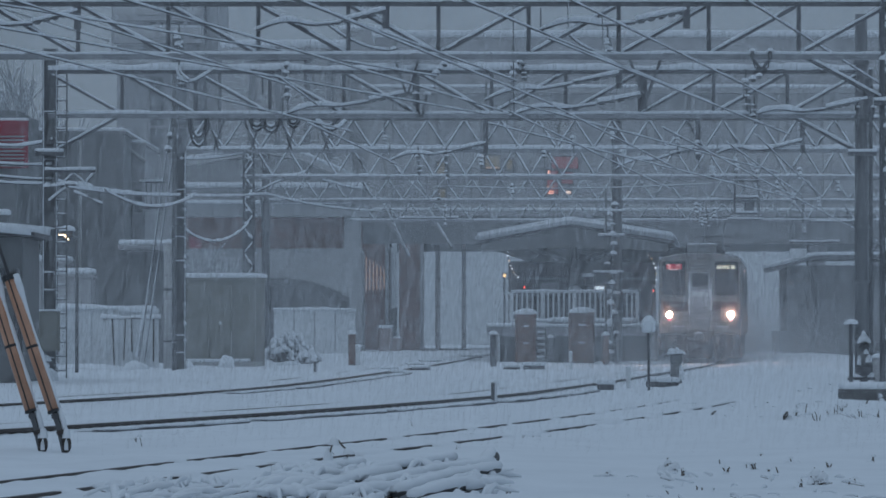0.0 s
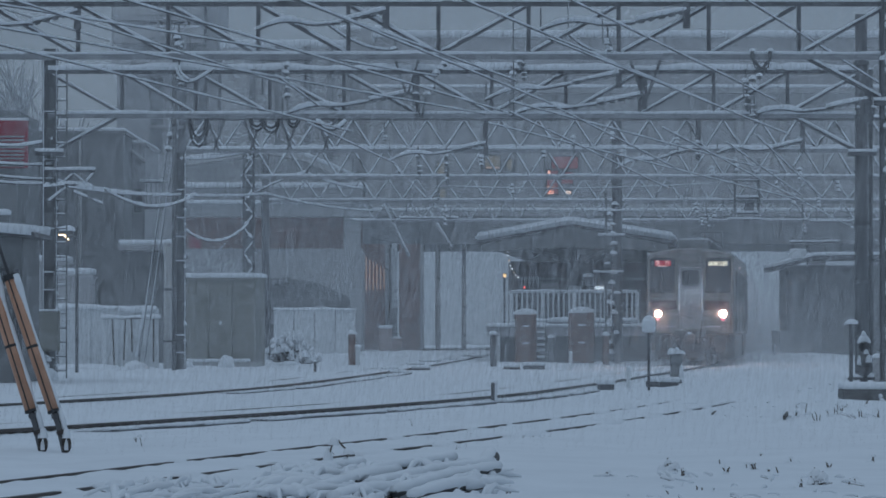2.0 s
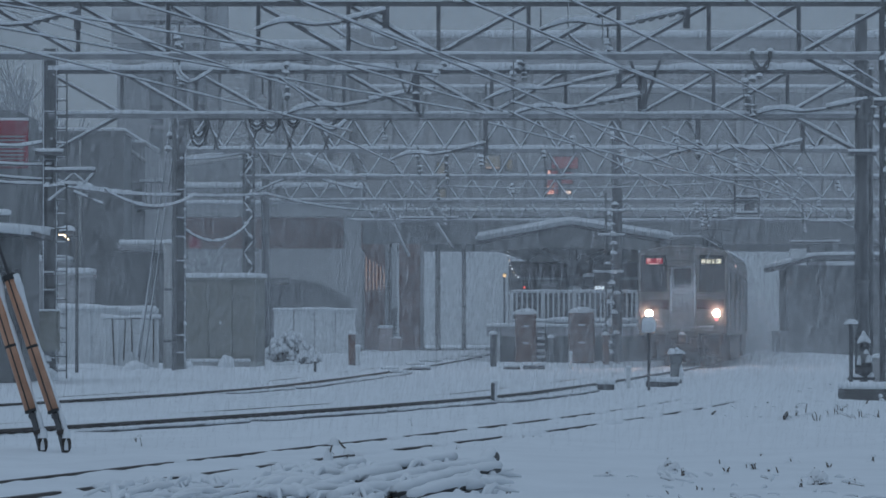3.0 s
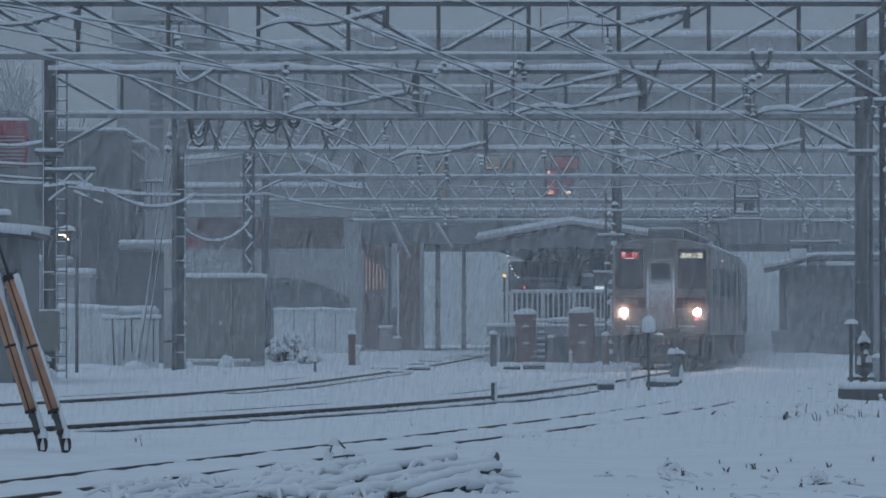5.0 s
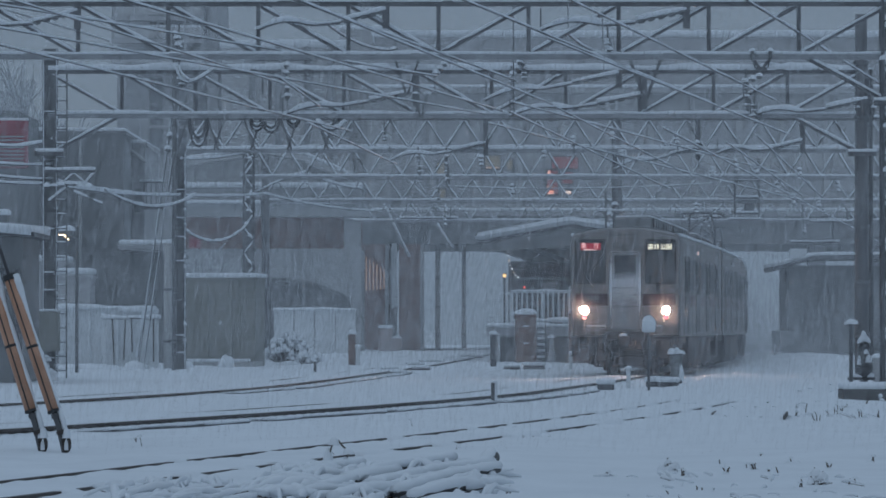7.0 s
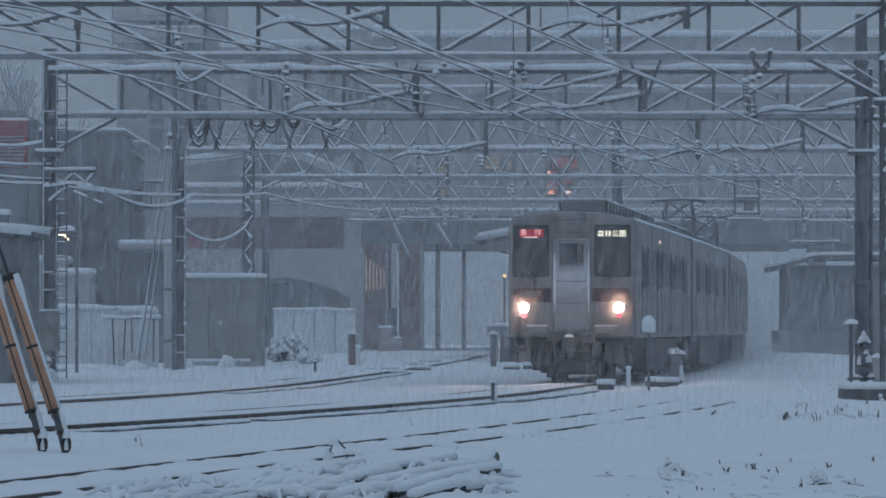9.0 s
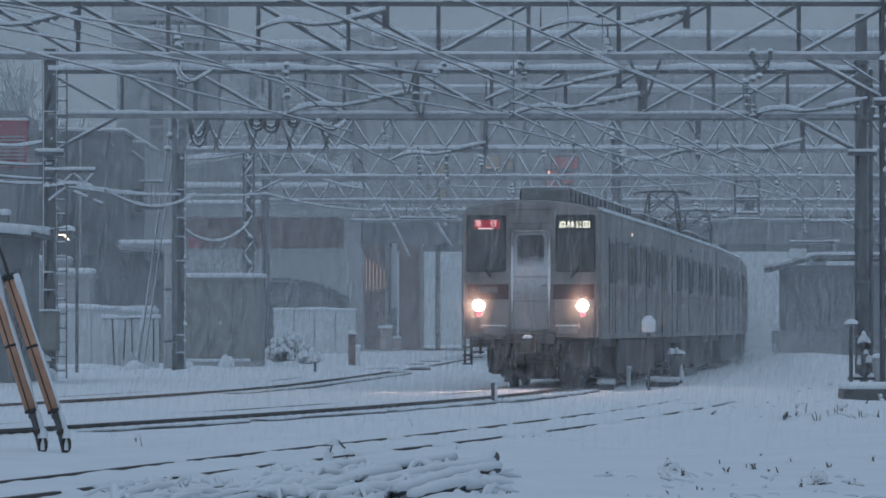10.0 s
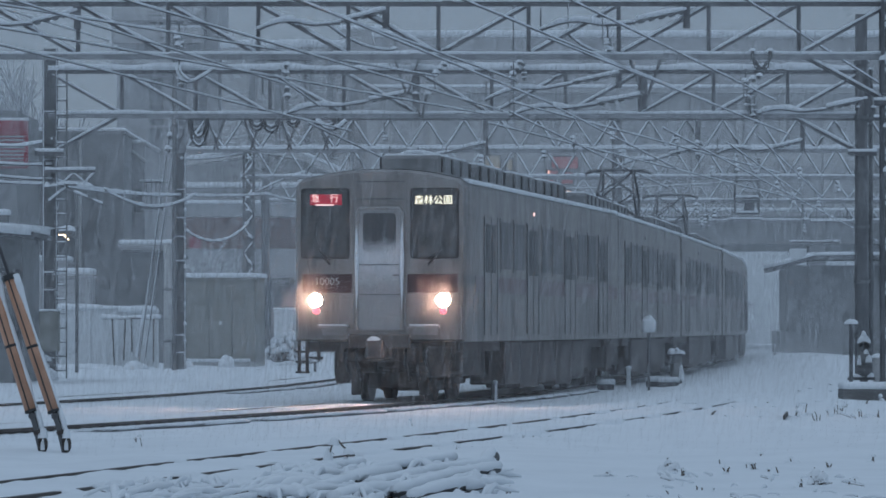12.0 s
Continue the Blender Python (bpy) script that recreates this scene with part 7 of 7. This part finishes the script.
# ---- guy guards in the foreground ----
def guy_guard(foot, top, label):
    g = thing("guy_wire_guard", foot[0], foot[1], foot[2], label, "guy guard", "guy wire guards")
    o = Vector(foot)
    a, b = Vector(foot) - o, Vector(top) - o
    d = (b - a).normalized()
    rng = random.Random(int(foot[0] * 100))
    s0, s1 = a + d * 0.40, a + d * 1.85
    part("sleeve", rod(bmesh.new(), s0, s1, 0.062, 16), ORANGE, g, "orange plastic sleeve", True)
    for u in (0.0, 0.48, 1.0):
        c = s0.lerp(s1, u)
        part("clamp", rod(bmesh.new(), c - d * (0.03 if u == 1.0 else 0.014), c + d * (0.03 if u == 1.0 else 0.014), 0.067, 16), BLACK, g, "black clamp")
    part("slit", bar(bmesh.new(), s0 + Vector((-0.01, -0.062, 0)), s1 + Vector((-0.01, -0.062, 0)), 0.012, 0.012), BLACK, g)
    part("anchor_rod", rod(bmesh.new(), a + Vector((0, 0, -0.15)), s0, 0.022, 8), STEEL, g)
    part("turnbuckle", bar(bmesh.new(), a + d * 0.16, s0 - d * 0.02, 0.05, 0.05), STEEL, g)
    ring = [(0.035 * math.cos(t * math.pi / 6), 0, 0.075 * math.sin(t * math.pi / 6) + 0.04) for t in range(13)]
    part("ring", sweep(bmesh.new(), ring, circle(0.019, 6)), RAIL, g, "rusty shackle")
    part("nut", rod(bmesh.new(), a + d * 0.15, a + d * 0.19, 0.05, 6), RAIL, g, "rusty nut")
    part("nut", rod(bmesh.new(), a + d * 0.33, a + d * 0.37, 0.048, 6), STEEL, g)
    part("snow", mound(bmesh.new(), (0.0, 0.0, -0.02), (0.03, 0.03, 0.10), rng, 8, 3), SNOW_CLUMP, g, "snow caught in the shackle", True)
    part("snow", mound(bmesh.new(), a + d * 0.14 + Vector((0.045, -0.01, -0.03)), (0.05, 0.05, 0.11), rng, 9, 4), SNOW_CLUMP, g, "", True)
    part("guy_wire", rod(bmesh.new(), s1, s1 + d * 3.0, 0.016, 8), WIRE, g)
    side = Vector((0.05, 0, 0.03))
    n = 10
    pts = [s0.lerp(s1, i / n) + side for i in range(n + 1)]
    part("snow", sweep(bmesh.new(), pts, lambda i: circle(0.018 + 0.022 * rng.random() + (0.02 if i > 8 else 0), 7)), SNOW_CLUMP, g, "snow clinging along one side", True)
    part("snow", sweep(bmesh.new(), [a + d * 0.12 + side * 0.7, a + d * 0.25 + side, a + d * 0.4 + side], circle(0.03, 7)), SNOW_CLUMP, g, "", True)


guy_guard((-4.08, 43.00, 0.03), (-4.74, 43.20, 2.07), "orange guy wire guard standing in the snow")
guy_guard((-3.84, 43.00, 0.03), (-4.56, 43.20, 2.12), "orange guy wire guard edged with snow")


# ---- snow-covered pipes, weeds and stalks near the camera ----
def snowy_pipe(p, q, r, label, bend=0.0):
    p, q = Vector(p), Vector(q)
    g = part("buried_pipe", sweep(bmesh.new(), [p.lerp(q, i / 8) - p + Vector((0, 0, bend * math.sin(math.pi * i / 8))) for i in range(9)], circle(r, 12)), BLACK, None, "", True)
    g.location = p
    tagged(g, label, "pipe", "buried pipes")
    rng = random.Random(int(p.x * 90 + q.y * 7))
    pts = [p.lerp(q, i / 14) - p + Vector((0, 0, bend * math.sin(math.pi * i / 14))) for i in range(15)]

    def prof(i):
        k = r * rng.uniform(0.95, 1.25)
        return [(a * 1.15, b * 0.9 + r * 0.55) for a, b in circle(k, 10)]
    part("snow", sweep(bmesh.new(), pts, prof), SNOW, g, "rounded snow cover", True)


for p, q, r in (((-0.57, 31.80, 0.06), (0.39, 34.50, 0.14), 0.042), ((-0.60, 31.00, 0.01), (0.07, 32.50, 0.08), 0.045), ((-0.75, 32.00, 0.10), (-0.20, 34.50, 0.14), 0.04), ((-1.26, 31.00, 0.02), (-0.75, 32.00, 0.08), 0.042),
                ((-0.35, 31.00, 0.05), (0.43, 33.60, 0.14), 0.04), ((-0.55, 33.00, 0.08), (0.08, 36.00, 0.14), 0.04), ((-0.93, 31.00, 0.05), (-0.38, 33.50, 0.11), 0.045), ((-1.50, 31.60, 0.04), (-1.08, 33.00, 0.08), 0.035),
                ((-1.17, 33.00, 0.07), (-0.69, 35.50, 0.11), 0.038), ((-0.22, 30.50, 0.03), (0.25, 31.60, 0.09), 0.045), ((-0.79, 30.40, 0.02), (-0.39, 31.20, 0.06), 0.045)):
    snowy_pipe(p, q, r, "dark pipe buried under rounded snow", 0.02)


def weed_bed(x0, x1, y0, y1, n, label, seed, size=1.0, aim_=1.15):
    """Flattened twigs and stalks, each wrapped in its own roll of snow."""
    rng = random.Random(seed)
    g = thing("snowy_weed_bed", (x0 + x1) / 2, (y0 + y1) / 2, 0, label, "weeds", "snowed-up weeds")
    white, stems = bmesh.new(), bmesh.new()
    for k in range(n):
        x, y = rng.uniform(-1, 1) * (x1 - x0) / 2, rng.uniform(-1, 1) * (y1 - y0) / 2
        edge = max(0.0, 1 - 0.5 * (abs(2 * x / (x1 - x0)) ** 2 + abs(2 * y / (y1 - y0)) ** 2))
        a, ln, r = rng.gauss(aim_, 0.55), rng.uniform(0.12, 0.6) * size, rng.uniform(0.014, 0.042) * size
        z, rise = rng.uniform(0.0, 0.13) * edge * size, rng.uniform(-0.05, 0.12) * size
        c, d = Vector((x, y, z)), Vector((math.cos(a), math.sin(a), rise / ln))
        bow = rng.uniform(0.0, 0.06) * size
        pts = [c + d * (u - 0.5) * ln + Vector((0, 0, bow * (1 - (2 * u - 1) ** 2))) for u in (0, 0.17, 0.34, 0.5, 0.67, 0.84, 1)]
        w = [r * rng.uniform(0.6, 1.35) for _ in pts]
        sweep_raw(white, pts, [0.35 * w[0]] + w[1:-1] + [0.35 * w[-1]])
        if k % 3 == 0:
            rod(stems, pts[0] - Vector((0, 0.01, 0.8 * r)), pts[-1] - Vector((0, 0.01, 0.6 * r)), 0.007 * size, 5, 0.004 * size)
    tagged(part("lumpy_snow", white, SNOW, g, "rolls and lumps of white snow", True), kind="stuff")
    tagged(part("dry_growth", stems, STALK, g, "dark dry stems"), kind="stuff")


def sweep_raw(bm, pts, radii, k=7):
    """A rounded roll through points, without rebuilding the whole mesh."""
    rings = []
    for i, p in enumerate(pts):
        d = (pts[min(i + 1, len(pts) - 1)] - pts[max(i - 1, 0)]).normalized()
        side = d.cross(Vector((0, 0, 1))).normalized()
        up = side.cross(d)
        rings.append([bm.verts.new(p + side * (radii[i] * math.cos(t)) + up * (radii[i] * math.sin(t))) for t in (2 * math.pi * j / k for j in range(k))])
    for a, b in zip(rings, rings[1:]):
        for j in range(k):
            bm.faces.new((a[j], b[j], b[(j + 1) % k], a[(j + 1) % k]))
    bm.faces.new(rings[0])
    bm.faces.new(rings[-1][::-1])


weed_bed(-1.45, -0.45, 30.2, 35.5, 190, "bed of weeds buried under lumpy snow", 1)
weed_bed(-0.6, 0.42, 31.0, 37.0, 200, "bed of weeds buried under lumpy snow", 2)
weed_bed(-2.6, -1.4, 29.5, 33.0, 90, "bed of weeds buried under lumpy snow", 3, 0.8)
weed_bed(1.2, 3.4, 30.0, 36.0, 40, "sparse weeds poking from lumpy snow", 4, 0.4, 2.2)
weed_bed(3.6, 7.0, 58.0, 76.0, 36, "sparse weeds poking from lumpy snow", 5, 0.5, 2.4)
weed_bed(6.5, 9.5, 70.0, 90.0, 60, "sparse weeds poking from lumpy snow", 6, 0.7, 2.0)


def leaning_sticks():
    """Two dry canes that meet in a point, hung with snow."""
    g = thing("leaning_canes", -0.95, 37.0, 0, "two dark canes leaning together, hung with snow", "plant")
    rng = random.Random(41)
    canes = (((-0.10, 0, -0.02), (-0.05, 0, 0.14), (-0.01, 0, 0.27)), ((0.03, 0.02, 0.27), (0.07, 0, 0.22), (0.12, 0, 0.18)), ((0.10, 0.03, -0.02), (0.11, 0.02, 0.1), (0.12, 0, 0.2)))
    for pts in canes:
        part("cane", sweep(bmesh.new(), pts, circle(0.008, 6)), STALK, g, "dark cane")
    for at, size in (((-0.01, 0, 0.23), (0.045, 0.04, 0.075)), ((-0.055, 0.02, 0.06), (0.05, 0.05, 0.15)), ((0.12, 0, 0.15), (0.055, 0.05, 0.06)), ((0.10, 0.02, -0.03), (0.06, 0.06, 0.16)), ((0.0, 0.05, -0.03), (0.16, 0.1, 0.10))):
        part("snow", mound(bmesh.new(), at, size, rng, 9, 4), SNOW, g, "", True)


leaning_sticks()


def bent_pipe():
    """A thick dark pipe that rises out of the snow and bends over, capped with snow along its top."""
    g = thing("bent_pipe", 0.24, 33.6, 0.0, "thick bent dark pipe under a cap of snow", "pipe")
    pts = [Vector((0.0, 0.0, 0.02)), Vector((0.06, 0.7, 0.06)), Vector((0.12, 1.5, 0.10)), Vector((0.17, 2.3, 0.135)), Vector((0.205, 2.9, 0.15)), Vector((0.215, 3.2, 0.125))]
    part("pipe", sweep(bmesh.new(), pts, circle(0.042, 12)), BLACK, g, "black pipe", True)
    part("snow", sweep(bmesh.new(), [p + Vector((-0.03, 0.02, 0.035)) for p in pts], lambda i: [(a * (1.0, 1.15, 1.1, 1.2, 1.0, 0.6)[i], b * 0.8) for a, b in circle(0.05, 10)]), SNOW, g, "rounded snow cap", True)


bent_pipe()
shrub(2.03, 37.59, 0.09, 0.07, 0.11, 14, "low tuft of weeds capped with snow", 42, 0.4)
shrub(3.04, 34.18, 0.07, 0.06, 0.14, 12, "low tuft of weeds capped with snow", 43, 0.4)
shrub(1.13, 47.47, 0.2, 0.12, 0.06, 12, "low tuft of weeds capped with snow", 44, 0.4)


def weed(x, y, h, lean, label, seed, loaded=True, bend=0.5):
    rng = random.Random(seed)
    g = thing("dry_weed", x, y, -0.02, label, "weed", "dry weeds in the snow")
    for k in range(1 + (seed % 3)):
        l = lean + rng.uniform(-0.25, 0.25)
        pts = [(l * h * u**1.6, rng.uniform(-0.01, 0.01), h * u * (1 - bend * 0.35 * u * u)) for u in (0, 0.25, 0.5, 0.75, 1.0)]
        s = part("stem", sweep(bmesh.new(), pts, lambda i: circle(0.0045 - 0.0007 * i, 5)), STALK, g)
        if loaded and k == 0:
            part("snow", mound(bmesh.new(), pts[-1], (0.03, 0.03, 0.035), rng, 7, 3), SNOW, s, "", True)


def tuft(x, y, size, seed, label="dark tuft of dry stalks poking from the snow"):
    """A few stiff stalks that lean apart out of a small hollow, with crumbs of snow on them."""
    rng = random.Random(seed)
    g = thing("dry_tuft", x, y, -0.01, label, "weed", "dry weeds in the snow")
    for k in range(rng.randint(1, 3)):
        a, ln = rng.uniform(0, 6.3), size * rng.uniform(0.45, 1.1)
        tip = Vector((0.7 * ln * math.cos(a) * rng.random(), 0.5 * ln * math.sin(a) * rng.random(), ln))
        root = Vector((rng.uniform(-0.4, 0.4) * size, rng.uniform(-0.3, 0.3) * size, 0))
        bend = root.lerp(root + tip, 0.6) + Vector((rng.uniform(-0.15, 0.15) * size, 0, 0.08 * size))
        st = part("stem", sweep(bmesh.new(), [root, bend, root + tip], lambda i: circle((0.0042, 0.0036, 0.0024)[i] * (1 + y / 70), 5)), STALK, g)
        if rng.random() < 0.45:
            part("snow", mound(bmesh.new(), bend, (0.02 + size * 0.12, 0.02 + size * 0.1, 0.015 + size * 0.12), rng, 7, 3), SNOW, st, "", True)
    for k in range(2):
        part("crumb", mound(bmesh.new(), (rng.uniform(-0.8, 0.8) * size, rng.uniform(-0.2, 0.4) * size, -0.01), (size * rng.uniform(0.25, 0.5), size * 0.4, size * rng.uniform(0.15, 0.35)), rng, 8, 3), SNOW, g, "", True)


rng = random.Random(5)
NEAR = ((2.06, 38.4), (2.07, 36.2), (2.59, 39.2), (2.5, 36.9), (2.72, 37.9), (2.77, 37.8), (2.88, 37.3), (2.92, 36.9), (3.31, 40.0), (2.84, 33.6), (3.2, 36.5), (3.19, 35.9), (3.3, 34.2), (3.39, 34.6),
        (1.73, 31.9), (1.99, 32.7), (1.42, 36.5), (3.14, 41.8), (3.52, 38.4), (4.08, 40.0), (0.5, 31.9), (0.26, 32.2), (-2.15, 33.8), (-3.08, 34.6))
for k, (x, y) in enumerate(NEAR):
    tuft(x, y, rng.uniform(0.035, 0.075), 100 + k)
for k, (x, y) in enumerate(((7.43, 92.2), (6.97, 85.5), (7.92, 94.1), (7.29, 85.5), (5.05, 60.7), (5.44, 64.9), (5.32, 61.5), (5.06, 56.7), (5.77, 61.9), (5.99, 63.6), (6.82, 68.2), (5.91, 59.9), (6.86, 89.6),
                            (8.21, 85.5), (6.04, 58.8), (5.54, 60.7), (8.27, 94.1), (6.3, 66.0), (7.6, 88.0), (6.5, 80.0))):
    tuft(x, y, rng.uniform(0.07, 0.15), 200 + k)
for k, (x, y) in enumerate(((-0.40, 54.6), (0.89, 47.0), (0.12, 42.7), (-1.03, 40.5), (-3.20, 44.8), (-3.34, 45.9), (-0.98, 35.9))):
    weed(x, y, rng.uniform(0.08, 0.16), rng.uniform(-0.5, 0.5), "dry bent weed stalk poking through snow", k, k % 2 == 0)

# snow-capped timbers where the branch track divides
for k, (x, y, w) in enumerate(((-1.54, 122.2, 0.5), (-1.20, 113.4, 0.4), (-0.91, 138.4, 0.6), (-0.45, 150.0, 0.8), (0.25, 156.0, 0.5), (-0.66, 125.5, 0.55), (1.2, 176.0, 0.9), (2.1, 128.5, 0.5))):
    g = thing("switch_timber", x, y, 0, "dark switch timber end under a snow cap", "timber", "timbers of the branch switch", rz=rng.uniform(-20, 20))
    part("timber", boxes(((0, 0, -0.035), (w, 0.26, 0.16)), bevel=0.02), BARK, g)
    part("snow", boxes(((0, 0.02, 0.085), (w * 1.03, 0.27, 0.10)), bevel=0.045), SNOW_CLUMP, g, "", True)


# ---- bare trees behind the left buildings ----
def bare_tree(x, y, h, seed, label):
    g = thing("bare_tree", x, y, 0, label, "tree", "bare trees")
    rng = random.Random(seed)
    wood, white = bmesh.new(), bmesh.new()

    def grow(p, d, n, r, depth):
        q = p + d * n
        rod(wood, p, q, r, 5 if depth > 1 else 7, r * 0.7)
        if depth >= 2:
            rod(white, p + Vector((0, 0, r)), q + Vector((0, 0, r)), r * 0.7, 4, r * 0.5)
        if depth == 5:
            return
        for k in range(3 if depth < 4 else 2):
            a = Vector((rng.uniform(-1, 1), rng.uniform(-1, 1), rng.uniform(-0.1, 0.9)))
            grow(p.lerp(q, rng.uniform(0.55, 1.0)), (d * 0.85 + a * 0.62).normalized(), n * rng.uniform(0.62, 0.85), r * 0.68, depth + 1)
    grow(Vector((0, 0, -0.2)), Vector((0, 0, 1)), h * 0.34, h * 0.018, 0)
    part("trunk", wood, RIMEBARK, g, "bark furred with rime")
    part("branch_snow", white, SNOW_CLUMP, g, "snow along the branches")


bare_tree(-20.94, 205, 17.0, 3, "bare winter tree with snow on its twigs")
bare_tree(-19.08, 215, 13.0, 9, "bare winter tree with snow on its twigs")
bare_tree(-21.56, 200, 16.5, 14, "bare winter tree with snow on its twigs")
bare_tree(-10.29, 190, 5.6, 17, "small snow-laden tree beside the concrete building")


# ---- far side of the yard beyond the bridge, and falling snow ----
# Pale block added to stand for the haze past the bridge.
block("haze_backdrop", -3.38, 36.84, 300, 12, 0, 7.49, WHITEP, "long pale block added as haze far beyond the bridge", 0.0)


def flakes(name, count, y0, y1, fall, length, width, seed, label, material, along_track=False):
    """Falling flakes as oversized faint slanted slivers that draw the snow haze, with room above for those yet to come.
    """
    r = np.random.default_rng(seed)
    y = (r.random(count) * (y1**3 - y0**3) + y0**3) ** (1 / 3)
    x = (r.random(count) * 2 - 1) * (0.108 * y + 0.6) + 0.16 * fall * r.random(count)
    z = r.random(count) * (0.082 * y + 1.6 + fall) - 0.1
    if along_track:
        x = along(LINE_A, y) + 1.2 + 1.7 * r.standard_normal(count)
        z = np.abs(r.standard_normal(count)) * 1.5 + 0.05
    k = 0.6 + 0.8 * r.random(count)
    ln, wd = length * k / 2, width * k / 2
    tilt = 0.12 + 0.3 * (r.random(count) - 0.5)
    lean = (r.random(count) - 0.5) * 0.3
    turn = (r.random(count) - 0.5) * 2.4
    return tagged(streaks(name, np.stack([x, y, z], -1), ln, wd, tilt, lean, turn, material), label, "falling snow", kind="stuff")


FALL = 1.2
# Layers of nearly clear slivers stand in for the haze at each depth.
SNOWFALL = [
    (flakes("falling_snow", 340000, 42, 67, 14.6, 0.20, 0.036, 1, "faint wind-driven snowflakes that make up the snow haze", flake_mat("near_haze_flake", 0.96, 0.019)), FALL),
    (flakes("falling_snow", 760000, 67, 145, 14.6, 0.26, 0.054, 2, "faint wind-driven snowflakes that make up the snow haze", flake_mat("mid_haze_flake", 0.96, 0.030)), FALL),
    (flakes("falling_snow", 560000, 145, 234, 14.6, 0.36, 0.080, 3, "distant haze of falling snowflakes", flake_mat("far_haze_flake", 0.95, 0.033)), FALL),
    (flakes("whirling_snow", 80000, 68, 232, 1.3, 0.24, 0.044, 4, "loose snow whirled up beside the running train", flake_mat("whirled_flake", 0.93, 0.045), True), 0.1),
]


# ---- what moves ----
def travelled():
    """Table of distance along the track against distance from the camera."""
    ys = np.arange(30, 322, 0.25)
    xs = along(LINE_A, ys)
    s = np.concatenate([[0], np.cumsum(np.hypot(np.diff(xs), np.diff(ys)))])
    return ys, xs, s


def car_pose(s_front, ys, xs, s):
    sa, sb = s_front + 2.85, s_front + CAR - 2.85
    a = Vector((np.interp(sa, s, xs), np.interp(sa, s, ys), HEAD))
    b = Vector((np.interp(sb, s, xs), np.interp(sb, s, ys), HEAD))
    d = (b - a).normalized()
    o = a - d * 2.85
    return Matrix.Translation(o) @ Matrix.Rotation(-math.atan2(d.x, d.y), 4, "Z")


def motions():
    ys, xs, s = travelled()
    times = [i * 0.25 for i in range(49)]
    fronts = []
    for t in times:
        y = 142.94 - 3.61729 * t - 0.0810356 * t**2 - 0.0299634 * t**3 + 0.00153011 * t**4
        fronts.append(float(np.interp(y, ys, s)))
    for k, car in enumerate([FRONT] + FOLLOW):
        walk(car, [(t, car_pose(f + 20.0 * k, ys, xs, s)) for t, f in zip(times, fronts)])
    turns = [i * 0.06 for i in range(201)]
    rolled = np.interp(turns, times, fronts)
    for w in WHEELS[:4]:
        at = w.matrix_basis.translation.copy()
        walk(w, [(t, Matrix.Translation(at) @ Matrix.Rotation((fronts[0] - r) / 0.43, 4, "X")) for t, r in zip(turns, rolled)])
    for snow, speed in SNOWFALL:
        walk(snow, [(t, pose(-0.16 * speed * t, 0, -speed * t)) for t in (0.0, 3.0, 6.0, 9.0, 12.0)])


motions()
